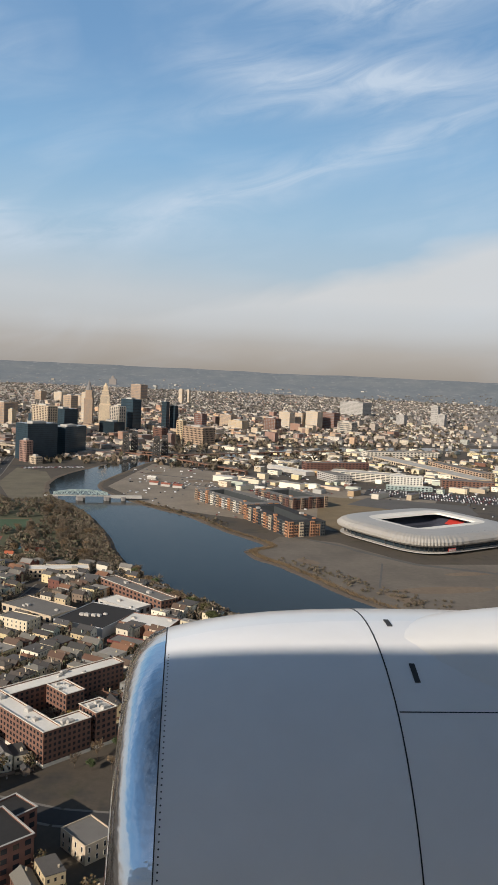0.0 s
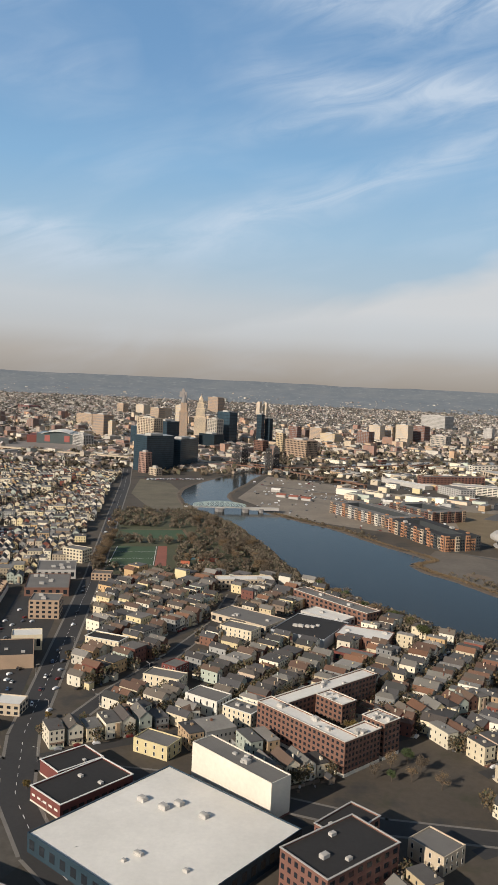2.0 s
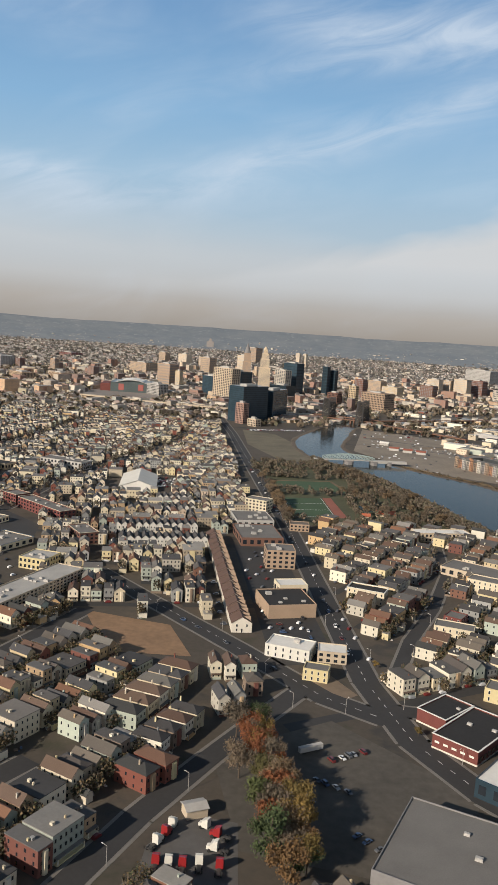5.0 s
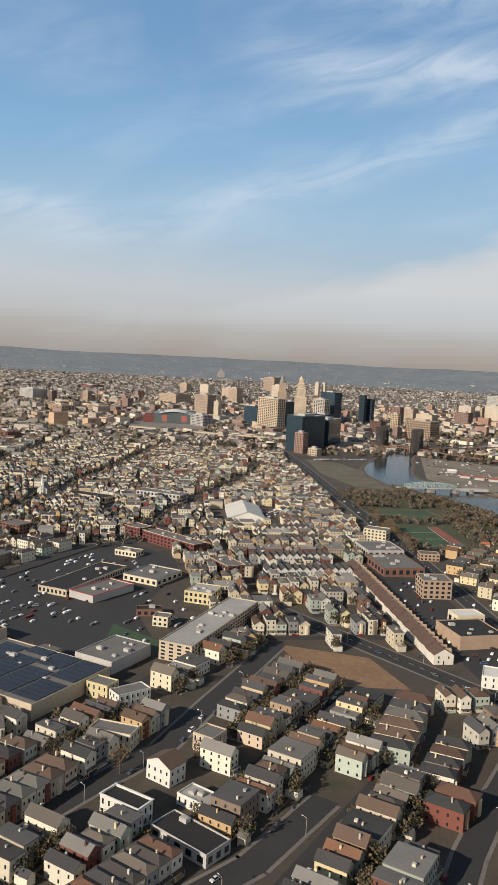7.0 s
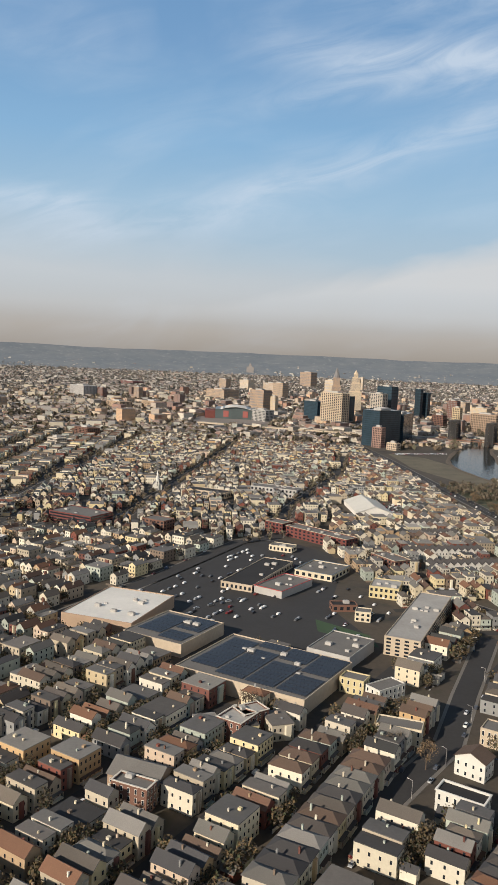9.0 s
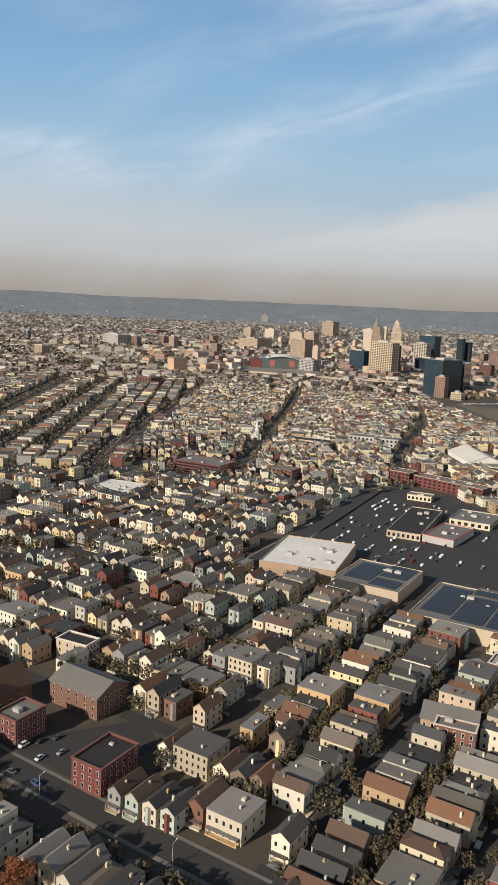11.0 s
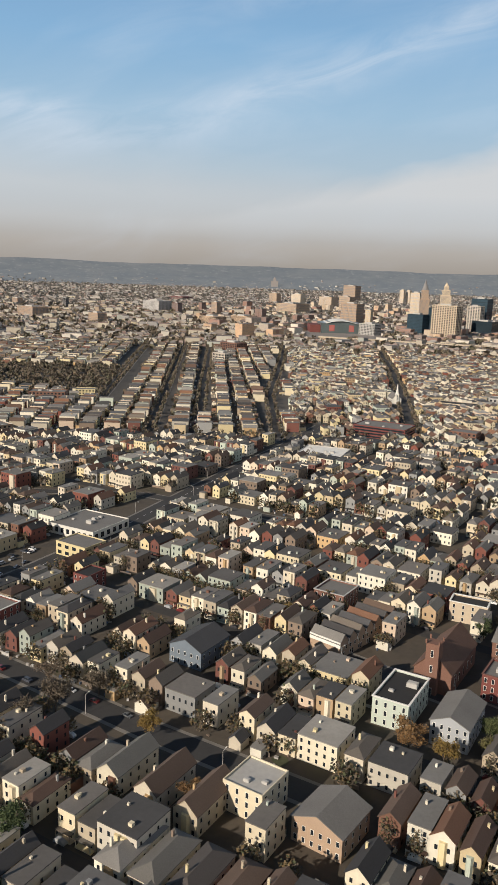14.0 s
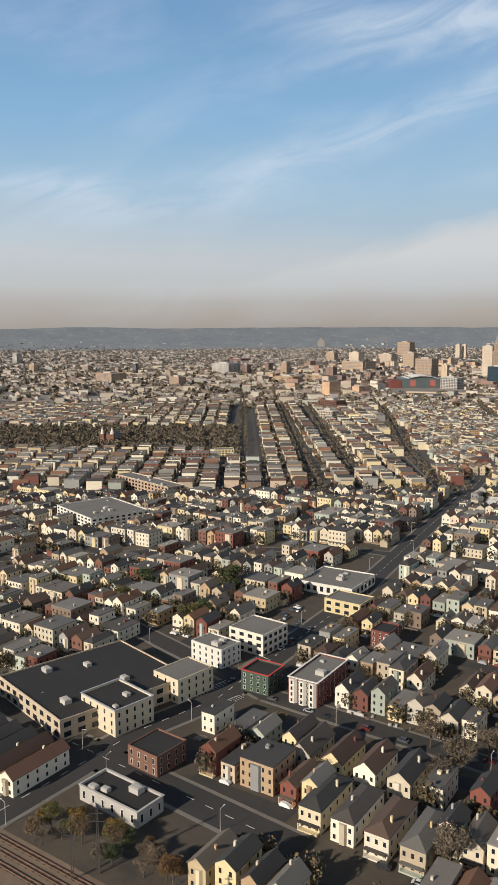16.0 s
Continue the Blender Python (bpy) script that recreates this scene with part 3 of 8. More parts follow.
for pts, w in ROADS:
    for side in (-1, 1):
        for (x0, y0), (x1, y1) in zip(pts, pts[1:]):
            d = Vector((x1 - x0, y1 - y0))
            L = d.length
            d.normalize()
            ox, oy = -d.y * side * (w / 2 + 0.5), d.x * side * (w / 2 + 0.5)
            qx, qy = -d.y * 0.5, d.x * 0.5
            g.prism([(x0 + ox + qx, y0 + oy + qy), (x0 + ox - qx, y0 + oy - qy), (x1 + ox - qx, y1 + oy - qy), (x1 + ox + qx, y1 + oy + qy)], 0.0, 0.045)
setting("pavement", g, paving, "pale concrete pavements beside the streets", "pavement")
g = Geo()
for pts, w in ROADS[:2] + ROADS[4:6]:
    for (x0, y0), (x1, y1) in zip(pts, pts[1:]):
        L = math.hypot(x1 - x0, y1 - y0)
        for k in range(int(L / 5)):
            a, b = (k * 5 + 1) / L, (k * 5 + 3) / L
            strip(g, [(x0 + (x1 - x0) * a, y0 + (y1 - y0) * a), (x0 + (x1 - x0) * b, y0 + (y1 - y0) * b)], 0.18, 0.18)
setting("lane_marking", g, line_white, "faded white lane markings", "road marking")


def patch(name, pts, material, label, category, z=0.04, keep=True):
    g = Geo()
    g.sheet(pts, z)
    if keep:
        reserve(pts)
    return setting(name, g, material, label, category)


PARK = [(-172, 625), (-156, 462), (-102, 470), (-48, 470), (-58, 545), (-80, 622), (-120, 690), (-178, 690)]
patch("park_lawn", PARK, grass, "dull green and brown autumn park lawn", "lawn", 0.03)
patch("playing_field", [(-151, 484), (-124, 490), (-128, 545), (-154, 540)], turf, "dark green football field with faint white lines", "sports field", 0.07, False)
patch("ball_field", [(-165, 600), (-115, 612), (-106, 570), (-140, 575)], turf, "dark green baseball outfield", "sports field", 0.07, False)
patch("running_track", [(-123, 487), (-116, 489), (-121, 548), (-127, 546)], track_red, "brick-red running track beside the field", "track", 0.08, False)
g = Geo()
for pts in ([(-165, 600), (-115, 612), (-106, 570)], [(-150, 590), (-140, 574)]):
    strip(g, pts, 2.5, 0.11)
setting("infield", g, reed, "tan clay baseball infield path", "infield")
g = Geo()
for x0, y0, x1, y1 in ((-151, 484, -124, 490), (-152, 503, -125, 509), (-153, 522, -126, 528), (-151, 484, -154, 540), (-124, 490, -128, 545)):
    strip(g, [(x0, y0), (x1, y1)], 0.4, 0.12)
setting("field_line", g, line_white, "white field lines", "sports marking")
patch("tennis_court", [(-103, 510), (-92, 512), (-94, 530), (-105, 528)], paint("court_blue", [(0.07, 0.16, 0.2)], "", 0.8), "blue-green hard tennis court", "court", 0.07, False)
patch("riverside_lot", [(-186, 905), (-150, 880), (-128, 800), (-120, 700), (-150, 700), (-180, 790)], paint("rough_grass", [(0.13, 0.112, 0.075)], "", 0.95, grain=(0.5, 0.16), stain=(0.04, 0.28)), "rough brown-green waste ground beside the river", "waste ground", 0.03)
patch("waste_ground", [(-75, 790), (-30, 690), (20, 655), (120, 600), (160, 560), (260, 800), (120, 860), (0, 960), (-40, 985)], paint("pale_dirt", [(0.21, 0.175, 0.135)], "", 0.95, grain=(0.35, 0.16), stain=(0.03, 0.24)),
      "bare brown construction ground beyond the river", "waste ground", 0.03, False)
patch("shore_flat", [(46, 522), (62, 486), (102, 410), (160, 350), (330, 400), (330, 520), (150, 500), (110, 560), (70, 575)], paint("flat_earth", [(0.135, 0.115, 0.092)], "", 0.95, grain=(0.3, 0.12), stain=(0.025, 0.25)),
      "grey-brown cleared riverside flat", "waste ground", 0.035)
patch("vacant_lot", [(130, 775), (205, 755), (190, 640), (120, 590), (108, 640)], paint("dry_grass", [(0.17, 0.125, 0.068)], "", 0.95, grain=(0.8, 0.16), stain=(0.05, 0.24)), "tan dry grass vacant lot", "waste ground", 0.045)
patch("parking_lot", [(-402, 292), (-338, 440), (-316, 452), (-290, 425), (-286, 396), (-298, 330), (-284, 290), (-300, 266), (-364, 298)], asphalt, "wide dark shopping-centre car park", "car park", 0.045)
patch("school_lot", [(-460, 168), (-440, 155), (-424, 168), (-428, 182), (-440, 176)], asphalt, "dark asphalt yard beside the school", "car park", 0.045)
patch("market_lot", [(-185, 410), (-160, 405), (-146, 265), (-168, 258)], asphalt, "asphalt car park beside the long terrace", "car park", 0.045)
patch("corner_lot", [(-152, 222), (-118, 186), (-135, 150), (-178, 160), (-186, 200)], dirt_dark, "rutted brown earth lot with parked cars", "waste ground", 0.042)
patch("truck_yard", [(-199, 148), (-178, 148), (-178.5, 170), (-190, 172), (-198, 160)], asphalt_old, "grey truck yard beside the side street", "truck yard", 0.044)
patch("bare_lot", [(-168, 252), (-150, 255), (-142, 240), (-152, 232)], dirt, "bare brown earth lot", "waste ground", 0.047)
patch("field_lot", [(-240, 300), (-206, 290), (-196, 262), (-225, 262)], paint("orange_earth", [(0.24, 0.145, 0.08)], "", 0.95, grain=(0.4, 0.16), stain=(0.05, 0.22)), "bare brown earth field beside the street", "waste ground", 0.047)
patch("lawn_strip", [(-305, 300), (-305, 314), (-285.5, 298), (-283.5, 285), (-293, 291)], turf, "bright green grass strip beside the car park", "lawn", 0.06)
patch("railway_bed", [(-700, 171), (-645, 136.5), (-600, 108), (-606, 98), (-641, 121), (-696, 157)], dirt, "brown ballast railway cutting", "railway", 0.05)

patch("stadium_lot", [(178, 790), (318, 752), (332, 805), (196, 842)], asphalt, "dark car park beyond the stadium", "car park", 0.047)
patch("cleared_plot", [(150, 730), (205, 700), (262, 690), (270, 745), (180, 775)], asphalt_old, "bare grey cleared plot", "waste ground", 0.05)
g = Geo()
for pts, w in (([(118, 536), (150, 500), (196, 482), (330, 520)], 5), ([(70, 585), (112, 548), (122, 530)], 4), ([(112, 440), (128, 500)], 1.2), ([(190, 700), (290, 640), (330, 600)], 6),
               ([(-30, 840), (40, 800), (110, 790)], 4), ([(20, 760), (60, 830), (50, 900)], 3), ([(-50, 900), (20, 860), (90, 862)], 4)):
    for j in range(len(pts) - 1):
        strip(g, pts[j:j + 2], w, 0.08 + .004 * j + .0007 * w)
setting("service_road", g, asphalt_old, "grey service roads and tracks across the cleared ground", "road")
g = Geo()
for cx, cy, rx, ry, a in ((150, 440, 30, 7, 10), (205, 455, 26, 9, 25), (120, 420, 14, 5, -60), (20, 850, 22, 9, 20), (-35, 900, 14, 8, 60), (180, 480, 20, 4, 14), (80, 500, 9, 5, -50)):
    c, q = math.cos(radians(a)), math.sin(radians(a))
    g.sheet([(cx + rx * (1 + .3 * noise.noise((k, cx, 0))) * math.cos(k * .3927) * c - ry * math.sin(k * .3927) * q, cy + rx * math.cos(k * .3927) * q + ry * (1 + .3 * noise.noise((k, cy, 1))) * math.sin(k * .3927) * c) for k in range(16)], .06 + .002 * (abs(cx) % 7))
setting("earth_patch", g, dirt, "rough brown earth patches on the cleared ground", "ground")
# ---- buildings ----
def window_mesh(w, h, name="window"):
    g = Geo()
    g.box(-w / 2 - .06, -0.05, -.06, w / 2 + .06, 0.0, h + .06, 0)
    g.box(-w / 2, -0.07, 0, w / 2, -0.04, h, 1)
    return g.mesh(name, white_trim, glass_dark)


WIN = window_mesh(0.52, 0.92)
WIN_WIDE = window_mesh(0.95, 0.9)


def block(name, label, a, b, depth, h, wall, roof, storeys=3, cols=4, side=0, single=False, cornice=None, glass=None, category="building",
          parapet=0.4, band=0.5, margin=1.5, units=0, base=None):
    """A flat-roofed building with its front from a to b, left to right as seen from the flight; depth goes back from it."""
    w = math.hypot(b[0] - a[0], b[1] - a[1])
    deg = math.degrees(math.atan2(b[1] - a[1], b[0] - a[0]))
    t = thing(name, label, category, a[0], a[1], 0, deg)
    c, s = math.cos(radians(deg)), math.sin(radians(deg))
    reserve([(a[0], a[1]), (b[0], b[1]), (b[0] - s * depth, b[1] + c * depth), (a[0] - s * depth, a[1] + c * depth)], margin)
    g = Geo()
    g.box(0, 0, -0.3, w, depth, h - parapet - 0.02)
    for x0, y0, x1, y1 in ((0, 0, w, 0.22), (0, depth - .22, w, depth), (0, .22, .22, depth - .22), (w - .22, .22, w, depth - .22)):
        g.box(x0, y0, h - parapet - 0.02, x1, y1, h)
    part("wall", g, wall, t)
    g = Geo()
    g.box(0.23, 0.23, h - parapet - .015, w - .23, depth - .23, h - parapet + 0.05)
    part("roof", g, roof, t)
    if cornice:
        g = Geo()
        for x0, y0, x1, y1 in ((-.2, -.2, w + .2, .24), (-.2, depth - .24, w + .2, depth + .2), (-.2, .24, .24, depth - .24), (w - .24, .24, w + .2, depth - .24)):
            g.box(x0, y0, h + .003, x1, y1, h + .16)
        part("cornice", g, cornice, t)
    if base:
        g = Geo()
        g.box(-.06, -.06, -.3, w + .06, depth + .06, base[0])
        part("plinth", g, base[1], t)
    usable = h - parapet
    step = usable / max(storeys, 1)
    if storeys and cols:
        side = side or max(1, round(cols * depth / w))
        for k in range(storeys):
            z = k * step + step * 0.28
            for face, n, run in (("front", cols, w), ("left", side, depth), ("right", side, depth)):
                pitch = run / n
                if single:
                    for j in range(n):
                        q = (j + .5) * pitch
                        m = {"front": pose(q, 0, z), "left": pose(0, q, z, 0, 0, -90), "right": pose(w, q, z, 0, 0, 90)}[face]
                        part("window", WIN, None, t, at=m @ Matrix.Diagonal((min(1.0, pitch / 1.0), 1, step * .55 / .92, 1)))
                else:
                    g = Geo()
                    for j in range(n):
                        q0, q1 = (j + .5 - band / 2) * pitch, (j + .5 + band / 2) * pitch
                        if face == "front":
                            g.box(q0, -.05, z, q1, .02, z + step * .52)
                        elif face == "left":
                            g.box(-.05, q0, z, .02, q1, z + step * .52)
                        else:
                            g.box(w - .02, q0, z, w + .05, q1, z + step * .52)
                    tagged(part("window_band" if n == 1 else "glazing", g, glass or glass_dark, t), kind="stuff" if n > 1 else "")
    rnd = random.Random(int(a[0] * 7 + a[1] * 13))
    for k in range(units):
        x, y = rnd.uniform(.15, .85) * w, rnd.uniform(.15, .85) * depth
        q = rnd.uniform(.5, 1.3)
        g = Geo()
        g.box(x - q, y - q * .7, h - parapet + .04, x + q, y + q * .7, h - parapet + q * .9)
        g.box(x - q * .8, y - q * .5, h - parapet + q * .9, x + q * .8, y + q * .5, h - parapet + q * 1.0)
        part("roof_unit", g, concrete, t)
    return t


def slab(name, label, a, b, depth, h, wall, glass, storeys, strips=0, roof=None, top=None, category="office tower", fins=0, turned=True):
    """A tall block: floors of glass between solid bands, or upright piers (fins). turned: stands cornerwise to the flight between a and b."""
    if turned:
        w = math.hypot(b[0] - a[0], b[1] - a[1])
        left = .62 * w / .72
        depth = .38 * w / .70
        b = (a[0] + left * .72, a[1] - left * .69)
    w = math.hypot(b[0] - a[0], b[1] - a[1])
    deg = math.degrees(math.atan2(b[1] - a[1], b[0] - a[0]))
    t = thing(name, label, category, a[0], a[1], 0, deg)
    c, s = math.cos(radians(deg)), math.sin(radians(deg))
    reserve([(a[0], a[1]), (b[0], b[1]), (b[0] - s * depth, b[1] + c * depth), (a[0] - s * depth, a[1] + c * depth)], 3)
    if a[1] > 1450:
        storeys = min(storeys, 10)
    masonry = wall not in (curtain, curtain_blue)
    if masonry and not fins:
        fins = max(4, int(w / 2.7))
    g = Geo()
    g.box(0, 0, -.5, w, depth, h)
    part("body", g, wall, t)
    step = h / storeys
    for k in range(storeys):
        g = Geo()
        z0, z1 = k * step + step * (.22 if masonry else .14), k * step + step * (.84 if masonry else .96)
        g.box(-.12, -.12, z0, w + .12, depth + .12, z1)
        part("window_band", g, glass, t)
    if fins:
        g = Geo()
        q = w / fins * .2
        for j in range(fins + 1):
            x = w * j / fins
            g.box(x - q, -.3, 0, x + q, 0.0, h)
        n = max(2, round(fins * depth / w))
        q = depth / n * .2
        for j in range(n + 1):
            y = depth * j / n
            g.box(-.3, y - q, 0, 0, y + q, h)
            g.box(w, y - q, 0, w + .3, y + q, h)
        tagged(part("pier", g, wall, t), kind="stuff")
    g = Geo()
    g.box(-.2, -.2, h, w + .2, depth + .2, h + 0.8)
    part("roof_edge", g, top or wall, t)
    g = Geo()
    g.box(w * .25, depth * .25, h + .8, w * .7, depth * .7, h + 3.0)
    part("penthouse", g, roof or concrete, t)
    return t


def far_house(G, x, y, deg, w, d, he, kind, detail, rnd):
    """slots: 0 wall, 1 shingle, 2 flat roof, 3 glass"""
    G.place(x, y, slope(x, y), deg)
    if kind == "gable":
        hr = he + w * rnd.uniform(.32, .45)
        G.gable(w, d, he, hr, 0)
        G.pitched(w, d, he, hr, .22, .16, 1)
    elif kind == "hip":
        G.box(-w / 2, -d / 2, 0, w / 2, d / 2, he, 0)
        G.hip(w, d, he + .004, he + w * .3, .2, 1)
    else:
        G.box(-w / 2, -d / 2, 0, w / 2, d / 2, he, 0)
        G.box(-w / 2 - .08, -d / 2 - .08, he + .004, w / 2 + .08, d / 2 + .08, he + .2, 2)
        if rnd.random() < .5:
            a, b = rnd.uniform(-.25, .25) * w, rnd.uniform(-.3, .3) * d
            G.box(a - .4, b - .4, he + .2, a + .4, b + .4, he + .8, 0)
    if detail > 1:
        a, b = w * rnd.uniform(.1, .3) * rnd.choice((-1, 1)), d * rnd.uniform(-.3, .3)
        G.box(a - .2, b - .2, he - .1, a + .2, b + .2, he + (w * .36 if kind != "flat" else .3) + rnd.uniform(.2, .7), 0)
        if rnd.random() < .55:
            G.box(-w * .45, -d / 2 - 1.0, 1.5, w * .45, -d / 2 - .01, 1.66, 1)
            G.box(-w * .45, -d / 2 - 1.0, 0, w * .45, -d / 2 - .01, .3, 0)
            G.box(-w * .44, -d / 2 - .98, .3, -w * .4, -d / 2 - .9, 1.5, 0)
            G.box(w * .4, -d / 2 - .98, .3, w * .44, -d / 2 - .9, 1.5, 0)
        else:
            q = w * rnd.uniform(-.25, .1)
            G.prism([(q, -d / 2 + .01), (q + .3, -d / 2 - .55), (q + w * .28, -d / 2 - .55), (q + w * .28 + .3, -d / 2 + .01)], .2, he * .93, 0)
    if detail:
        floors = max(1, int(he / 1.8))
        n = max(2, int(w / 1.5))
        for f in range(floors):
            z = .55 + f * (he - .2) / floors
            for j in range(n):
                q = -w / 2 + (j + .5) * w / n
                G.add([(q - .27, -d / 2 - .03, z), (q + .27, -d / 2 - .03, z), (q + .27, -d / 2 - .03, z + .9), (q - .27, -d / 2 - .03, z + .9)], [(0, 1, 2, 3)], 3)
            if detail > 1:
                for j in range(n):
                    q = -w / 2 + (j + .5) * w / n
                    G.add([(q + .25, d / 2 + .03, z), (q - .25, d / 2 + .03, z), (q - .25, d / 2 + .03, z + .85), (q + .25, d / 2 + .03, z + .85)], [(0, 1, 2, 3)], 3)
                m = max(2, int(d / 2.2))
                for sx in (-1, 1):
                    xx = sx * (w / 2 + .03)
                    for j in range(m):
                        q = -d / 2 + (j + .5) * d / m
                        G.add([(xx, q - .25, z), (xx, q + .25, z), (xx, q + .25, z + .85), (xx, q - .25, z + .85)], [(0, 1, 2, 3) if sx > 0 else (3, 2, 1, 0)], 3)


BIG = []


def free(x, y, extra=()):
    for poly in KEEP:
        if inside((x, y), poly):
            return False
    return True


def lots(poly, deg, lot, deep, street, cross, seed, fill=0.94):
    """House plots in rows: two rows back to back, then a street. Yields x, y, the way the front faces, and a random source."""
    rnd = random.Random(seed)
    c, s = math.cos(radians(deg)), math.sin(radians(deg))
    us = [x * c + y * s for x, y in poly]
    vs = [-x * s + y * c for x, y in poly]
    pitch = 2 * deep + street
    v = min(vs)
    while v < max(vs):
        shift = rnd.uniform(0, cross)
        for row, turn in ((deep * .42 + street / 2, 0), (deep * 1.58 + street / 2, 180)):
            u = min(us)
            while u < max(us):
                step = lot * rnd.uniform(.92, 1.14)
                u += step
                if (u + shift) % cross < street * 1.1 or rnd.random() > fill:
                    continue
                vv = v + row + rnd.uniform(-.4, .4)
                x, y = u * c - vv * s, u * s + vv * c
                p, r = lot * .42, deep * .36
                if inside((x, y), poly) and free(x, y) and all(free(x + a * c - b * s, y + a * s + b * c) for a, b in ((-p, -r), (p, -r), (p, r), (-p, r))):
                    yield x, y, deg + turn + rnd.uniform(-1, 1), rnd
                    if rnd.random() < .10:                      # a larger building on two plots
                        u += lot * 1.55
                        x, y = u * c - vv * s, u * s + vv * c
                        if inside((x, y), poly) and free(x, y):
                            BIG.append((x, y, deg + turn, lot * rnd.uniform(1.7, 2.1), deep * rnd.uniform(.7, .9), rnd.uniform(3.6, 6.6)))
                        u += lot * .75
        v += pitch


def street_lines(poly, deg, deep, street, G):
    c, s = math.cos(radians(deg)), math.sin(radians(deg))
    us = [x * c + y * s for x, y in poly]
    vs = [-x * s + y * c for x, y in poly]
    v = min(vs)
    while v < max(vs):
        u = min(us)
        while u < max(us):
            x, y = (u + 4) * c - v * s, (u + 4) * s + v * c
            if inside((x, y), poly) and free(x, y):
                p = [(u - .01, v - street * .34), (u + 8.01, v - street * .34), (u + 8.01, v + street * .34), (u - .01, v + street * .34)]
                G.sheet([(a * c - b * s, a * s + b * c) for a, b in p], 0.035)
            u += 8
        v += 2 * deep + street
# ---- single buildings, by quarter ----
def hall(name, label, a, b, depth, he, hr, wall, roof, along="x", cols=5, storeys=2, category="building"):
    """A gabled building with its front from a to b. along x: the ridge follows the front; y: the gable faces it."""
    w = math.hypot(b[0] - a[0], b[1] - a[1])
    deg = math.degrees(math.atan2(b[1] - a[1], b[0] - a[0]))
    c, s = math.cos(radians(deg)), math.sin(radians(deg))
    cx, cy = (a[0] + b[0]) / 2 - s * depth / 2, (a[1] + b[1]) / 2 + c * depth / 2
    reserve([(a[0], a[1]), (b[0], b[1]), (b[0] - s * depth, b[1] + c * depth), (a[0] - s * depth, a[1] + c * depth)], 1.2)
    turn = 90 if along == "x" else 0
    t = thing(name, label, category, cx, cy, 0, deg + turn)
    W, D = (depth, w) if along == "x" else (w, depth)
    g = Geo()
    g.gable(W, D, he, hr, z0=-.3)
    part("wall", g, wall, t)
    g = Geo()
    g.pitched(W, D, he, hr, .3, .16)
    part("roof", g, roof, t)
    n = max(2, round(cols * D / w))
    for k in range(storeys):
        z = .6 + k * (he - .3) / storeys
        for j in range(n):
            q = -D / 2 + (j + .5) * D / n
            for sx in (-1, 1):
                part("window", WIN, None, t, at=pose(sx * W / 2, q, z, 0, 0, 90 * sx))
        m = max(2, int(W / 1.6))
        for j in range(m):
            q = -W / 2 + (j + .5) * W / m
            part("window", WIN, None, t, at=pose(q, -D / 2, z))
    return t


pale_roof = paint("pale_roof", [(0.36, 0.34, 0.31)], "", .8, grain=(1, .08), stain=(.1, .14))
red_roof = paint("red_roof", [(0.42, 0.12, 0.06)], "", .8, grain=(2, .08), stain=(.2, .1))
# north bank quarter
COURT, CU, CV = Vector((-38.2, 230.8)), Vector((-.67, .742)), Vector((.742, .67))


def court_wing(label, u0, v0, u1, v1, depth, h, cols, side):
    a, b = COURT + CU * u0 + CV * v0, COURT + CU * u1 + CV * v1
    return block("brick_apartment_block", label, (a.x, a.y), (b.x, b.y), depth, h, brick, membrane, 6, cols, side, False, stone_pale, base=(1.1, stone_pale), category="apartment building", units=4)


court_wing("brown brick apartment wing with white stone base and parapet", 38, 0, 0, 0, 6.4, 10.9, 20, 4)
court_wing("brown brick apartment wing in shade with pale parapet", 0, 6.5, 0, 16.8, 6.4, 10.8, 6, 4)
court_wing("brown brick apartment stair wing across a courtyard", 0, 18.6, 0, 26.5, 9, 11.6, 4, 5)
court_wing("brown brick apartment wing projecting into the courtyard", 19, 20.5, 19, 27.5, 11.8, 10.9, 4, 6)
court_wing("long brown brick apartment wing behind the courtyard", 31, 6.5, 31, 53, 6.4, 10.8, 24, 4)
block("brick_mill", "dark red brick mill with tall narrow windows and a black roof", (-50, 165.4), (-31.5, 181), 15, 10, brick_dark, tar, 4, 8, 7, False, concrete, category="factory", units=3)
block("brick_mill", "dark red brick mill wing with a tar roof", (-44, 185), (-33.5, 196), 9, 8, brick_dark, tar, 3, 5, 4, False, concrete, category="factory", units=2)
block("tan_house", "tan stucco house with a pale roof edge", (-27, 192), (-20, 184), 9, 5.0, stone_tan, gravel_roof, 2, 4, 4, True, category="house")
block("dark_roof_warehouse", "grey warehouse with a wide black tar roof", (-56, 357), (-33, 345), 31, 4.8, grey_wall, tar, 1, 0, category="warehouse", units=5)
block("low_warehouse", "low warehouse with a grey gravel roof", (-84, 381), (-58, 362), 17, 4.2, stone_tan, gravel_roof, 1, 8, 5, units=3, category="warehouse")
block("long_brick_factory", "long tan brick factory with a pale roof", (-42, 421), (-9, 381), 9, 7.0, brick, gravel_roof, 3, 16, 4, False, stone_pale, category="factory", units=2)
block("flat_shed", "low shed with a white membrane roof", (-40, 392), (-22, 376), 12, 4.0, concrete, membrane, 1, 5, 3, category="warehouse", units=2)
block("brick_warehouse", "red brick warehouse with a cream roof", (-27, 355), (-5, 346), 15, 5.0, brick, membrane, 1, 7, 4, category="warehouse", units=3)
block("brick_garage", "small red brick garage with a dark roof", (-30, 334), (-16, 326), 8, 3.8, brick_red, gravel_roof, 1, 4, 2, category="garage")
block("riverside_school", "long pale school with a white flat roof", (-83, 441), (-51, 447), 10, 5.2, stone_tan, membrane, 2, 14, 4, category="school", units=3)
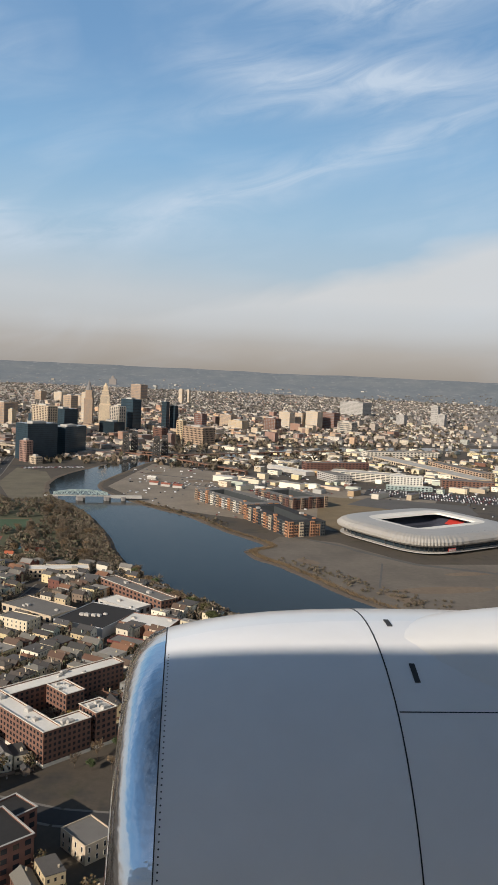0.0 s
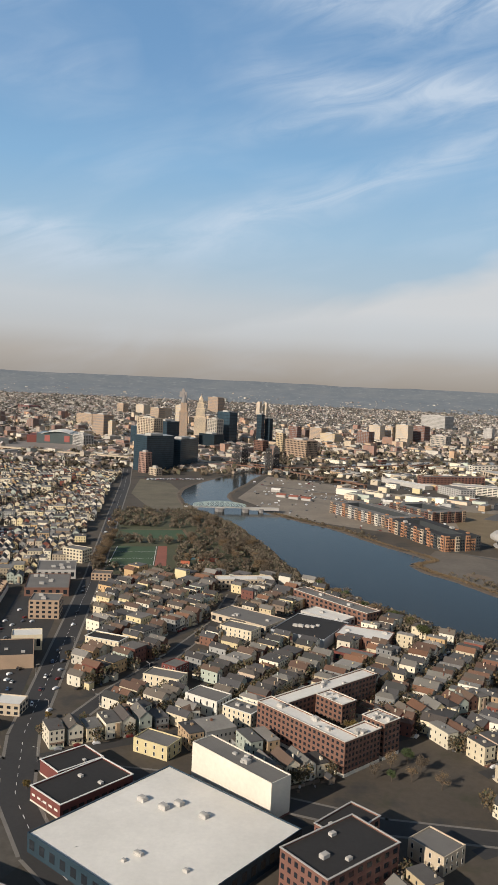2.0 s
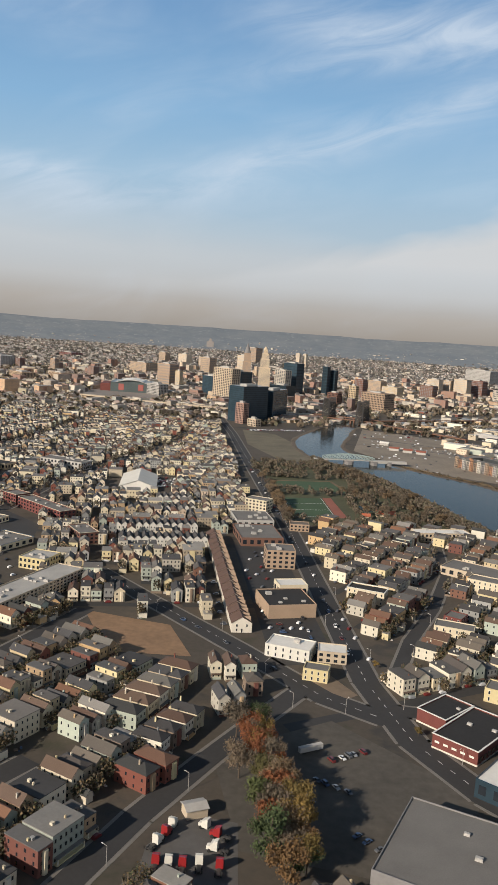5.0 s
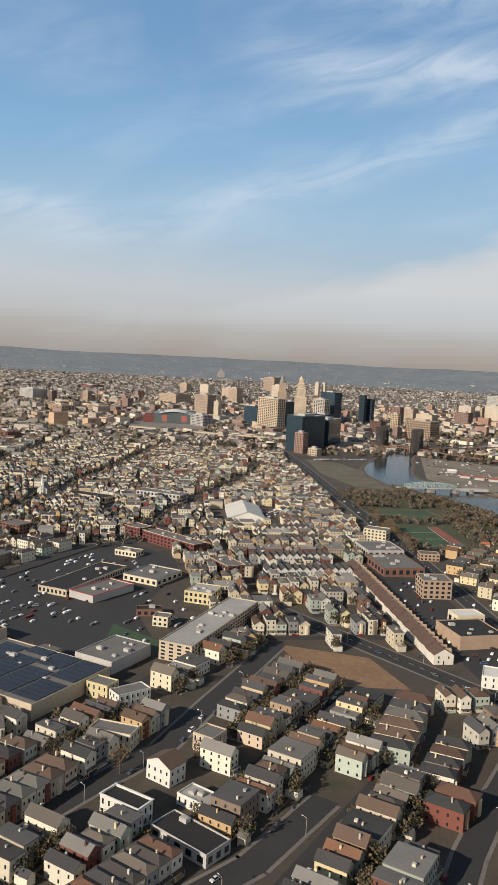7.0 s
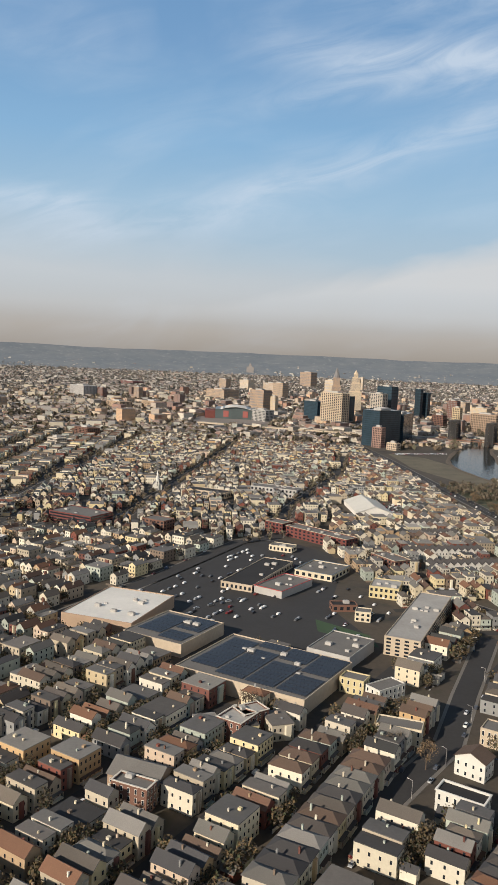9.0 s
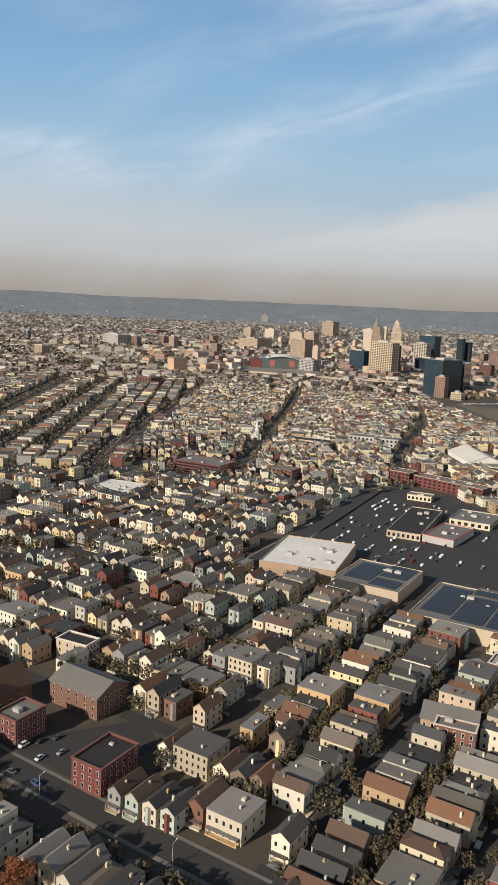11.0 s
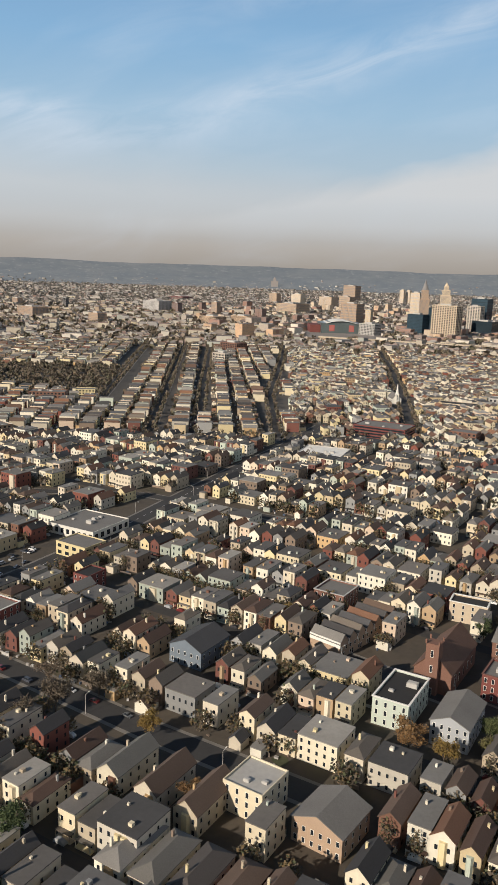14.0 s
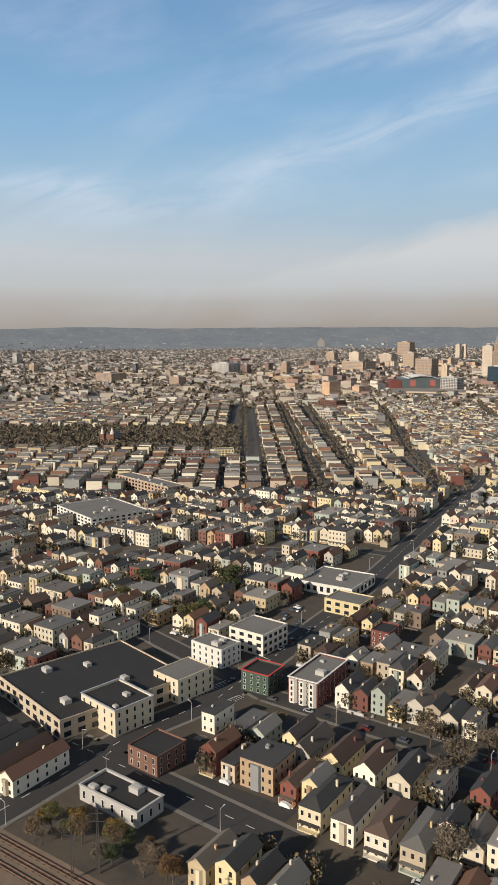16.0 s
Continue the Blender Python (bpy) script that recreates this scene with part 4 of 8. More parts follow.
block("cream_flats", "cream four-storey flats with small windows", (-79, 351), (-65, 343), 9, 7.6, cream, gravel_roof, 4, 7, 4, True, category="apartment building")
block("yellow_flats", "pale yellow three-storey corner flats", (-135, 333), (-120, 327), 8, 5.6, cream, tar, 3, 7, 4, True, white_trim, category="apartment building")
block("brick_clinic", "tan brick building with a flat brown roof", (-154, 447), (-143, 447), 8, 4.2, brick_tan, shingle, 2, 5, 3, category="building")
block("cream_flats", "cream four-storey flats beside the avenue", (-180, 492), (-167, 486), 10, 8.2, cream, gravel_roof, 4, 6, 4, category="apartment building")
block("tan_office_block", "tan brick four-storey office with paired windows", (-169, 371), (-155, 372), 13, 9.0, brick_tan, gravel_roof, 4, 5, 4, category="office building", units=3)
block("grey_market_hall", "low brick market with grey flat roofs", (-181, 408), (-159, 412), 30, 4.6, brick, gravel_roof, 1, 6, 6, category="shop", units=7)
block("grey_market_hall", "low grey market wing with a ribbed roof", (-184, 444), (-163, 448), 24, 5.2, concrete, gravel_roof, 1, 6, 6, category="shop", units=6)
block("brown_store", "brown windowless shop with a dark flat roof", (-169, 303), (-150, 308), 20, 5.6, brick_tan, tar, 1, 0, category="shop", units=4)
block("cream_annex", "cream rooftop annex beside a shop", (-164, 326), (-152, 329), 9, 6.6, cream, membrane, 1, 4, 2, category="shop")
block("black_roof_garage", "low garage with a wide black roof", (-273, 171.6), (-259.8, 160.8), 8, 3.2, concrete, tar, 1, 5, 3, category="garage", units=1)
block("white_offices", "white two-storey office building", (-171, 267), (-156, 262), 10, 4.6, white_wall, membrane, 2, 6, 4, True, category="office building", units=2)
block("tan_office_box", "small tan office box", (-153, 264), (-143, 263), 8, 4.2, stone_tan, membrane, 2, 4, 3, category="office building")
block("yellow_house", "yellow two-storey house with a flat roof", (-159, 249), (-151, 247), 6, 4.2, yellow, gravel_roof, 2, 4, 3, True, category="house")
block("corner_shop", "white and red painted corner shop", (-88.6, 276), (-77.2, 268.6), 9, 6.0, white_wall, gravel_roof, 2, 5, 5, True, category="shop")
block("red_shop", "red painted three-storey terrace end", (-100, 306), (-94, 302), 8, 5.2, brick_red, gravel_roof, 3, 3, 4, True, category="shop")
block("cream_terrace", "cream two-storey terrace with a brown roof", (-106, 296), (-92, 291), 8, 4.6, cream, gravel_roof, 2, 6, 3, True, category="terrace")
block("white_block", "tall building with a blank pale side wall and worn roof", (-83, 226.8), (-60.8, 204.2), 7.6, 11, stone_pale, gravel_roof, 1, 0, category="building", units=4, base=(.6, brick_dark))
block("cream_flats", "cream two-storey flats beside a shop", (-75.2, 267.2), (-65.6, 260.2), 8, 5.6, cream, gravel_roof, 3, 6, 4, True, white_trim, category="apartment building", units=2)
block("yellow_house", "ochre house with a porch and hipped roof", (-102, 242), (-91, 236), 8, 4.6, yellow, gravel_roof, 2, 4, 3, True, category="house")
block("white_roof_warehouse", "large warehouse with a bright white membrane roof and vents", (-120, 187), (-84, 157), 48, 5.0, curtain_blue, membrane, 1, 12, 14, category="warehouse", units=8)
striped = block("striped_brick_shop", "red brick shop with white stripes and a wide black roof", (-125.4, 210.4), (-115.3, 201.2), 24.2, 4.2, brick_red, tar, 1, 0, category="shop", units=2, base=(.5, stone_pale), cornice=white_trim)
block("striped_brick_shop", "red brick shop wing with white stripes and a black roof", (-126.6, 225.4), (-119.9, 218.4), 15, 4.2, brick_red, tar, 1, 0, category="shop", units=1, base=(.5, stone_pale), cornice=white_trim)
for k in range(5):
    g = Geo()
    g.box(.8 + 2.6 * k, -.09, 1.9, 2.2 + 2.6 * k, -.02, 2.5)
    part("stripe", g, white_trim, striped, "white painted stripe")
for k in range(9):
    g = Geo()
    g.box(13.68, 1.0 + 2.5 * k, 1.0, 13.76, 2.6 + 2.5 * k, 2.3)
    part("shop_window", g, glass_dark, striped)
# open ground where nothing is built
reserve([(-50, 222), (-30, 226), (-8, 256), (6, 236), (-12, 182), (-30, 182), (-33, 198)])
reserve([(-480, 178), (-467, 166), (-445, 160), (-440, 180), (-455, 186), (-470, 196)])
reserve([(-618, 196), (-606, 184), (-600, 193), (-607, 206)], 2)
reserve([(-604, 240), (-598, 224), (-579, 238), (-584, 266)])
reserve([(-462, 178), (-446, 184), (-430, 176), (-425, 162), (-440, 153), (-456, 160)])
reserve([(-152, 256), (-136, 252), (-134, 222), (-152, 216), (-176, 216), (-176, 148), (-120, 150), (-118, 205)])
reserve([(-655, 132), (-640, 143), (-612, 128), (-600, 112), (-598, 86), (-660, 86)])
block("silver_roof_plant", "grey industrial plant with a pale roof", (-152, 147), (-122, 132), 30, 7.0, concrete_dark, gravel_roof, 1, 0, category="factory", units=5)
# shopping quarter
block("white_house", "white two-storey house with a black roof", (-285.7, 179.3), (-276, 173.2), 5.4, 5.2, white_wall, tar, 2, 6, 3, True, white_trim, category="house")
block("white_workshop", "low white workshop with a pale roof", (-268.2, 185.5), (-259.2, 179), 6, 3.0, white_wall, pale_roof, 1, 6, 3, True, category="workshop", units=2)
hall("white_gable_house", "white gabled house with many windows", (-277, 197), (-270.6, 192.2), 6, 5.0, 6.8, white_wall, shingle, "y", 4, 2, "house")
block("orange_house", "orange painted house with a grey roof", (-266.3, 213), (-260.6, 209.6), 7, 5.2, stone_tan, gravel_roof, 2, 4, 3, True, category="house")
block("yellow_house", "yellow house with a grey flat roof", (-302, 244.8), (-294.8, 241.2), 6, 5.0, yellow, gravel_roof, 2, 4, 3, True, category="house")
block("white_house", "long white house with a grey roof", (-290.5, 236.6), (-281.5, 243.6), 6, 4.2, white_wall, gravel_roof, 2, 6, 3, True, category="house")
block("cream_flats", "cream two-storey flats with a green roof edge", (-295, 213.2), (-283, 209.6), 6, 5.0, cream, gravel_roof, 2, 7, 3, True, category="apartment building")
block("brick_tenement", "dark brick three-storey tenement with pale roof edges", (-338.6, 209.6), (-332, 205.6), 9, 6.2, brick_dark, pale_roof, 3, 4, 5, True, stone_pale, category="apartment building", units=2)
block("brick_tenement", "dark brick three-storey tenement with pale roof edges", (-331, 211), (-324.4, 215.6), 6, 6.2, brick_dark, pale_roof, 3, 4, 4, True, stone_pale, category="apartment building", units=2)
block("brick_tenement", "red brick tenement with a grey roof", (-360.7, 174.2), (-352, 170.6), 4.4, 6.4, brick, gravel_roof, 3, 5, 3, True, stone_pale, category="apartment building", units=1)
hall("hipped_flats", "wide grey-roofed brick hall among the houses", (-362.6, 180), (-350.4, 175.2), 9, 4.8, 7.2, brick_tan, gravel_roof, "x", 7, 2, "hall")
block("yellow_store", "yellow brick workshop beside the long flats", (-279.4, 347.7), (-267, 344), 14, 5.4, yellow, pale_roof, 2, 6, 6, category="workshop", units=3)
block("corner_shop", "dark brick corner building with a cream cornice", (-270.9, 406), (-261.3, 390.2), 10, 6.0, brick_dark, gravel_roof, 3, 7, 4, False, cream, category="shop", units=2)
block("low_garage", "low brick garage beside the car park", (-297.4, 324.7), (-286.8, 326), 6, 3.0, brick, tar, 1, 4, 2, category="garage", units=1)
block("low_garage", "small cream office beside a lawn", (-289.4, 314), (-283.2, 312.7), 6, 4.2, cream, gravel_roof, 2, 3, 3, category="office building")
block("long_flats", "very long grey five-storey block with a row of roof units", (-283, 279), (-271, 274), 62, 7.0, stone_tan, pale_roof, 5, 4, 26, category="apartment building", units=9)
block("solar_roof_store", "big tan store with solar panels on its flat roof", (-354, 247), (-314, 225), 36, 5.2, stone_tan, gravel_roof, 1, 0, category="store", units=6)
block("solar_roof_store", "tan store wing with solar panels on its roof", (-376, 278), (-354, 266), 28, 4.8, stone_tan, gravel_roof, 1, 0, category="store", units=3)
block("grey_store", "grey store with a flat roof and small vents", (-311, 270), (-297, 262), 22, 4.6, concrete, gravel_roof, 1, 0, category="store", units=5)
block("white_roof_store", "orange brick store with a wide white roof", (-402, 293), (-374, 284), 38, 5.2, brick_tan, membrane, 1, 0, category="store", units=8)
block("black_roof_store", "long tan shop with a black flat roof", (-345, 352), (-331, 346), 50, 3.3, stone_tan, tar, 1, 7, 0, category="store", units=4)
block("red_band_store", "white shop with a red stripe and flat roof", (-330, 347), (-318, 339), 26, 3.3, concrete, gravel_roof, 1, 0, category="store", units=4, cornice=red_sign)
block("blue_band_store", "white shop with a blue stripe and flat roof", (-311, 378), (-294, 369), 22, 3.3, cream, gravel_roof, 1, 6, 5, category="store", units=5, cornice=blue_wall)
block("diner", "small cream diner with a flat roof", (-323, 426), (-311, 421), 8, 3.2, cream, gravel_roof, 1, 6, 3, category="restaurant", units=2)
block("brick_shop_row", "red brick three-storey shop row with cream cornice", (-313, 463), (-281, 432), 10, 6.2, brick_red, gravel_roof, 3, 14, 4, False, cream, category="terrace", units=4)
block("brick_shop_row", "red brick three-storey corner building", (-325, 474), (-315, 466), 10, 6.4, brick_red, gravel_roof, 3, 5, 4, False, cream, category="terrace")
block("brick_ribbon_office", "red brick office with dark ribbon windows", (-454, 472), (-426, 457), 20, 7.2, brick_red, gravel_roof, 4, 1, 1, category="office building", band=.96, units=4)
block("white_roof_garages", "low garages with white roofs", (-492, 404), (-470, 396), 24, 3.6, concrete, membrane, 1, 6, 6, category="garage", units=5)
block("brick_block_low", "plain red brick block", (-398, 468), (-384, 460), 11, 6.0, brick, gravel_roof, 3, 6, 4, category="building")
block("tan_long_hall", "long low tan hall with a black roof", (-384, 587), (-354, 573), 12, 4.6, stone_tan, tar, 1, 10, 4, category="hall")
block("grey_school", "grey concrete school with window rows", (-336, 602), (-302, 588), 14, 6.4, concrete, gravel_roof, 2, 12, 5, category="school", units=4)
# southern quarter
block("brick_row_house", "tall red brick house with black roof and arched windows", (-440, 153), (-433, 149), 12, 6.3, brick_red, tar, 3, 4, 6, True, brick_dark, category="house", units=1)
block("mint_tenement", "pale mint three-storey tenement with a black roof", (-488, 158), (-481, 154), 14, 6.4, mint, tar, 3, 4, 6, True, white_trim, category="apartment building", units=2)
block("brick_tenement", "dark brick tenement with a flat roof", (-496, 219), (-488, 214), 10, 5.4, brick_dark, gravel_roof, 3, 5, 5, True, concrete, category="apartment building")
block("cream_tenement", "tan three-storey tenement with a black roof", (-458.4, 212.6), (-449, 208.2), 6, 5.8, stone_tan, tar, 3, 4, 4, True, white_trim, category="apartment building")
red_flats = block("red_tenement", "red tenement with white bay fronts and grey roof", (-591, 190), (-584, 186), 17, 6.4, brick_red, gravel_roof, 4, 4, 8, True, white_trim, category="apartment building", units=2)
block("red_house", "bright red three-storey house", (-567, 226), (-562, 223), 8, 5.2, brick_red, tar, 3, 3, 3, True, category="house")
block("black_roof_block", "tan block with a wide black flat roof and vents", (-664, 191), (-642, 168), 36, 5.0, stone_tan, tar, 2, 9, 10, False, category="building", units=7)
block("corner_flats", "cream and grey three-storey corner flats with a black roof", (-640, 179), (-630, 170), 11, 6.4, cream, tar, 3, 5, 5, True, grey_wall, category="apartment building", units=2)
block("cream_gable_flats", "cream three-storey flats with a bay front", (-625, 193), (-618, 187), 12, 6.2, cream, gravel_roof, 3, 3, 5, True, category="apartment building")
block("white_flats", "white flat-roofed three-storey flats", (-618, 215), (-609, 208), 8, 5.6, white_wall, gravel_roof, 3, 5, 4, True, category="apartment building", units=2)
block("white_hall", "large plain white house with a pale roof", (-608, 224), (-598, 217), 12, 6.4, stone_pale, gravel_roof, 3, 4, 5, category="house")
block("low_brick_shop", "low pale shop with a black flat roof and parapet", (-632, 145.8), (-619, 136.8), 7, 3.2, concrete, tar, 1, 6, 3, True, concrete, category="shop", units=3)
block("brick_corner_house", "brown brick corner house with a dark roof", (-625, 159), (-618, 154), 9, 4.6, brick, tar, 2, 4, 4, True, category="house")
block("white_low_store", "white low store with a grey roof", (-587, 277), (-569, 267), 20, 3.8, white_wall, gravel_roof, 1, 8, 6, category="store", units=5)
block("yellow_store", "yellow painted two-storey store", (-579, 255), (-568, 248), 10, 4.8, yellow, gravel_roof, 2, 4, 3, category="store")
block("grey_apartments", "white and grey four-storey apartment block", (-704, 385), (-680, 356), 30, 6.8, white_wall, gravel_roof, 4, 10, 10, False, grey_wall, category="apartment building", units=6)
block("old_school", "long tan brick school with tall window rows", (-693, 473), (-656, 433), 11, 6.4, brick_tan, gravel_roof, 3, 16, 4, False, stone_pale, category="school", units=4)
block("brick_school", "red brick school by the park", (-670, 556), (-645, 557), 12, 7.0, brick, gravel_roof, 3, 10, 4, category="school", units=3)
block("yellow_block", "bright yellow block with a flat roof", (-643, 581), (-629, 583), 10, 5.6, yellow, gravel_roof, 3, 6, 4, category="building")
hall("parish_school", "brown brick parish school with a grey gabled roof", (-453.6, 187.6), (-440, 179), 11, 5.8, 8.2, brick, gravel_roof, "x", 6, 3, "school")
block("brick_tenement", "dark red brick tenement with white windows and grey roof", (-461.3, 169.3), (-455.5, 165.8), 9, 6.4, brick_red, gravel_roof, 3, 4, 6, True, brick_dark, category="apartment building", units=1)
reserve([(-495, 186), (-474, 209), (-482, 216), (-502, 192)], 1)
hall("grey_house", "large grey house with a grey gabled roof", (-477, 151), (-470, 147), 13, 5.4, 7.2, grey_wall, gravel_roof, "y", 3, 3, "house")
hall("blue_duplex", "blue-grey duplex house with white trim and dark roof", (-534, 183), (-526, 178), 12, 4.8, 7.0, blue_wall, shingle, "y", 4, 2, "house")


def panels(name, label, a, b, rows, cols, gap_every, z):
    """Solar panels lying on a roof: one thing, each table of panels a part."""
    w = math.hypot(b[0] - a[0], b[1] - a[1])
    deg = math.degrees(math.atan2(b[1] - a[1], b[0] - a[0]))
    t = thing(name, label, "solar panels", a[0], a[1], z, deg)
    g = Geo()
    prof = [(0, .06)]
    for k in range(8):
        prof += [(k * 1.25, .2), (k * 1.25 + 1.18, .2), (k * 1.25 + 1.18, .1), (k * 1.25 + 1.25, .1)]
    prof = prof[:-2] + [(9.93, .06)]
    n = len(prof)
    g.add([(x, 0, z) for x, z in prof] + [(x, 2.2, z) for x, z in prof], [(k, (k + 1) % n, n + (k + 1) % n, n + k) for k in range(n)] + [tuple(range(n - 1, -1, -1)), tuple(range(n, 2 * n))])
    me = g.mesh("panel_table", solar)
    for r in range(rows):
        for c in range(cols):
            if (r * 7 + c * 3) % gap_every:
                part("panel_table", me, None, t, at=pose(1.5 + c * 10.9, 2.0 + r * 2.75, 0, 4))
    return t


panels("solar_array", "dark blue solar panels in rows on a store roof", (-353, 248), (-314, 226), 12, 4, 11, 4.87)
panels("solar_array", "dark blue solar panels in rows on a store roof", (-375, 279), (-354, 267), 9, 2, 8, 4.47)


def church(name, label, x, y, deg, wall, roof, w, d, he, tower_h, spire, two=False):
    t = thing(name, label, "church", x, y, 0, deg)
    reserve([(x - w, y - w), (x + w, y - w), (x + w, y + d), (x - w, y + d)], 1)
    g = Geo()
    g.place(0, d / 2)
    g.gable(w, d, he, he + w * .5, z0=-.3)
    part("nave", g, wall, t)
    g = Geo()
    g.place(0, d / 2)
    g.pitched(w, d, he, he + w * .5, .25, .18)
    part("roof", g, roof, t)
    for sx in ((-1, 1) if two else (0,)):
        g = Geo()
        q = w * .17
        x0 = sx * w * .42
        g.box(x0 - q, -q, -.3, x0 + q, q, tower_h)
        for px, py in ((-1, -1), (1, -1), (1, 1), (-1, 1)):
            g.box(x0 + px * q - .2, py * q - .2, tower_h, x0 + px * q + .2, py * q + .2, tower_h + .9)
        tower = part("tower", g, wall, t)
        if spire:
            g = Geo()
            g.cone(x0, 0, tower_h + .01, tower_h + spire, q * 1.1, .05, 8)
            part("spire", g, white_trim if wall is white_wall else stone_pale, tower)
        for k in range(2):
            part("window", WIN, None, tower, at=pose(x0, -q, tower_h * (.45 + .3 * k)) @ Matrix.Diagonal((1, 1, 1.7, 1)))
    for j in range(5):
        for sx in (-1, 1):
            part("window", WIN, None, t, at=pose(sx * w / 2, d * (.15 + .17 * j), he * .3, 0, 0, 90 * sx) @ Matrix.Diagonal((1.1, 1, 2.0, 1)))
    part("door", WIN_WIDE, None, t, at=pose(0, -w * .17 if not two else 0, 0.1) @ Matrix.Diagonal((1, 1, 1.8, 1)))
    return t


church("brick_church", "brown brick church with a square bell tower", -472, 172, -31, brick, shingle, 9, 20, 5.4, 12.6, 0)
church("white_church", "white wooden church with a tall needle spire", -406, 598, 5, white_wall, gravel_roof, 7, 14, 4, 7, 8.5)
church("twin_spire_church", "brown brick church with two pale spires", -735, 640, -10, brick, gravel_roof, 10, 20, 5.5, 9.5, 6, True)


# event tent
t = thing("event_tent", "large white marquee tent with a pitched canvas roof", "tent", -252, 528, 0, 5)
reserve([(-272, 520), (-232, 520), (-232, 590), (-272, 590)])
g = Geo()
g.place(0, 24)
g.gable(24, 46, 3.2, 7.5)
part("canvas", g, membrane, t)
g = Geo()
g.place(0, 24)
g.pitched(24, 46, 3.2, 7.5, .5, .15)
part("roof", g, white_wall, t)


# long brown-roofed terrace and white terraces
def terrace_house(name, label, w, d, he, hr, wall, roof):
    t = thing(name, label, "terrace house")
    g = Geo()
    g.gable(w, d, he, hr)
    part("wall", g, wall, t)
    g = Geo()
    g.pitched(w, d, he, hr, .2, .14)
    part("roof", g, roof, t)
    for q in (-w / 4, w / 4):
        for z in ((.6, 2.3) if q < 0 else (2.3,)):
            part("window", WIN, None, t, at=pose(q, -d / 2, z))
    part("door", WIN, None, t, at=pose(0, -d / 2, 0.05) @ Matrix.Diagonal((1, 1, 1.6, 1)))
    return t


brown_roof = paint("brown_roof", [(0.105, 0.062, 0.046)], "", 0.85, grain=(3, .12), stain=(.2, .12))
tw = terrace_house("terrace_house", "narrow cream terrace house with a brown gabled roof", 7.6, 4.35, 3.7, 6.0, stone_pale, brown_roof)
g = Geo()
g.place(1.9, 0, 0, 90)
g.gable(1.5, 3.2, 4.9, 5.7, z0=4.0)
part("dormer", g, brick_tan, tw)
first = True
for k in range(30):
    f = k / 29
    m = pose(-179.5 - 16.5 * f, 289 + 128 * f, -.3 if k % 2 else 0.0, 0, 0, 7.4)
    if first:
        tw.matrix_basis, first = m, False
        tagged(tw, group="long brown-roofed terrace")
    else:
        copy_thing(tw, m)
reserve([(-186, 284), (-172, 284), (-190, 420), (-204, 420)], 1)
tv = terrace_house("terrace_house", "white gabled terrace house with a dark roof", 3.6, 9.0, 4.2, 5.9, white_wall, shingle_dark)
first = True
for (x0, y0), (x1, y1), n in (((-243, 397), (-199, 406), 12), ((-250, 424), (-206, 434), 12), ((-232, 470), (-210, 476), 6), ((-236, 500), (-214, 506), 6)):
    for k in range(n):
        f = (k + .5) / n
        m = pose(x0 + (x1 - x0) * f, y0 + (y1 - y0) * f, 0, 0, 0, 11)
        if first:
            tv.matrix_basis, first = m, False
            tagged(tv, group="white gabled terraces")
        else:
            copy_thing(tv, m)
    reserve([(x0 - 2, y0 - 6), (x1 + 2, y1 - 6), (x1 + 2, y1 + 6), (x0 - 2, y0 + 6)], 1)

tb = terrace_house("terrace_house", "tan brick gabled terrace house with white party walls", 3.95, 9.0, 4.3, 6.3, brick_tan, shingle)
for sx in (-1, 1):
    g = Geo()
    g.box(sx * 1.97 - .08, -4.75, 3.2, sx * 1.97 + .08, 4.7, 4.75)
    part("party_wall", g, white_trim, tb)
for k in range(7):
    f = (k + .5) / 7
    m = pose(-492 + 18 * f - .76 * 4.5, 186 + 21 * f + .65 * 4.5, 0, 0, 0, 49.4)
    if k == 0:
        tb.matrix_basis = m
        tagged(tb, group="tan brick terrace")
    else:
        copy_thing(tb, m)

hall("park_pavilion", "park pavilion with an orange-red pitched roof", (-97, 499), (-85, 498), 6, 2.0, 3.6, stone_tan, red_roof, "x", 3, 0, "pavilion")
hall("park_pavilion", "small park shelter with an orange-red roof", (-107, 489), (-102, 489), 5, 2.0, 3.2, stone_tan, red_roof, "x", 2, 0, "pavilion")

# white three-sided bays on the front of the red tenement
for x in (1.3, 4.0, 6.7):
    g = Geo()
    g.prism([(x - 1.1, -.02), (x - .6, -.7), (x + .6, -.7), (x + 1.1, -.02)], 0, 6.2)
    bay = part("bay", g, white_wall, red_flats, "white painted bay front")
    for k in range(4):
        part("window", WIN, None, bay, at=pose(x, -.7, .5 + 1.5 * k))
block("green_house", "dark green three-storey house with a red cornice", (-603, 196), (-596, 192), 8, 5.4, paint("green_paint", [(0.045, 0.075, 0.05)], "", .75), tar, 3, 4, 4, True, red_sign, category="house")
block("cream_square_flats", "cream three-storey flats with a pale flat roof", (-519, 128), (-512, 123.5), 9, 6.0, cream, pale_roof, 3, 4, 4, True, category="apartment building", units=2)
hall("hipped_flats", "cream brick flats with a grey roof", (-507, 120.6), (-499, 115), 10, 4.6, 6.6, brick_tan, gravel_roof, "y", 4, 2, "apartment building")
g = Geo()
g.sheet([(-617, 193), (-610, 184), (-602, 191), (-607, 203)], .1)
setting("corner_car_park", g, asphalt, "small car park with white bay lines", "car park")
g = Geo()
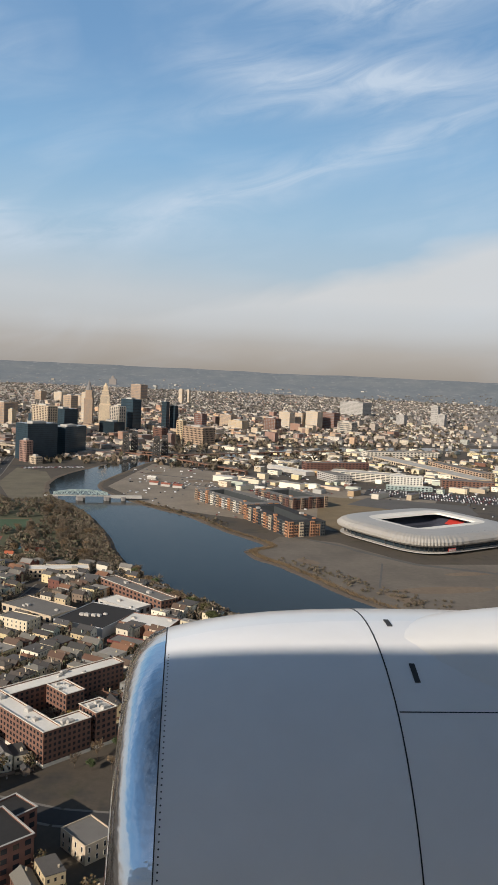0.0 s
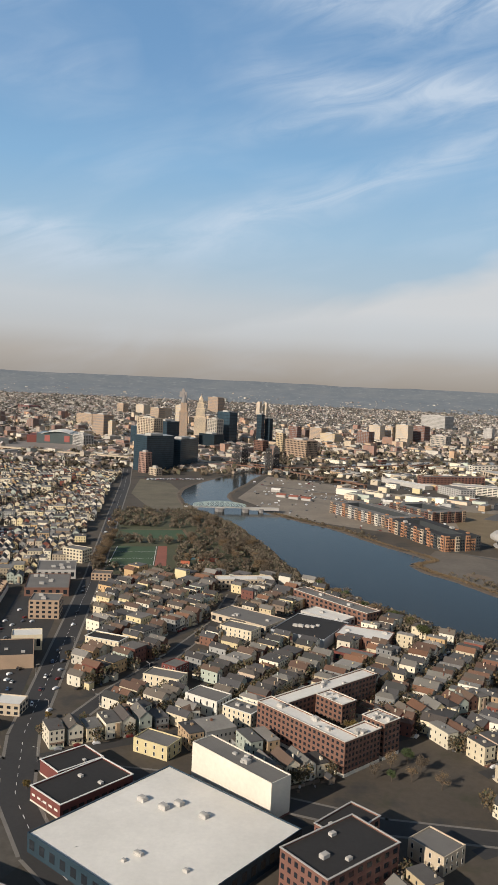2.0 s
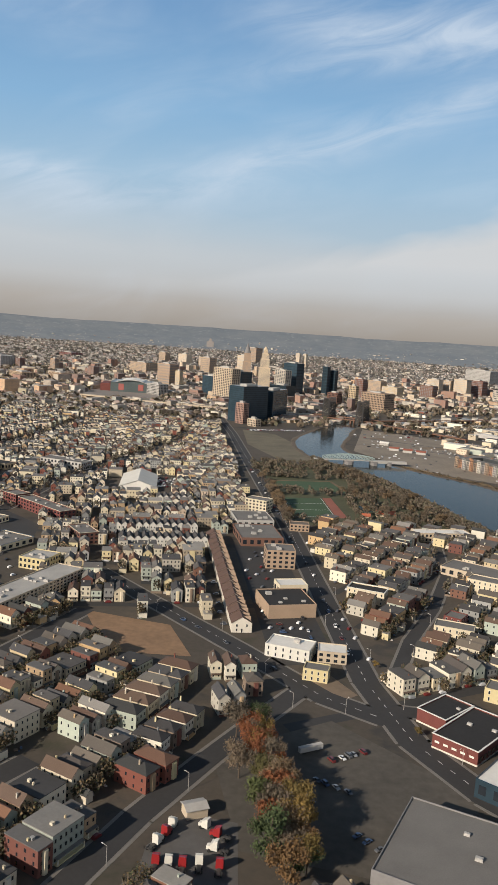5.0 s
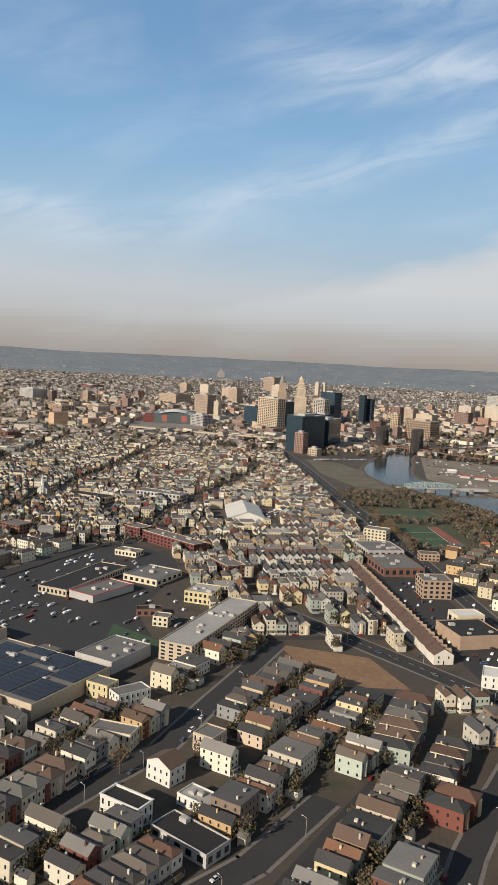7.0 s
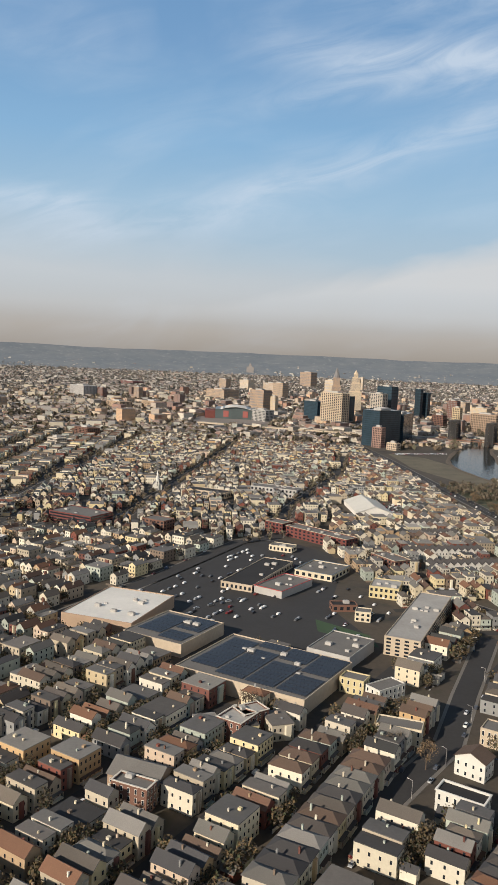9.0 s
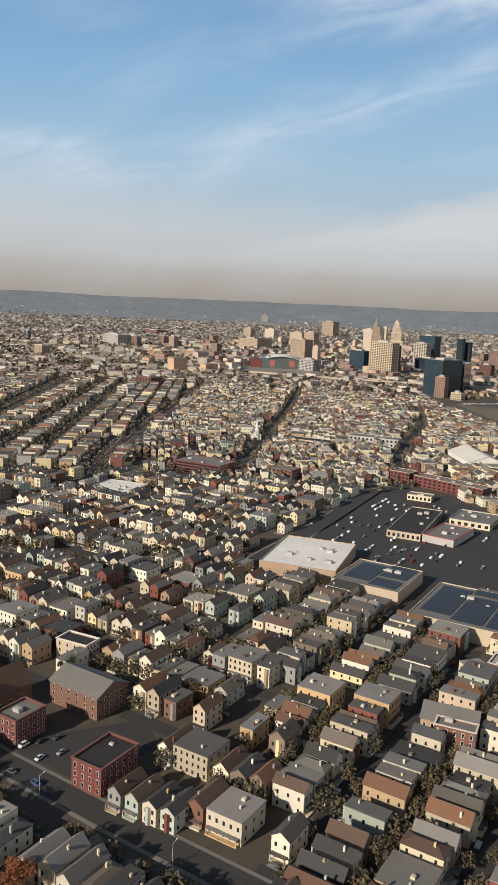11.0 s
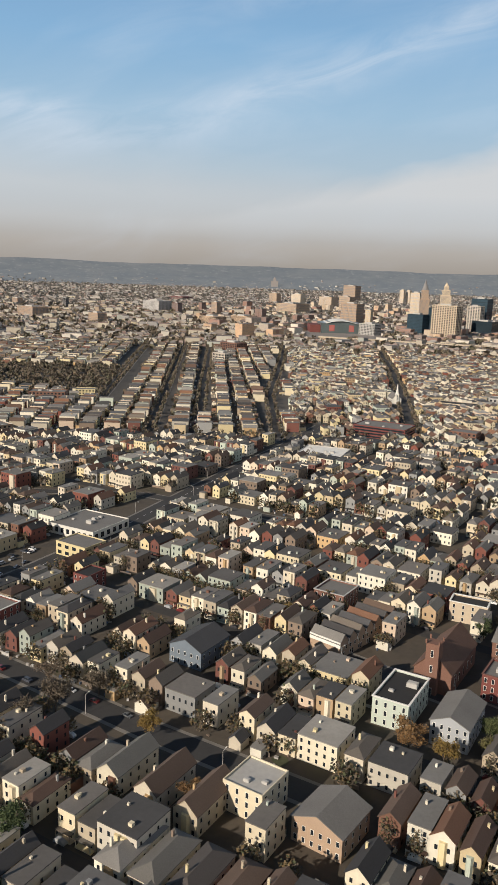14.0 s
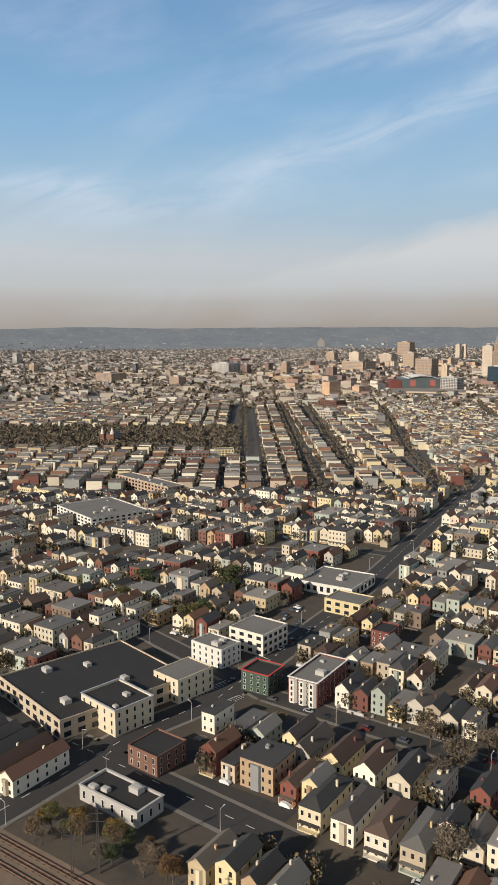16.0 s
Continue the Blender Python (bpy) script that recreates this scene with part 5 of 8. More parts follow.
for (x0, y0), (x1, y1) in (((-615, 192.5), (-607.5, 201)), ((-609.5, 186.5), (-603.5, 192.5))):
    for k in range(11):
        f = k / 10
        x, y = x0 + (x1 - x0) * f, y0 + (y1 - y0) * f
        strip(g, [(x, y), (x + 1.4, y - 1.4)], .16, .125)
    strip(g, [(x0, y0), (x1, y1)], .16, .121)
setting("bay_line", g, line_white, "white parking bay lines", "road marking")
# ---- downtown ----
slab("glass_office_block", "dark glass office block with a flat roof beside the river", (-188, 972), (-158, 1001), 26, 43, curtain, curtain_blue, 17, turned=False)
slab("glass_office_block", "lower dark glass office block beside the river", (-151, 1018), (-131, 1062), 22, 37, curtain, curtain_blue, 15, turned=False)
slab("brick_stair_tower", "pink brick office wing with square windows", (-196, 968), (-187, 960), 9, 24, paint("brick_pink", [(0.33, 0.205, 0.16)], "", 0.85), glass_dark, 9, category="office building", fins=5, turned=False)
slab("pale_annex", "pale concrete parking annex with open floors", (-181, 948), (-166, 948), 14, 8, tower_pale, glass_dark, 3, category="car park building", fins=5)
slab("pale_tower", "tall cream office tower with upright piers", (-238, 1262), (-209, 1230), 16, 51, tower_pale, glass_dark, 20, fins=10, turned=False)
slab("dark_tower", "dark blue-black office slab", (-227, 1340), (-178, 1340), 25, 43, curtain, curtain_blue, 15, category="office tower", fins=0)
slab("dark_tower", "dark blue-black office slab", (-260, 1345), (-226, 1345), 25, 32, curtain, curtain_blue, 14, category="office tower", fins=0)
slab("glass_tower", "tall dark glass tower with a sharp flat top", (-121, 1480), (-84, 1480), 30, 57, curtain, curtain_blue, 24, category="office tower", fins=0)
slab("grid_tower", "dark office tower with a white window grid", (-137, 1440), (-109, 1440), 25, 45, tower_white, curtain, 18, category="office tower", fins=5)
slab("dark_hall", "broad dark glass office block near the river", (-147, 1370), (-104, 1370), 40, 23, curtain, curtain, 12, category="office building", fins=0)
slab("hazy_slab", "large brown apartment slab in the haze", (-201, 2850), (-143, 2850), 40, 52, brick_tan, concrete_dark, 18, category="apartment building", fins=0)
slab("blue_tower", "slim blue glass office tower", (-48, 1500), (-34, 1500), 20, 54, curtain_blue, curtain, 20, category="office tower", fins=0)
slab("blue_tower", "slim blue glass office tower", (-33, 1510), (-18, 1510), 20, 47, curtain_blue, curtain, 19, category="office tower", fins=0)
slab("far_tower", "pale slender apartment tower in the haze", (-32, 2700), (-15, 2700), 18, 46, tower_pale, concrete, 16, category="apartment building", fins=0)
slab("far_tower", "pale slender apartment tower in the haze", (-8, 2710), (7, 2710), 18, 45, tower_pale, concrete, 16, category="apartment building", fins=0)
slab("brick_block", "low red brick office block", (-54, 1310), (-31, 1310), 20, 20, brick, glass_dark, 7, category="office building", fins=0)
slab("cream_tower", "narrow cream apartment tower", (-17, 1330), (-2, 1330), 16, 32, tower_cream, glass_dark, 9, category="apartment building", fins=0)
slab("brick_office", "brown brick office block with white window bands", (-6, 1255), (43, 1255), 34, 28, brick_tan, glass_dark, 8, category="office building", fins=0)
slab("brick_tower", "dark brown brick tower", (13, 1500), (35, 1500), 20, 35, brick_dark, concrete_dark, 12, category="office tower", fins=0)
slab("pale_office", "long cream office block", (81, 1600), (122, 1600), 25, 19, tower_cream, concrete, 7, category="office building", fins=0)
slab("pale_office", "long cream office block", (68, 1700), (104, 1700), 25, 24, tower_tan, concrete_dark, 9, category="office building", fins=0)
slab("brown_tower", "brown apartment slab with cream edges", (149, 1565), (181, 1565), 18, 28, brick, concrete_dark, 12, category="apartment building", fins=7)
slab("cream_slab", "tall cream apartment slab", (196, 1720), (228, 1720), 20, 34, tower_pale, concrete, 14, category="apartment building", fins=0)
slab("cream_slab", "tan stone apartment slab", (233, 1740), (255, 1740), 20, 32, tower_tan, concrete, 14, category="apartment building", fins=0)
slab("cream_slab", "tall cream apartment slab", (255, 1730), (290, 1730), 20, 37, tower_pale, concrete, 14, category="apartment building", fins=0)
slab("brick_slab", "dark red brick apartment slab", (293, 1760), (333, 1760), 22, 35, brick_dark, concrete_dark, 13, category="apartment building", fins=0)
slab("pale_office", "white office block with blue glass", (301, 1600), (339, 1600), 24, 25, tower_white, curtain_blue, 6, category="office building", fins=0)
slab("hazy_slab", "wide grey apartment slab in the haze", (456, 2400), (547, 2400), 30, 39, concrete, concrete_dark, 12, category="apartment building", fins=0)
slab("tan_office", "broad tan office block", (-304, 2000), (-268, 2000), 30, 38, tower_tan, concrete_dark, 8, category="office building", fins=0)
slab("tan_office", "broad tan office block", (-465, 2500), (-430, 2500), 30, 27, tower_tan, concrete_dark, 9, category="office building", fins=0)
slab("tan_office", "pale office block in the haze", (-400, 2450), (-358, 2450), 30, 28, tower_pale, concrete, 8, category="office building", fins=0)
slab("tan_office", "tan brick office block", (-353, 1500), (-313, 1500), 25, 40, brick_tan, concrete_dark, 8, category="office building", fins=0)
slab("cream_tower", "narrow cream apartment tower", (-315, 1450), (-302, 1450), 14, 31, tower_cream, concrete, 10, category="apartment building", fins=0)
slab("far_tower", "grey apartment tower in the haze", (524, 2000), (550, 2000), 18, 25, concrete, concrete_dark, 12, category="apartment building", fins=0)
slab("far_tower", "grey apartment tower in the haze", (643, 2100), (666, 2100), 16, 48, concrete, concrete_dark, 15, category="apartment building", fins=0)
slab("far_tower", "grey apartment tower in the haze", (630, 2000), (652, 2000), 16, 31, concrete, concrete_dark, 12, category="apartment building", fins=0)
slab("pale_slab", "long pale concrete apartment slab", (-751, 1760), (-689, 1760), 16, 23, concrete, concrete_dark, 12, category="apartment building", fins=14)
slab("dark_slab", "tall dark brown apartment slab", (-686, 1740), (-665, 1740), 20, 20, brick_dark, concrete_dark, 13, category="apartment building", fins=0)
slab("brown_tower", "brown brick apartment tower", (-601, 1700), (-582, 1700), 14, 26, brick_tan, concrete_dark, 13, category="apartment building", fins=0)
slab("cream_block", "cream stone apartment block", (-614, 1480), (-567, 1480), 20, 8, tower_cream, glass_dark, 6, category="apartment building", fins=0)
slab("cream_block", "cream stone apartment block", (-554, 1500), (-508, 1500), 20, 11, tower_tan, glass_dark, 6, category="apartment building", fins=0)
slab("brick_block", "orange-red brick office block", (-552, 955), (-521, 955), 20, 10, brick, glass_dark, 5, category="office building", fins=0)
slab("white_block", "white three-storey school block", (-556, 850), (-535, 850), 14, 8, tower_white, glass_dark, 3, category="school", fins=8)
slab("red_block", "long dull red apartment block in the haze", (-771, 2500), (-697, 2500), 25, 8, brick_red, concrete_dark, 7, category="apartment building", fins=0)
slab("grey_office", "grey concrete office block with dark window bands", (-345, 1295), (-311, 1295), 22, 17, concrete, glass_dark, 7, category="office building", fins=0)
slab("tan_office", "broad tan brick office slab", (-460, 1875), (-391, 1875), 25, 22, tower_tan, concrete_dark, 7, category="office building", fins=0)
slab("cream_tower", "tall cream office tower", (-208, 1600), (-184, 1600), 18, 61, tower_pale, concrete, 16, category="office tower", fins=0)
slab("brown_tower", "pale brown office tower in the haze", (-329, 2300), (-278, 2300), 30, 27, tower_tan, concrete, 11, category="office tower", fins=0)
slab("tan_office", "wide tan brick hospital slab", (-941, 1480), (-882, 1480), 25, 16, brick_tan, concrete_dark, 7, category="hospital", fins=0)
slab("tan_office", "square tan brick apartment block", (-1058, 1850), (-1033, 1850), 20, 14, brick_tan, concrete_dark, 9, category="apartment building", fins=0)
slab("far_tower", "dark apartment tower in the haze", (-933, 1800), (-919, 1800), 14, 20, concrete_dark, glass_dark, 11, category="apartment building", fins=0)
slab("tan_office", "pale tan stone hospital block", (-1183, 1850), (-1158, 1850), 22, 17, tower_tan, concrete_dark, 7, category="hospital", fins=0)
slab("far_tower", "grey apartment block in the haze", (-1374, 2300), (-1346, 2300), 20, 30, concrete, concrete_dark, 9, category="apartment building", fins=0)
slab("tan_office", "plain tan brick apartment block", (-786, 1350), (-757, 1350), 20, 16, brick_tan, concrete_dark, 6, category="apartment building", fins=0)
slab("tan_office", "plain cream stone apartment block", (-609, 1440), (-561, 1440), 20, 12, tower_tan, glass_dark, 6, category="apartment building", fins=0)
slab("tan_office", "plain tan stone office block", (-453, 1880), (-385, 1880), 20, 22, tower_tan, concrete_dark, 6, category="office building", fins=0)


# copy of stone_tan, brightened and warmed in colour to look sunlit
stone_lit = paint("stone_lit", [(0.56, 0.445, 0.31)], "", 0.85, grain=(0.8, 0.08), stain=(0.05, 0.10))


def stepped_tower(name, label, x, y, tiers, wall, tip, roof):
    """A tower of set-back tiers: half width and top of each, then a pointed cap."""
    t = thing(name, label, "office tower", x, y)
    reserve([(x - 15, y - 12), (x + 15, y - 12), (x + 15, y + 14), (x - 15, y + 14)])
    z = -.5
    for k, (half, top) in enumerate(tiers):
        g = Geo()
        g.box(-half, -half, z, half, half, top)
        tier = part("tier", g, wall, t)
        n = max(2, int(half / 1.6))
        g = Geo()
        for j in range(n * 2):
            q = -half + (j + .5) * half / n
            g.box(q - .25, -half - .05, z + 1, q + .25, -half + .05, top - 1.2)
            g.box(-half - .05, q - .25, z + 1, -half + .05, q + .25, top - 1.2)
            g.box(half - .05, q - .25, z + 1, half + .05, q + .25, top - 1.2)
        part("window_strip", g, concrete_dark, tier)
        z = top
    g = Geo()
    g.cone(0, 0, z, tip, tiers[-1][0] * 1.1, .1, 8)
    part("cap", g, roof, t)
    return t


stepped_tower("stepped_stone_tower", "tan stone tower with set-back upper storeys", -155, 1535, [(11, 44), (8.5, 60), (6.5, 70), (4, 77)], stone_lit, 84, stone_lit)
stepped_tower("spired_tower", "dark brown tower with a pointed copper roof", -189, 1560, [(8, 52), (6, 68)], brick_tan, 88, concrete_dark)

# sports arena with red banners
# banner red dulled in colour, standing in for haze at this distance
hazed_red = paint("hazed_red", [(0.33, 0.10, 0.085)], "", 0.7, grain=(1, 0.05), stain=(0.1, 0.08))
t = thing("sports_arena", "glass and brick arena with curved white roof and red banners", "arena", -417, 1300, 0, 2)
reserve([(-440, 1170), (-305, 1170), (-325, 1370), (-430, 1370)])
g = Geo()
g.box(12, 0, -.5, 78, 60, 15.5)
g.box(24, 1.2, 15.5, 66, 56, 17.6)
part("hall", g, paint("green_glass", [(0.085, 0.105, 0.105)], "", 0.3), t)
g = Geo()
n = 24
g.add([(20 + 50 * k / n, yy, 15.7 + 4.2 * math.sin(math.pi * k / n) + zz) for yy, zz in ((-2, 0), (58, 0), (58, -.5), (-2, -.5)) for k in range(n + 1)],
      [(r * (n + 1) + k, r * (n + 1) + k + 1, ((r + 1) % 4) * (n + 1) + k + 1, ((r + 1) % 4) * (n + 1) + k) for r in range(4) for k in range(n)])
part("roof", g, membrane, t)
for x in (25, 56.5):
    g = Geo()
    g.box(x, -.5, 3, x + 8.5, -.05, 13)
    part("banner", g, hazed_red, t, "plain red square banner")
g = Geo()
g.box(-5, 6, -.5, 11.8, 50, 12)
part("side_wing", g, brick_red, t)

# hill-top basilica far off, its stone colour paled to imitate haze
t = thing("hilltop_basilica", "tan hilltop church far away, haze painted into its stone", "church", -402, 4330, 16)
g = Geo()
g.box(-19, -12, -14, 19, 12, 26)
g.box(-8, -6, 26, 8, 6, 36)
part("body", g, hazy_stone, t)
g = Geo()
g.cone(0, 0, 36, 44, 7, 2, 10)
part("dome", g, hazy_stone, t)

# elevated road in front of the centre
ROADWAY = [(-420, 1150), (-300, 1108), (-209, 1084), (-112, 1072), (-95, 1074)]
t = thing("viaduct", "pale concrete elevated railway viaduct", "viaduct")
for (x0, y0), (x1, y1) in zip(ROADWAY, ROADWAY[1:]):
    d = Vector((x1 - x0, y1 - y0))
    n = max(1, int(d.length / 14))
    deg = math.degrees(math.atan2(d.y, d.x))
    g = Geo()
    g.place(x0, y0, 0, deg)
    g.box(0, -5, 4.6, d.length + .5, 5, 6.4)
    for k in range(n):
        g.box(k * 14 + 2, -4, 0, k * 14 + 4, 4, 4.6)
    part("span", g, stone_tan, t)


def lattice_tower(parent, x, y, h, w, r):
    g = Geo()
    g.place(x, y)
    c = [(-w, -w), (w, -w), (w, w), (-w, w)]
    for a in c:
        g.bar((*a, 0), (a[0] * .75, a[1] * .75, h), r * 1.4)
    n = 6
    for k in range(n):
        z0, z1 = h * k / n, h * (k + 1) / n
        f0, f1 = 1 - .25 * k / n, 1 - .25 * (k + 1) / n
        for j in range(4):
            a, b = c[j], c[(j + 1) % 4]
            g.bar((a[0] * f0, a[1] * f0, z0), (b[0] * f1, b[1] * f1, z1), r)
            g.bar((b[0] * f0, b[1] * f0, z0), (a[0] * f1, a[1] * f1, z1), r)
            g.bar((a[0] * f1, a[1] * f1, z1), (b[0] * f1, b[1] * f1, z1), r)
    g.box(-w * .85, -w * .85, h, w * .85, w * .85, h + 2.2)
    return part("lift_tower", g, steel, parent)


t = thing("lift_bridge", "dark steel railway lift bridge with lattice towers", "bridge")
for x, y in ((-79, 1062), (-69, 1078), (-38, 1034), (-28, 1052)):
    lattice_tower(t, x, y, 28, 4.2, .42)
for (x0, y0), (x1, y1), z in (((-100, 1072), (-20, 1028), 5.5), ((-95, 1086), (-10, 1046), 6.5), ((-20, 1028), (70, 915), 4.5), ((-10, 1046), (100, 1115), 6.0), ((100, 1115), (220, 1190), 6.0)):
    d = Vector((x1 - x0, y1 - y0))
    g = Geo()
    g.place(x0, y0, 0, math.degrees(math.atan2(d.y, d.x)))
    g.box(0, -2.6, z - 1.2, d.length, 2.6, z)
    for k in range(int(d.length / 12) + 1):
        g.box(k * 12 - .8, -2, 0, k * 12 + .8, 2, z - 1.2)
    part("deck", g, rust, t)

t = thing("swing_bridge", "pale green steel truss swing bridge over the river", "bridge", -113, 703, 0, 8)
g = Geo()
g.box(-8, -2.6, 3.4, 76, 2.6, 4.1)
part("deck", g, concrete, t)
for side in (-2.6, 2.6):
    g = Geo()
    n = 10
    for k in range(n):
        x0, x1 = k * 4.6, (k + 1) * 4.6
        z0 = 4.1 + 2.2 + 2.4 * math.sin(math.pi * k / n)
        z1 = 4.1 + 2.2 + 2.4 * math.sin(math.pi * (k + 1) / n)
        g.bar((x0, side, z0), (x1, side, z1), .22)
        g.bar((x0, side, 4.1), (x1, side, z1), .16)
        g.bar((x1, side, 4.1), (x0, side, z0), .16)
        g.bar((x0, side, 4.1), (x0, side, z0), .18)
    g.bar((46, side, 4.1), (46, side, 6.3), .18)
    part("truss", g, truss_green, t)
for x, w in ((2, 2), (23, 4), (46, 3), (60, 2)):
    g = Geo()
    g.prism([(x - w, -3), (x + w, -3), (x + w * .5, -6), (x - w * .5, -6)][::-1], 0, 2.4)
    g.box(x - w, -3, 0, x + w, 3, 3.4)
    part("pier", g, concrete_dark, t)
g = Geo()
g.box(48, -2.75, 1.9, 76, -2.6, 4.3)
part("girder", g, concrete, t)

# ---- across the river ----
dark_panel = paint("dark_panel", [(0.045, 0.05, 0.052)], "", 0.6, grain=(1, .1), stain=(.1, .1))
orange_brick = paint("orange_brick", [(0.40, 0.20, 0.105)], "", 0.85, grain=(3, .1), stain=(.2, .12))


def court_flats(label, a, b, depth, h, skins, roof, storeys, seed):
    """Apartments round a courtyard: bays of alternate cladding on each side, balconies, a dark top storey."""
    w = math.hypot(b[0] - a[0], b[1] - a[1])
    deg = math.degrees(math.atan2(b[1] - a[1], b[0] - a[0]))
    t = thing("riverside_apartments", label, "apartment building", a[0], a[1], 0, deg)
    c, s = math.cos(radians(deg)), math.sin(radians(deg))
    reserve([(a[0], a[1]), (b[0], b[1]), (b[0] - s * depth, b[1] + c * depth), (a[0] - s * depth, a[1] + c * depth)], 3)
    rnd = random.Random(seed)
    wing = 8.5
    step = h / storeys
    for x0, y0, x1, y1 in ((0, 0, w, wing), (0, wing, wing, depth), (w - wing, wing, w, depth), (wing, depth - wing, w - wing, depth)):
        g = Geo()
        g.box(x0, y0, -.3, x1, y1, h - .3)
        part("wing", g, dark_panel, t)
        g = Geo()
        g.box(x0 + .1, y0 + .1, h - .295, x1 - .1, y1 - .1, h - .1)
        part("roof", g, roof, t)
    g = Geo()
    g.box(wing, wing, .1, w - wing, depth - wing, 1.6)
    part("courtyard_deck", g, concrete, t)
    for run, place in ((w, lambda q: (q, 0, 0)), (depth, lambda q: (w, q, 90)), (depth, lambda q: (0, depth - q, -90))):
        n = max(3, round(run / 4.6))
        for k in range(n):
            x, y, turn = place(k * run / n)
            bw = run / n
            proud = (.75, .2)[k % 2]
            top = h * (1.04 if k % 4 == 0 else .99 if k % 2 == 0 else .82)
            g = Geo()
            g.place(x, y, 0, turn)
            g.box(.05, -proud, -.3, bw * (.82 if k % 2 == 0 else .98), 0.05, top)
            bay = part("bay", g, skins[(k // 2 + (k % 2) * 2 + seed) % len(skins)], t)
            panes = Geo()
            panes.place(x, y, 0, turn)
            for f in range(storeys - (0 if k % 2 == 0 else 1)):
                z = f * step + step * .25
                for u in (.12, .5):
                    panes.box(bw * u, -proud - .06, z, bw * (u + .26), -proud + .02, z + step * .58)
                if k % 2 and rnd.random() < .8:
                    g = Geo()
                    g.place(x, y, 0, turn)
                    g.box(bw * .2, -proud - .7, z - .25, bw * .8, -proud, z - .13)
                    g.box(bw * .2, -proud - .7, z - .13, bw * .8, -proud - .64, z + .35)
                    part("balcony", g, steel, bay)
            tagged(part("glazing", panes, glass_dark, bay), kind="stuff")
    for k in range(7):
        x, y, q = rnd.uniform(2, w - 3), rnd.choice((rnd.uniform(2, 6), depth - rnd.uniform(2, 6))), rnd.uniform(.6, 1.5)
        g = Geo()
        g.box(x - q, y - q, h - .1, x + q, y + q, h + q * .8)
        part("roof_unit", g, concrete if k % 3 else orange_brick, t)
    return t


court_flats("brick and cream five-storey apartments round a courtyard", (10, 728), (53, 652), 34, 9.8, (stone_pale, brick_tan, concrete, orange_brick), gravel_roof, 5, 1)
court_flats("orange brick and dark panel apartments beside the river", (49, 644), (76, 573), 31, 11.0, (orange_brick, dark_panel, orange_brick, stone_tan), tar, 5, 2)
court_flats("brown brick apartments behind the waterfront", (66, 738), (94, 690), 40, 10.0, (brick, brick_tan, brick_dark), gravel_roof, 5, 3)
block("parking_structure", "long pale parking structure with open floors", (166, 908), (241, 884), 22, 9.5, stone_pale, concrete, 5, 14, 5, category="car park building", band=.85)
block("white_grid_office", "white office block with a square window grid", (221, 852), (255, 845), 15, 13, white_wall, membrane, 6, 10, 5, category="office building")
block("glass_pavilion", "low green glass pavilion", (214, 838), (262, 832), 8, 4.5, truss_green, membrane, 2, 12, 3, category="building")
block("brick_lofts", "red brick warehouse lofts", (282, 864), (338, 853), 16, 9, brick, gravel_roof, 4, 14, 5, category="building")
block("dark_factory", "dark brick factory with window rows", (146, 965), (228, 988), 14, 11, brick_dark, gravel_roof, 4, 18, 4, category="factory")
block("yellow_shed", "long cream transit shed", (150, 1040), (245, 1000), 12, 5, cream, membrane, 1, 0, category="warehouse")
block("white_roof_factory", "very long factory with a white roof", (264, 1128), (331, 900), 26, 6, stone_tan, concrete, 1, 40, 5, category="factory")
block("cream_lofts", "cream warehouse lofts in a long row", (263, 1158), (378, 1185), 18, 9, stone_pale, gravel_roof, 3, 20, 4, category="building")
block("tan_lofts", "tan brick warehouse lofts", (322, 1050), (352, 932), 18, 10, brick_tan, gravel_roof, 4, 20, 4, category="building")
block("grey_lofts", "grey brick loft building", (150, 905), (166, 868), 20, 9, concrete, gravel_roof, 4, 10, 5, category="building")
block("long_shed", "long grey shed with a pale roof", (100, 985), (140, 925), 14, 4.5, concrete, membrane, 1, 0, category="warehouse")
for x, y in ((-36, 812), (-24, 803), (-12, 796), (-40, 850), (70, 800), (95, 782), (40, 862), (75, 845)):
    hall("site_shed", "low construction shed with a rust-red roof" if x < -5 and y < 815 else "low pale construction shed", (x, y), (x + 9, y - 3), 6, 2.4, 3.6,
         concrete, track_red if y < 815 and x < 0 else membrane, "x", 2, 0, "shed")

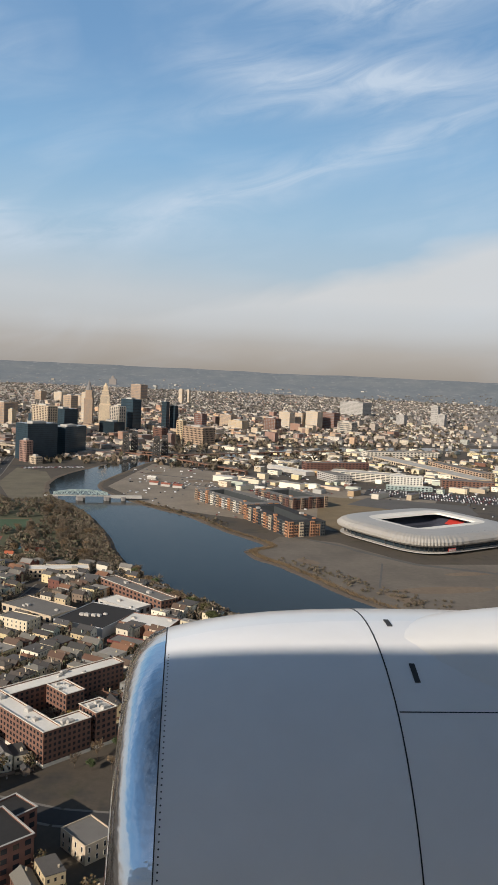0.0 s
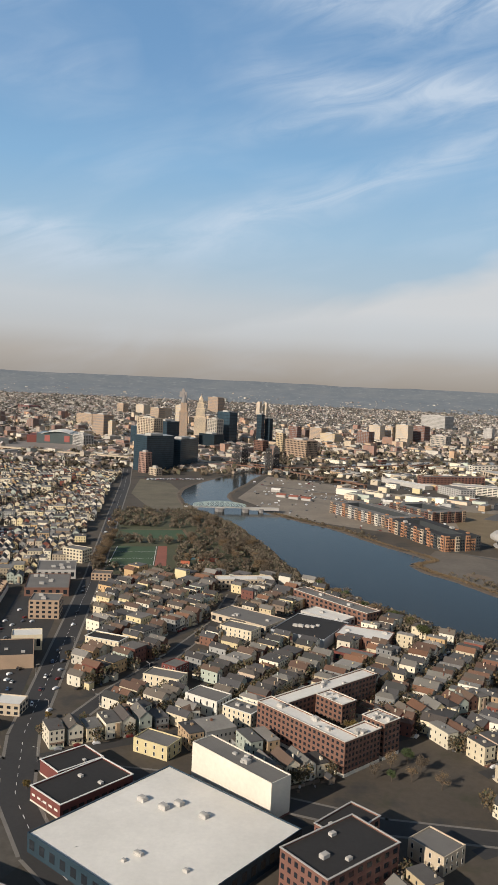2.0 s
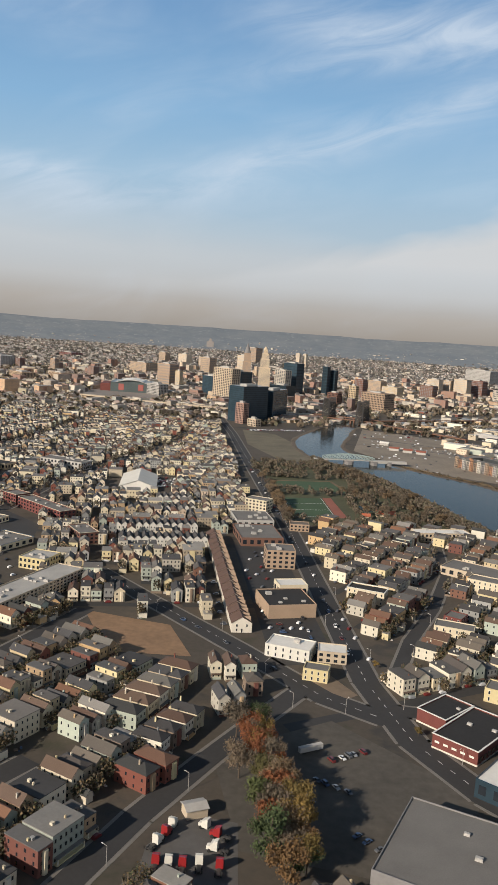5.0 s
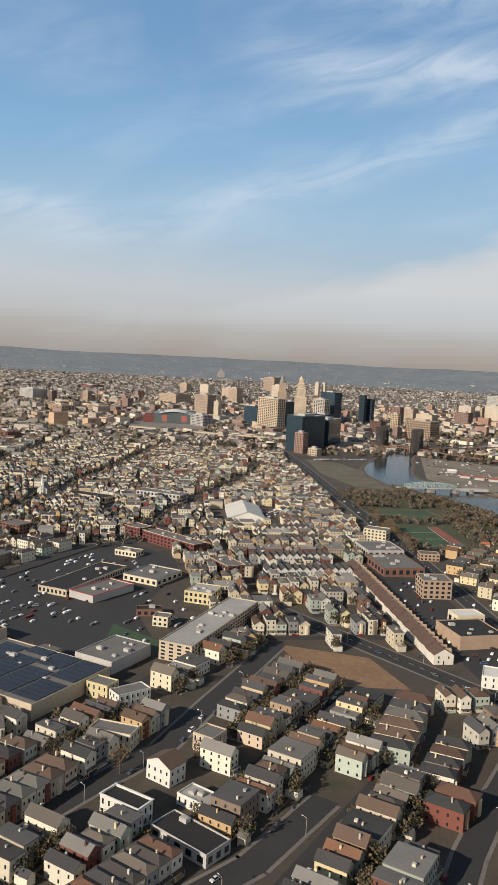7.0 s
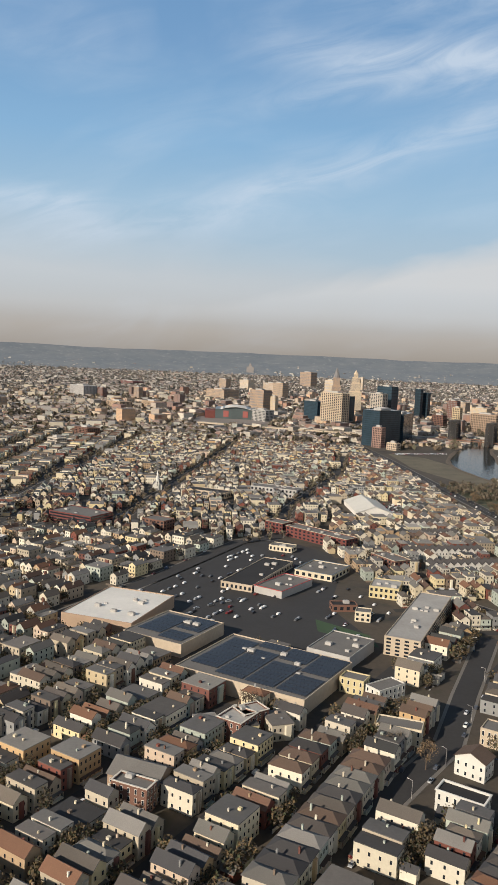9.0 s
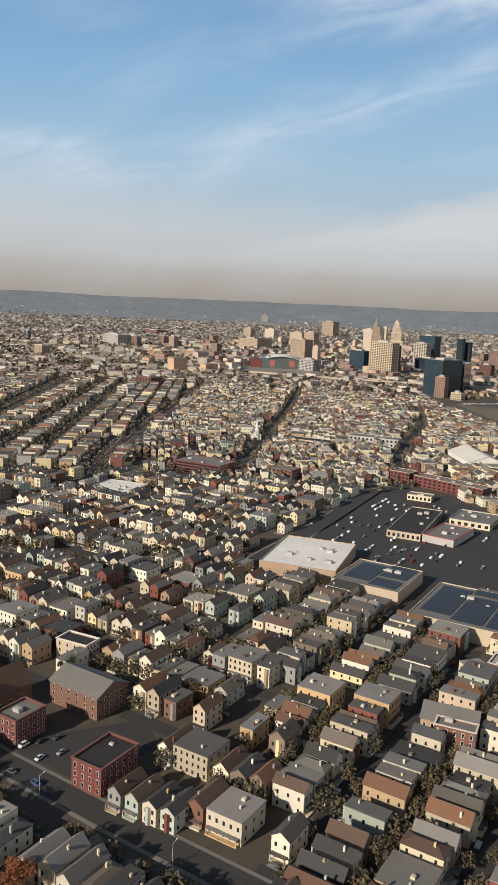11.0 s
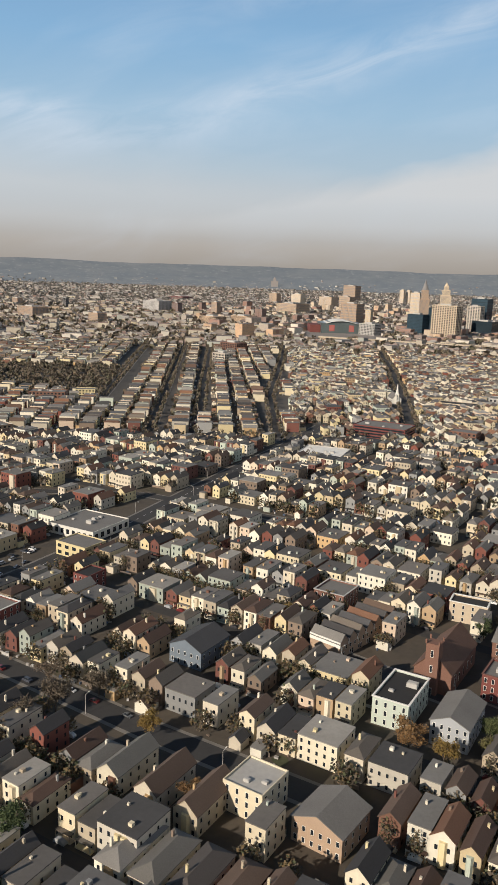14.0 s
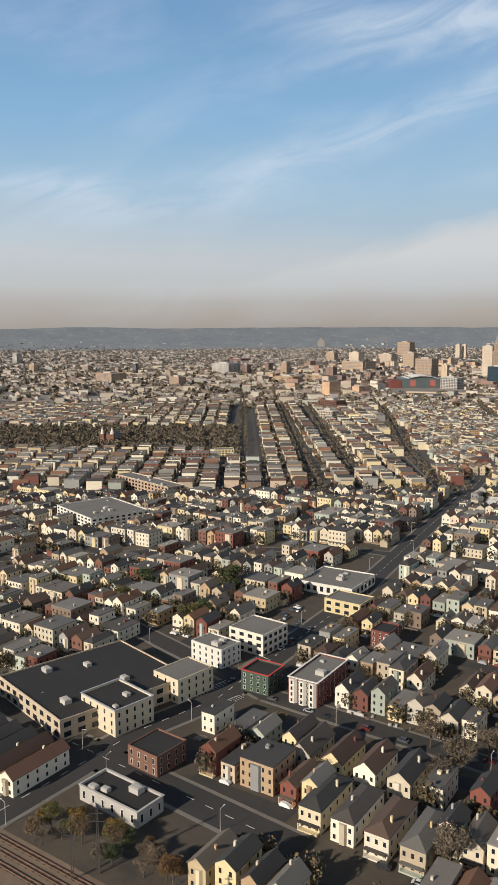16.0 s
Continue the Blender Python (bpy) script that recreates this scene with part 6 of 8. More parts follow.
# the football stadium beside the river
def stadium():
    t = thing("football_stadium", "pale fluted football stadium with an open roof", "stadium", 182, 587, 0, 31)
    reserve([(107, 545), (150, 495), (240, 545), (262, 630), (215, 682), (120, 630)], 2)

    def ring(a, b, z, n=180, e=4.2):
        out = []
        for k in range(n):
            q = 6.283185 * (k + .5) / n
            c, s = math.cos(q), math.sin(q)
            out.append((a * math.copysign(abs(c) ** (2 / e), c), b * math.copysign(abs(s) ** (2 / e), s), z))
        return out

    def skin(rings, flute=0.0):
        g = Geo()
        n = len(rings[0])
        pts = []
        for j, r in enumerate(rings):
            for k, (x, y, z) in enumerate(r):
                f = 1 + (flute if k % 2 else 0) * (1 if 0 < j < len(rings) - 1 else 0)
                pts.append((x * f, y * f, z))
        g.add(pts, [(j * n + k, j * n + (k + 1) % n, (j + 1) * n + (k + 1) % n, (j + 1) * n + k) for j in range(len(rings) - 1) for k in range(n)])
        return g

    part("shell", skin([ring(52, 45.5, 5.6), ring(55.5, 49, 5.8), ring(58, 51.4, 7.4), ring(58.2, 51.6, 9.4), ring(56.2, 49.6, 11.6), ring(53.2, 46.6, 12.9), ring(51.2, 44.6, 13.3)], .011), stadium_shell, t, "pale fluted metal skin")
    part("roof", skin([ring(51.2, 44.6, 13.31), ring(46, 38, 14.0), ring(40, 29.5, 14.3, e=5)]), stadium_shell, t, "grey-beige metal roof")
    part("roof_edge", skin([ring(40, 29.5, 14.32, e=5), ring(36, 24, 14.1, e=8), ring(33, 20.5, 13.7, e=14), ring(32.6, 20, 12.5, e=14)]), membrane, t, "white translucent inner roof edge")
    part("glass_base", skin([ring(52, 45.5, -.2), ring(52, 45.5, 5.7)]), curtain, t)
    part("concourse", skin([ring(56.5, 50, 1.6), ring(56.5, 50, 2.0), ring(51.5, 45, 2.05)]), concrete, t)
    part("seating_bowl", skin([ring(46, 36, 12.2, e=6), ring(33, 20, 5.0, e=8), ring(31.5, 19, 1.6, e=8), ring(31, 18, .4, e=8)]), seats_dark, t)
    g = Geo()
    g.box(-30, -18, .05, 30, 18, .4)
    part("pitch", g, turf, t)
    g = Geo()
    g.add([(34, -2, 6.2), (34, 12, 6.2), (41, 12, 9.8), (41, -2, 9.8)], [(0, 1, 2, 3)])
    part("seat_block", g, red_sign, t, "red seats")
    col = Geo()
    col.bar((0, 0, 0), (0, -2.2, 6.2), .24)
    me = col.mesh("strut", steel)
    pts = ring(53, 46.5, 0, 60)
    for k, (x, y, z) in enumerate(pts):
        part("strut", me, None, t, at=pose(x, y, 0, 0, 0, math.degrees(math.atan2(y / 46, x / 60)) + 90))
    g = Geo()
    g.box(-34, -51.2, 3.4, -26, -50.8, 5.3)
    sign = part("sign", g, red_sign, t, "red sign board with unreadable pale lines")
    g = Geo()
    for z in (3.7, 4.2, 4.7):
        g.box(-33.4, -51.3, z, -26.6, -51.2, z + .2)
    part("text_bar", g, white_trim, sign)


stadium()

# mid-rise blocks of the centre
G = Geo()
rnd = random.Random(77)
n = 0
while n < 250:
    x, y = rnd.uniform(-640, 420), rnd.uniform(1130, 2150)
    if (x > -110 and y < 1240 + .42 * max(x, 0)) or not free(x, y):
        continue
    w, d, h = rnd.uniform(9, 26), rnd.uniform(8, 16), rnd.uniform(6, 12) if rnd.random() < .8 else rnd.uniform(12, 20)
    far_house(G, x, y, -44 + rnd.choice((0, 90)) + rnd.uniform(-3, 3), w, d, h, "flat", 2, rnd)
    n += 1
mid_walls = paint("mid_walls", [(0.46, 0.34, 0.23), (0.33, 0.19, 0.13), (0.52, 0.42, 0.305), (0.27, 0.155, 0.115), (0.36, 0.31, 0.26), (0.50, 0.33, 0.205), (0.20, 0.13, 0.105), (0.42, 0.35, 0.28)],
                  "island", 0.85, grain=(.8, .06), stain=(.04, .1), spread=.25)
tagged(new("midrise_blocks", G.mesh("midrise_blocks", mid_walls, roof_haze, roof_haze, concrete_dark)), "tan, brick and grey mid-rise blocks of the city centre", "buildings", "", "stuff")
# ---- trees and cars ----
def tree_mesh(seed, h, r, leaves, size, limbs=7):
    """Trunk with limbs, and a crown of many small leaf sprays in uneven lobes."""
    rnd = random.Random(seed)
    trunk, crown = Geo(), Geo()
    trunk.cone(0, 0, -.2, h * .45, .05 * h * .5, .03 * h * .5, 6)
    lobes = []
    for k in range(limbs):
        a = 6.283 * (k + rnd.random() * .6) / limbs
        d = r * rnd.uniform(.35, .8)
        z = h * rnd.uniform(.5, .86)
        p = (d * math.cos(a), d * math.sin(a), z)
        trunk.bar((0, 0, h * rnd.uniform(.25, .42)), p, .012 * h)
        for j in range(3):
            trunk.bar(p, (p[0] * 1.3 + rnd.uniform(-.3, .3) * r, p[1] * 1.3 + rnd.uniform(-.3, .3) * r, z + rnd.uniform(0, .2) * h), .006 * h)
        lobes.append((p, r * rnd.uniform(.35, .6)))
    lobes.append(((0, 0, h * .8), r * .5))
    for k in range(leaves):
        (x, y, z), q = rnd.choice(lobes)
        deep = k % 5 < 2                        # broad sprays inside, fine ones outside
        v = Vector((rnd.gauss(0, 1), rnd.gauss(0, 1), rnd.gauss(0, 1))).normalized() * q * (rnd.uniform(.1, .75) if deep else rnd.uniform(.7, 1.12))
        c = Vector((x, y, z)) + Vector((v.x, v.y, v.z * .8))
        k2 = size * (2.2 if deep else 1.0)
        u = Vector((rnd.gauss(0, 1), rnd.gauss(0, 1), rnd.gauss(0, 1))).normalized() * k2 * rnd.uniform(.6, 1.2)
        w = u.cross(Vector((rnd.gauss(0, 1), rnd.gauss(0, 1), rnd.gauss(0, 1)))).normalized() * k2 * rnd.uniform(.5, .95)
        crown.add([tuple(c - u), tuple(c - w * .8), tuple(c + u), tuple(c + w)], [(0, 1, 2, 3)])
    return trunk, crown


SPECIES = {}
for kind, leaf, n, size in (("bare", leaf_brown, 1100, .085), ("brown", leaf_brown, 2200, .13), ("green", leaf_green, 2600, .13), ("gold", leaf_gold, 2600, .13), ("rust", leaf_rust, 2600, .13)):
    SPECIES[kind] = []
    for k in range(3):
        tr, cr = tree_mesh(k * 17 + len(kind), 6.0, 2.6, n, size)
        SPECIES[kind].append((tr.mesh("trunk", bark), cr.mesh("crown", leaf)))
TREE_WORDS = {"bare": "nearly bare brown autumn tree", "brown": "brown-leaved autumn tree with a rounded crown", "green": "dark green leafy tree with gaps",
              "gold": "gold-brown autumn tree with gaps", "rust": "rust-orange autumn tree between the houses"}


def tree(x, y, kind, scale, rnd):
    tr, cr = rnd.choice(SPECIES[kind])
    t = thing("tree", TREE_WORDS[kind], "tree", x, y, 0, rnd.uniform(0, 360), "street and yard trees")
    t.matrix_basis = pose(x, y, 0, 0, 0, rnd.uniform(0, 360)) @ Matrix.Diagonal((scale, scale, scale * rnd.uniform(.85, 1.15), 1))
    part("trunk", tr, None, t)
    part("crown", cr, None, t)


rnd = random.Random(21)
for k in range(40):       # the belt of big trees beside the corner lot
    f = (k + rnd.random()) / 40
    tree(-167.5 - 8.5 * f + rnd.gauss(0, 2.4), 150 + 62 * f + rnd.gauss(0, 1.5), rnd.choice(("rust", "rust", "gold", "gold", "green", "brown")), rnd.uniform(1.1, 1.75), rnd)
for k in range(80):       # park edges
    f = rnd.random()
    x, y = ((-168 + 14 * (1 - f) + rnd.gauss(0, 2.5), 465 + 165 * f) if k % 3 == 0 else
            (rnd.uniform(-118, -55), rnd.uniform(466, 560)) if k % 3 == 1 else (-60 - 50 * f + rnd.gauss(0, 8), 480 + 190 * f))
    if not inside((x, y), RIVER) and not (-156 < x < -116 and 480 < y < 550):
        tree(x, y, rnd.choice(("bare", "brown", "brown", "bare")), rnd.uniform(.9, 1.5), rnd)
for k in range(34):       # the near river bank
    f = k / 45
    tree(22 - 66 * f + rnd.gauss(-4, 2.5), 372 + 122 * f + rnd.gauss(-3, 3), rnd.choice(("brown", "bare", "green", "brown")), rnd.uniform(.8, 1.3), rnd)
for k in range(24):       # by the railway
    f = rnd.random()
    tree(-637 + 27 * f, 135.5 - 11 * f + rnd.uniform(-3.2, 3.2), rnd.choice(("green", "gold", "brown", "brown", "bare")), rnd.uniform(.5, .85), rnd)
for x, y, kind, s in ((-482, 147, "gold", 1.35), (-476, 141, "gold", 1.1), (-502, 208, "gold", 1.1), (-464, 152, "green", .9), (-466, 146, "green", .8), (-564, 127, "brown", 1.3),
                      (-548, 165, "brown", 1.1), (-561, 152, "bare", 1.1), (-622, 238, "green", 1.5), (-617, 243, "green", 1.3), (-645, 255, "green", 1.2),
                      (-452, 200, "green", 1.0), (-330, 222, "bare", 1.3), (-318, 220, "gold", 1.0), (-345, 232, "gold", .9), (-292, 205, "bare", 1.3), (-284, 198, "bare", 1.2),
                      (-524, 128, "gold", 1.0), (-535, 150, "gold", 1.0), (-128, 216, "gold", .5), (-133, 262, "gold", .5), (-118, 208, "gold", .45), (-466, 130, "gold", .9), (-441, 119.5, "rust", 1.25), (-452, 121, "green", 1.1), (-458, 128, "green", 1.0), (-456, 124, "green", .9),
                      (-556, 158, "brown", 1.3), (-554, 116, "green", 1.2), (-560, 168, "bare", 1.2), (-611, 271, "green", 1.7), (-641, 276, "green", 1.4)):
    tree(x, y, kind, s, rnd)


for x, y, kind, sc in ((-37, 252, "bare", 1.2), (-33, 256, "gold", 1.0), (-41, 257, "bare", 1.1), (-27, 272, "bare", 1.3), (-22, 267, "brown", 1.1), (-29, 231, "bare", .8), (-23, 237, "bare", .9),
                        (-17, 242, "green", .8), (-14, 236, "brown", .9), (-24, 230, "green", .6), (-10, 226, "bare", 1.0), (-18, 230, "bare", .8)):
    tree(x, y, kind, sc, rnd)


def car_parts():
    """A saloon and a van at the clip's scale: body, cabin glass, four wheels."""
    out = []
    for L, W, H, cab in ((2.5, 1.0, .5, (-.55, .75)), (2.6, 1.05, .75, (-.95, .95))):
        b = Geo()
        n = 8
        prof = [(-L / 2, .18), (-L / 2 + .05, H * .9), (-L * .3, H), (L * .28, H), (L / 2 - .08, H * .78), (L / 2, .2)]
        b.add([(x, -W / 2, z) for x, z in prof] + [(x, W / 2, z) for x, z in prof],
              [tuple(range(5, -1, -1)), tuple(range(6, 12))] + [(k, (k + 1) % 6, 6 + (k + 1) % 6, 6 + k) for k in range(6)])
        c = Geo()
        x0, x1 = cab
        hw = W / 2 - .05
        c.add([(x0, -hw, H), (x1, -hw, H), (x1, hw, H), (x0, hw, H), (x0 + .2, -hw + .12, H + .33), (x1 - .35, -hw + .12, H + .33), (x1 - .35, hw - .12, H + .33), (x0 + .2, hw - .12, H + .33)],
              [(0, 1, 5, 4), (1, 2, 6, 5), (2, 3, 7, 6), (3, 0, 4, 7)])
        b.box(x0 + .2, -hw + .12, H + .33, x1 - .35, hw - .12, H + .37)
        w = Geo()
        k = 10
        c8 = [(math.cos(6.2832 * j / k) * .2, math.sin(6.2832 * j / k) * .2) for j in range(k)]
        w.add([(x, -.08, z + .2) for x, z in c8] + [(x, .08, z + .2) for x, z in c8],
              [tuple(range(k)), tuple(range(2 * k - 1, k - 1, -1))] + [(j, k + j, k + (j + 1) % k, (j + 1) % k) for j in range(k)])
        out.append((b.mesh("body", car_paint), c.mesh("cabin_glass", glass_dark), w.mesh("wheel", tyre), L, W))
    return out


CARS = car_parts()


def car(x, y, deg, rnd):
    b, c, w, L, W = CARS[0 if rnd.random() < .7 else 1]
    t = thing("car", "parked car beside other cars on asphalt" if L < 2.55 else "parked van on asphalt", "car", x, y, .06, deg, "parked cars")
    part("body", b, None, t)
    part("cabin_glass", c, None, t)
    for sx in (-1, 1):
        for sy in (-1, 1):
            part("wheel", w, None, t, at=pose(sx * L * .31, sy * (W / 2 - .06), 0))


rnd = random.Random(33)
for (x0, y0), (x1, y1), n, deg in (((-455, 166), (-445, 172), 5, 60), ((-166, 186), (-160, 178), 6, 40), ((-152, 168), (-144, 160), 7, 40), ((-600, 232), (-586, 258), 8, 60), ((-160, 190), (-150, 184), 7, 120), ((-155, 199), (-143, 206), 8, 120), ((-152, 272), (-158, 330), 10, 95), ((-163, 285), (-170, 340), 9, 5),
                                   ((-186, 292), (-193, 350), 8, 5), ((-338, 352), (-320, 400), 9, 25), ((-300, 300), (-276, 330), 7, 60), ((-356, 318), (-330, 340), 7, 30),
                                   ((-388, 345), (-350, 430), 8, 62), ((-452, 160), (-440, 168), 4, 60), ((-270, 215), (-263, 240), 5, 62), ((-284, 192), (-279, 203), 3, 62),
                                   ((-262, 152), (-254, 162), 4, 50), ((-596, 191), (-562, 168), 9, -33), ((-576, 128), (-562, 118), 6, -31), ((-555, 167), (-530, 150), 7, -33),
                                   ((-470, 166), (-440, 148), 7, -33), ((-596, 222), (-585, 250), 8, 60), ((-600, 240), (-585, 262), 8, -30), ((-141, 270), (-146, 340), 8, 95),
                                   ((-310, 152), (-298, 172), 4, 55), ((-205, 300), (-160, 245), 8, -50), ((-606, 200), (-580, 246), 8, 65), ((-622, 150), (-616, 142), 3, 20)):
    n = max(2, round(n * .58))
    for k in range(n):
        f = (k + .5 * rnd.random()) / n
        car(x0 + (x1 - x0) * f + rnd.uniform(-.3, .3), y0 + (y1 - y0) * f, deg + rnd.choice((0, 180)) + rnd.uniform(-4, 4), rnd)
# the truck yard beside the side street
truck_red = paint("truck_red", [(0.28, 0.02, 0.022)], "", 0.35, grain=(2, .03), stain=(.2, .05), coat=.4)
b = Geo()
b.box(-.2, -.62, .45, .95, .62, 1.75)
b.add([(.95, -.5, .4), (1.75, -.42, .4), (1.75, .42, .4), (.95, .5, .4), (.95, -.5, 1.15), (1.75, -.4, .95), (1.75, .4, .95), (.95, .5, 1.15)],
      [(0, 1, 5, 4), (1, 2, 6, 5), (2, 3, 7, 6), (3, 0, 4, 7), (4, 5, 6, 7), (3, 2, 1, 0)])
b.add([(-.2, -.6, 1.75), (.6, -.6, 1.75), (.6, .6, 1.75), (-.2, .6, 1.75), (-.2, -.55, 2.15), (.15, -.55, 2.1), (.15, .55, 2.1), (-.2, .55, 2.15)],
      [(0, 1, 5, 4), (1, 2, 6, 5), (2, 3, 7, 6), (3, 0, 4, 7), (4, 5, 6, 7)])
CAB_RED, CAB_WHITE = b.mesh("cab", truck_red), b.mesh("cab", white_wall)
b = Geo()
b.add([(.96, -.5, 1.2), (.96, .5, 1.2), (.96, .5, 1.65), (.96, -.5, 1.65)], [(0, 1, 2, 3)])
WINDSCREEN = b.mesh("windscreen", glass_dark)
b = Geo()
b.box(-2.0, -.28, .38, 1.2, .28, .55)
CHASSIS = b.mesh("chassis", steel)


def truck(x, y, deg, red):
    t = thing("truck", "parked red lorry tractor unit in a truck yard" if red else "parked white lorry tractor unit in a truck yard", "truck", x, y, .09, deg, "parked trucks")
    t.matrix_basis = t.matrix_basis @ Matrix.Diagonal((1.3, 1.3, 1.3, 1))
    part("cab", CAB_RED if red else CAB_WHITE, None, t)
    part("windscreen", WINDSCREEN, None, t)
    part("chassis", CHASSIS, None, t)
    for px in (1.2, -1.0, -1.65):
        for py in (-.5, .5):
            part("wheel", CARS[0][2], None, t, at=pose(px, py, 0) @ Matrix.Diagonal((1.45, 1.6, 1.45, 1)))


for x, y, deg, red in ((-185.1, 166.7, 150, 0), (-193.2, 166.2, 70, 0), (-196, 160, 60, 0), (-182.4, 164, 160, 1), (-182, 153.2, 85, 1), (-189.7, 153, 88, 1), (-195.3, 153.4, 86, 1),
                       (-186.3, 154, 92, 0), (-182.8, 159.2, 165, 0), (-194.4, 163.2, 62, 1), (-192.6, 153.2, 90, 0)):
    truck(x, y, deg, red)
hall("yard_shed", "small tan shed at the edge of a truck yard", (-190, 169.6), (-185.4, 171.6), 4, 2.2, 2.8, stone_tan, pale_roof, "x", 2, 0, "shed")
# white garden trailer on the earth lot
t = thing("box_trailer", "long grey box trailer on bare earth", "trailer", -159.5, 203.8, 0, 28)
g = Geo()
g.box(-3.6, -.65, .5, 3.6, .65, 1.9)
part("box", g, concrete, t)
for px in (-2.6, -1.9, 2.4):
    for py in (-.5, .5):
        part("wheel", CARS[0][2], None, t, at=pose(px, py, 0) @ Matrix.Diagonal((1.4, 1.4, 1.4, 1)))
# the farther car parks
G = Geo()
for corner, u, v, nu, nv, share in (((-392, 318), (1.15, 2.1), (7.5, -4.2), 52, 7, .22), ((-388, 318), (1.15, 2.1), (7.5, -4.2), 52, 7, .10), ((-330, 318), (1.15, 2.1), (8, -4.4), 30, 6, .2),
                                    ((-182, 395), (.8, -6), (4, .4), 20, 4, .3), ((-156, 440), (1.2, -9.5), (8, .8), 20, 2, .5), ((-176, 640), (1, -9), (9, 1), 20, 1, .4), ((185, 815), (26, -6), (2.4, 4), 5, 10, .8),
                                    ((186, 792), (2.6, -.72), (1.3, 4.6), 48, 10, .62), ((-180, 905), (1.4, .6), (1.2, -3), 45, 3, .8), ((-248, 545), (2, 0), (0, 4), 15, 10, .55), ((60, 790), (3.5, 4), (5, -5), 14, 10, .5),
                                    ((-30, 820), (6, 2), (5, -4), 8, 6, .4)):
    for i in range(nu):
        for j in range(nv):
            if rnd.random() < share:
                x, y = corner[0] + u[0] * i + v[0] * j, corner[1] + u[1] * i + v[1] * j
                G.place(x, y, .06, rnd.choice((60, 62, 240)))
                G.add([(-1.2, -.5, .1), (1.2, -.5, .1), (1.2, .5, .1), (-1.2, .5, .1), (-1.2, -.5, .5), (1.2, -.5, .45), (1.2, .5, .45), (-1.2, .5, .5),
                       (-.7, -.42, .85), (.4, -.42, .85), (.4, .42, .85), (-.7, .42, .85)],
                      [(0, 1, 5, 4), (1, 2, 6, 5), (2, 3, 7, 6), (3, 0, 4, 7), (4, 5, 9, 8), (5, 6, 10, 9), (6, 7, 11, 10), (7, 4, 8, 11), (8, 9, 10, 11)])
tagged(new("car_rows", G.mesh("car_rows", car_far)), "rows of parked cars in the large car parks", "cars", "", "stuff")
# ---- the house blocks ----
def house_variant(name, label, kind, w, d, he, floors, porch, bay, chimney):
    """One house with all its parts; front to -y."""
    t = thing(name, label, "house", group="houses in the blocks")
    g = Geo()
    hr = he + w * .4
    if kind == "gable":
        g.gable(w, d, he, hr, z0=-.2)
        part("wall", g, siding, t)
        g = Geo()
        g.pitched(w, d, he, hr, .24, .15)
        part("roof", g, shingle, t)
    elif kind == "cross":
        g.gable(w, d, he, hr, z0=-.2)
        g.place(w * .12, d * .1, 0, 90)
        g.gable(d * .4, w * 1.15, he * .98, hr * .94, z0=-.2)
        part("wall", g, siding, t)
        g = Geo()
        g.pitched(w, d, he, hr, .24, .15)
        g.place(w * .12, d * .1, 0, 90)
        g.pitched(d * .4, w * 1.15, he * .98, hr * .94, .2, .15)
        part("roof", g, shingle, t)
    elif kind == "hip":
        g.box(-w / 2, -d / 2, -.2, w / 2, d / 2, he)
        part("wall", g, siding, t)
        g = Geo()
        g.hip(w, d, he + .004, he + w * .28, .28)
        part("roof", g, shingle, t)
    else:
        g.box(-w / 2, -d / 2, -.2, w / 2, d / 2, he)
        part("wall", g, siding, t)
        g = Geo()
        g.box(-w / 2 + .16, -d / 2 + .16, he + .003, w / 2 - .16, d / 2 - .16, he + .06)
        part("roof", g, flat_roof, t)
        g = Geo()
        for x0, y0, x1, y1 in ((-w / 2 - .14, -d / 2 - .18, w / 2 + .14, -d / 2 + .15), (-w / 2 - .05, d / 2 - .15, w / 2 + .05, d / 2 + .05),
                               (-w / 2 - .05, -d / 2 + .15, -w / 2 + .15, d / 2 - .15), (w / 2 - .15, -d / 2 + .15, w / 2 + .05, d / 2 - .15)):
            g.box(x0, y0, he - .1, x1, y1, he + .26)
        part("cornice", g, white_trim, t)
    step = (he - .3) / floors
    for f in range(floors):
        z = .55 + f * step
        for q in ((-w * .28, w * .28) if w < 4.3 else (-w * .33, 0, w * .33)):
            if not (porch and f == 0 and q > 0):
                part("window", WIN, None, t, at=pose(q, -d / 2, z))
        q = d * (.22 if f % 2 else -.2)
        part("window", WIN, None, t, at=pose(w / 2, q, z, 0, 0, 90))
        part("window", WIN, None, t, at=pose(-w / 2, q, z, 0, 0, -90))
        for q in (-w * .25, w * .25):
            part("window", WIN, None, t, at=pose(q, d / 2, z, 0, 0, 180))
    if kind in ("gable", "cross"):
        part("window", WIN, None, t, at=pose(0, -d / 2, he + .05) @ Matrix.Diagonal((.9, 1, .8, 1)))
    g = Geo()
    g.box(w * .28 - .32, -d / 2 - .06, 0, w * .28 + .32, -d / 2 + .02, 1.35)
    part("door", g, brick_dark, t)
    if porch:
        g = Geo()
        g.box(-w * .45, -d / 2 - 1.1, 1.55, w * .45, -d / 2 - .001, 1.72)
        g.box(-w * .45, -d / 2 - 1.1, -.1, w * .45, -d / 2 - .001, .3)
        for x in (-w * .42, 0, w * .42):
            g.box(x - .06, -d / 2 - 1.05, .3, x + .06, -d / 2 - .93, 1.55)
        part("porch", g, white_trim, t)
    if bay:
        g = Geo()
        g.prism([(-w * .42, -d / 2 + .01), (-w * .34, -d / 2 - .45), (-w * .08, -d / 2 - .45), (0, -d / 2 + .01)], .2, he * .92)
        part("bay", g, white_trim, t)
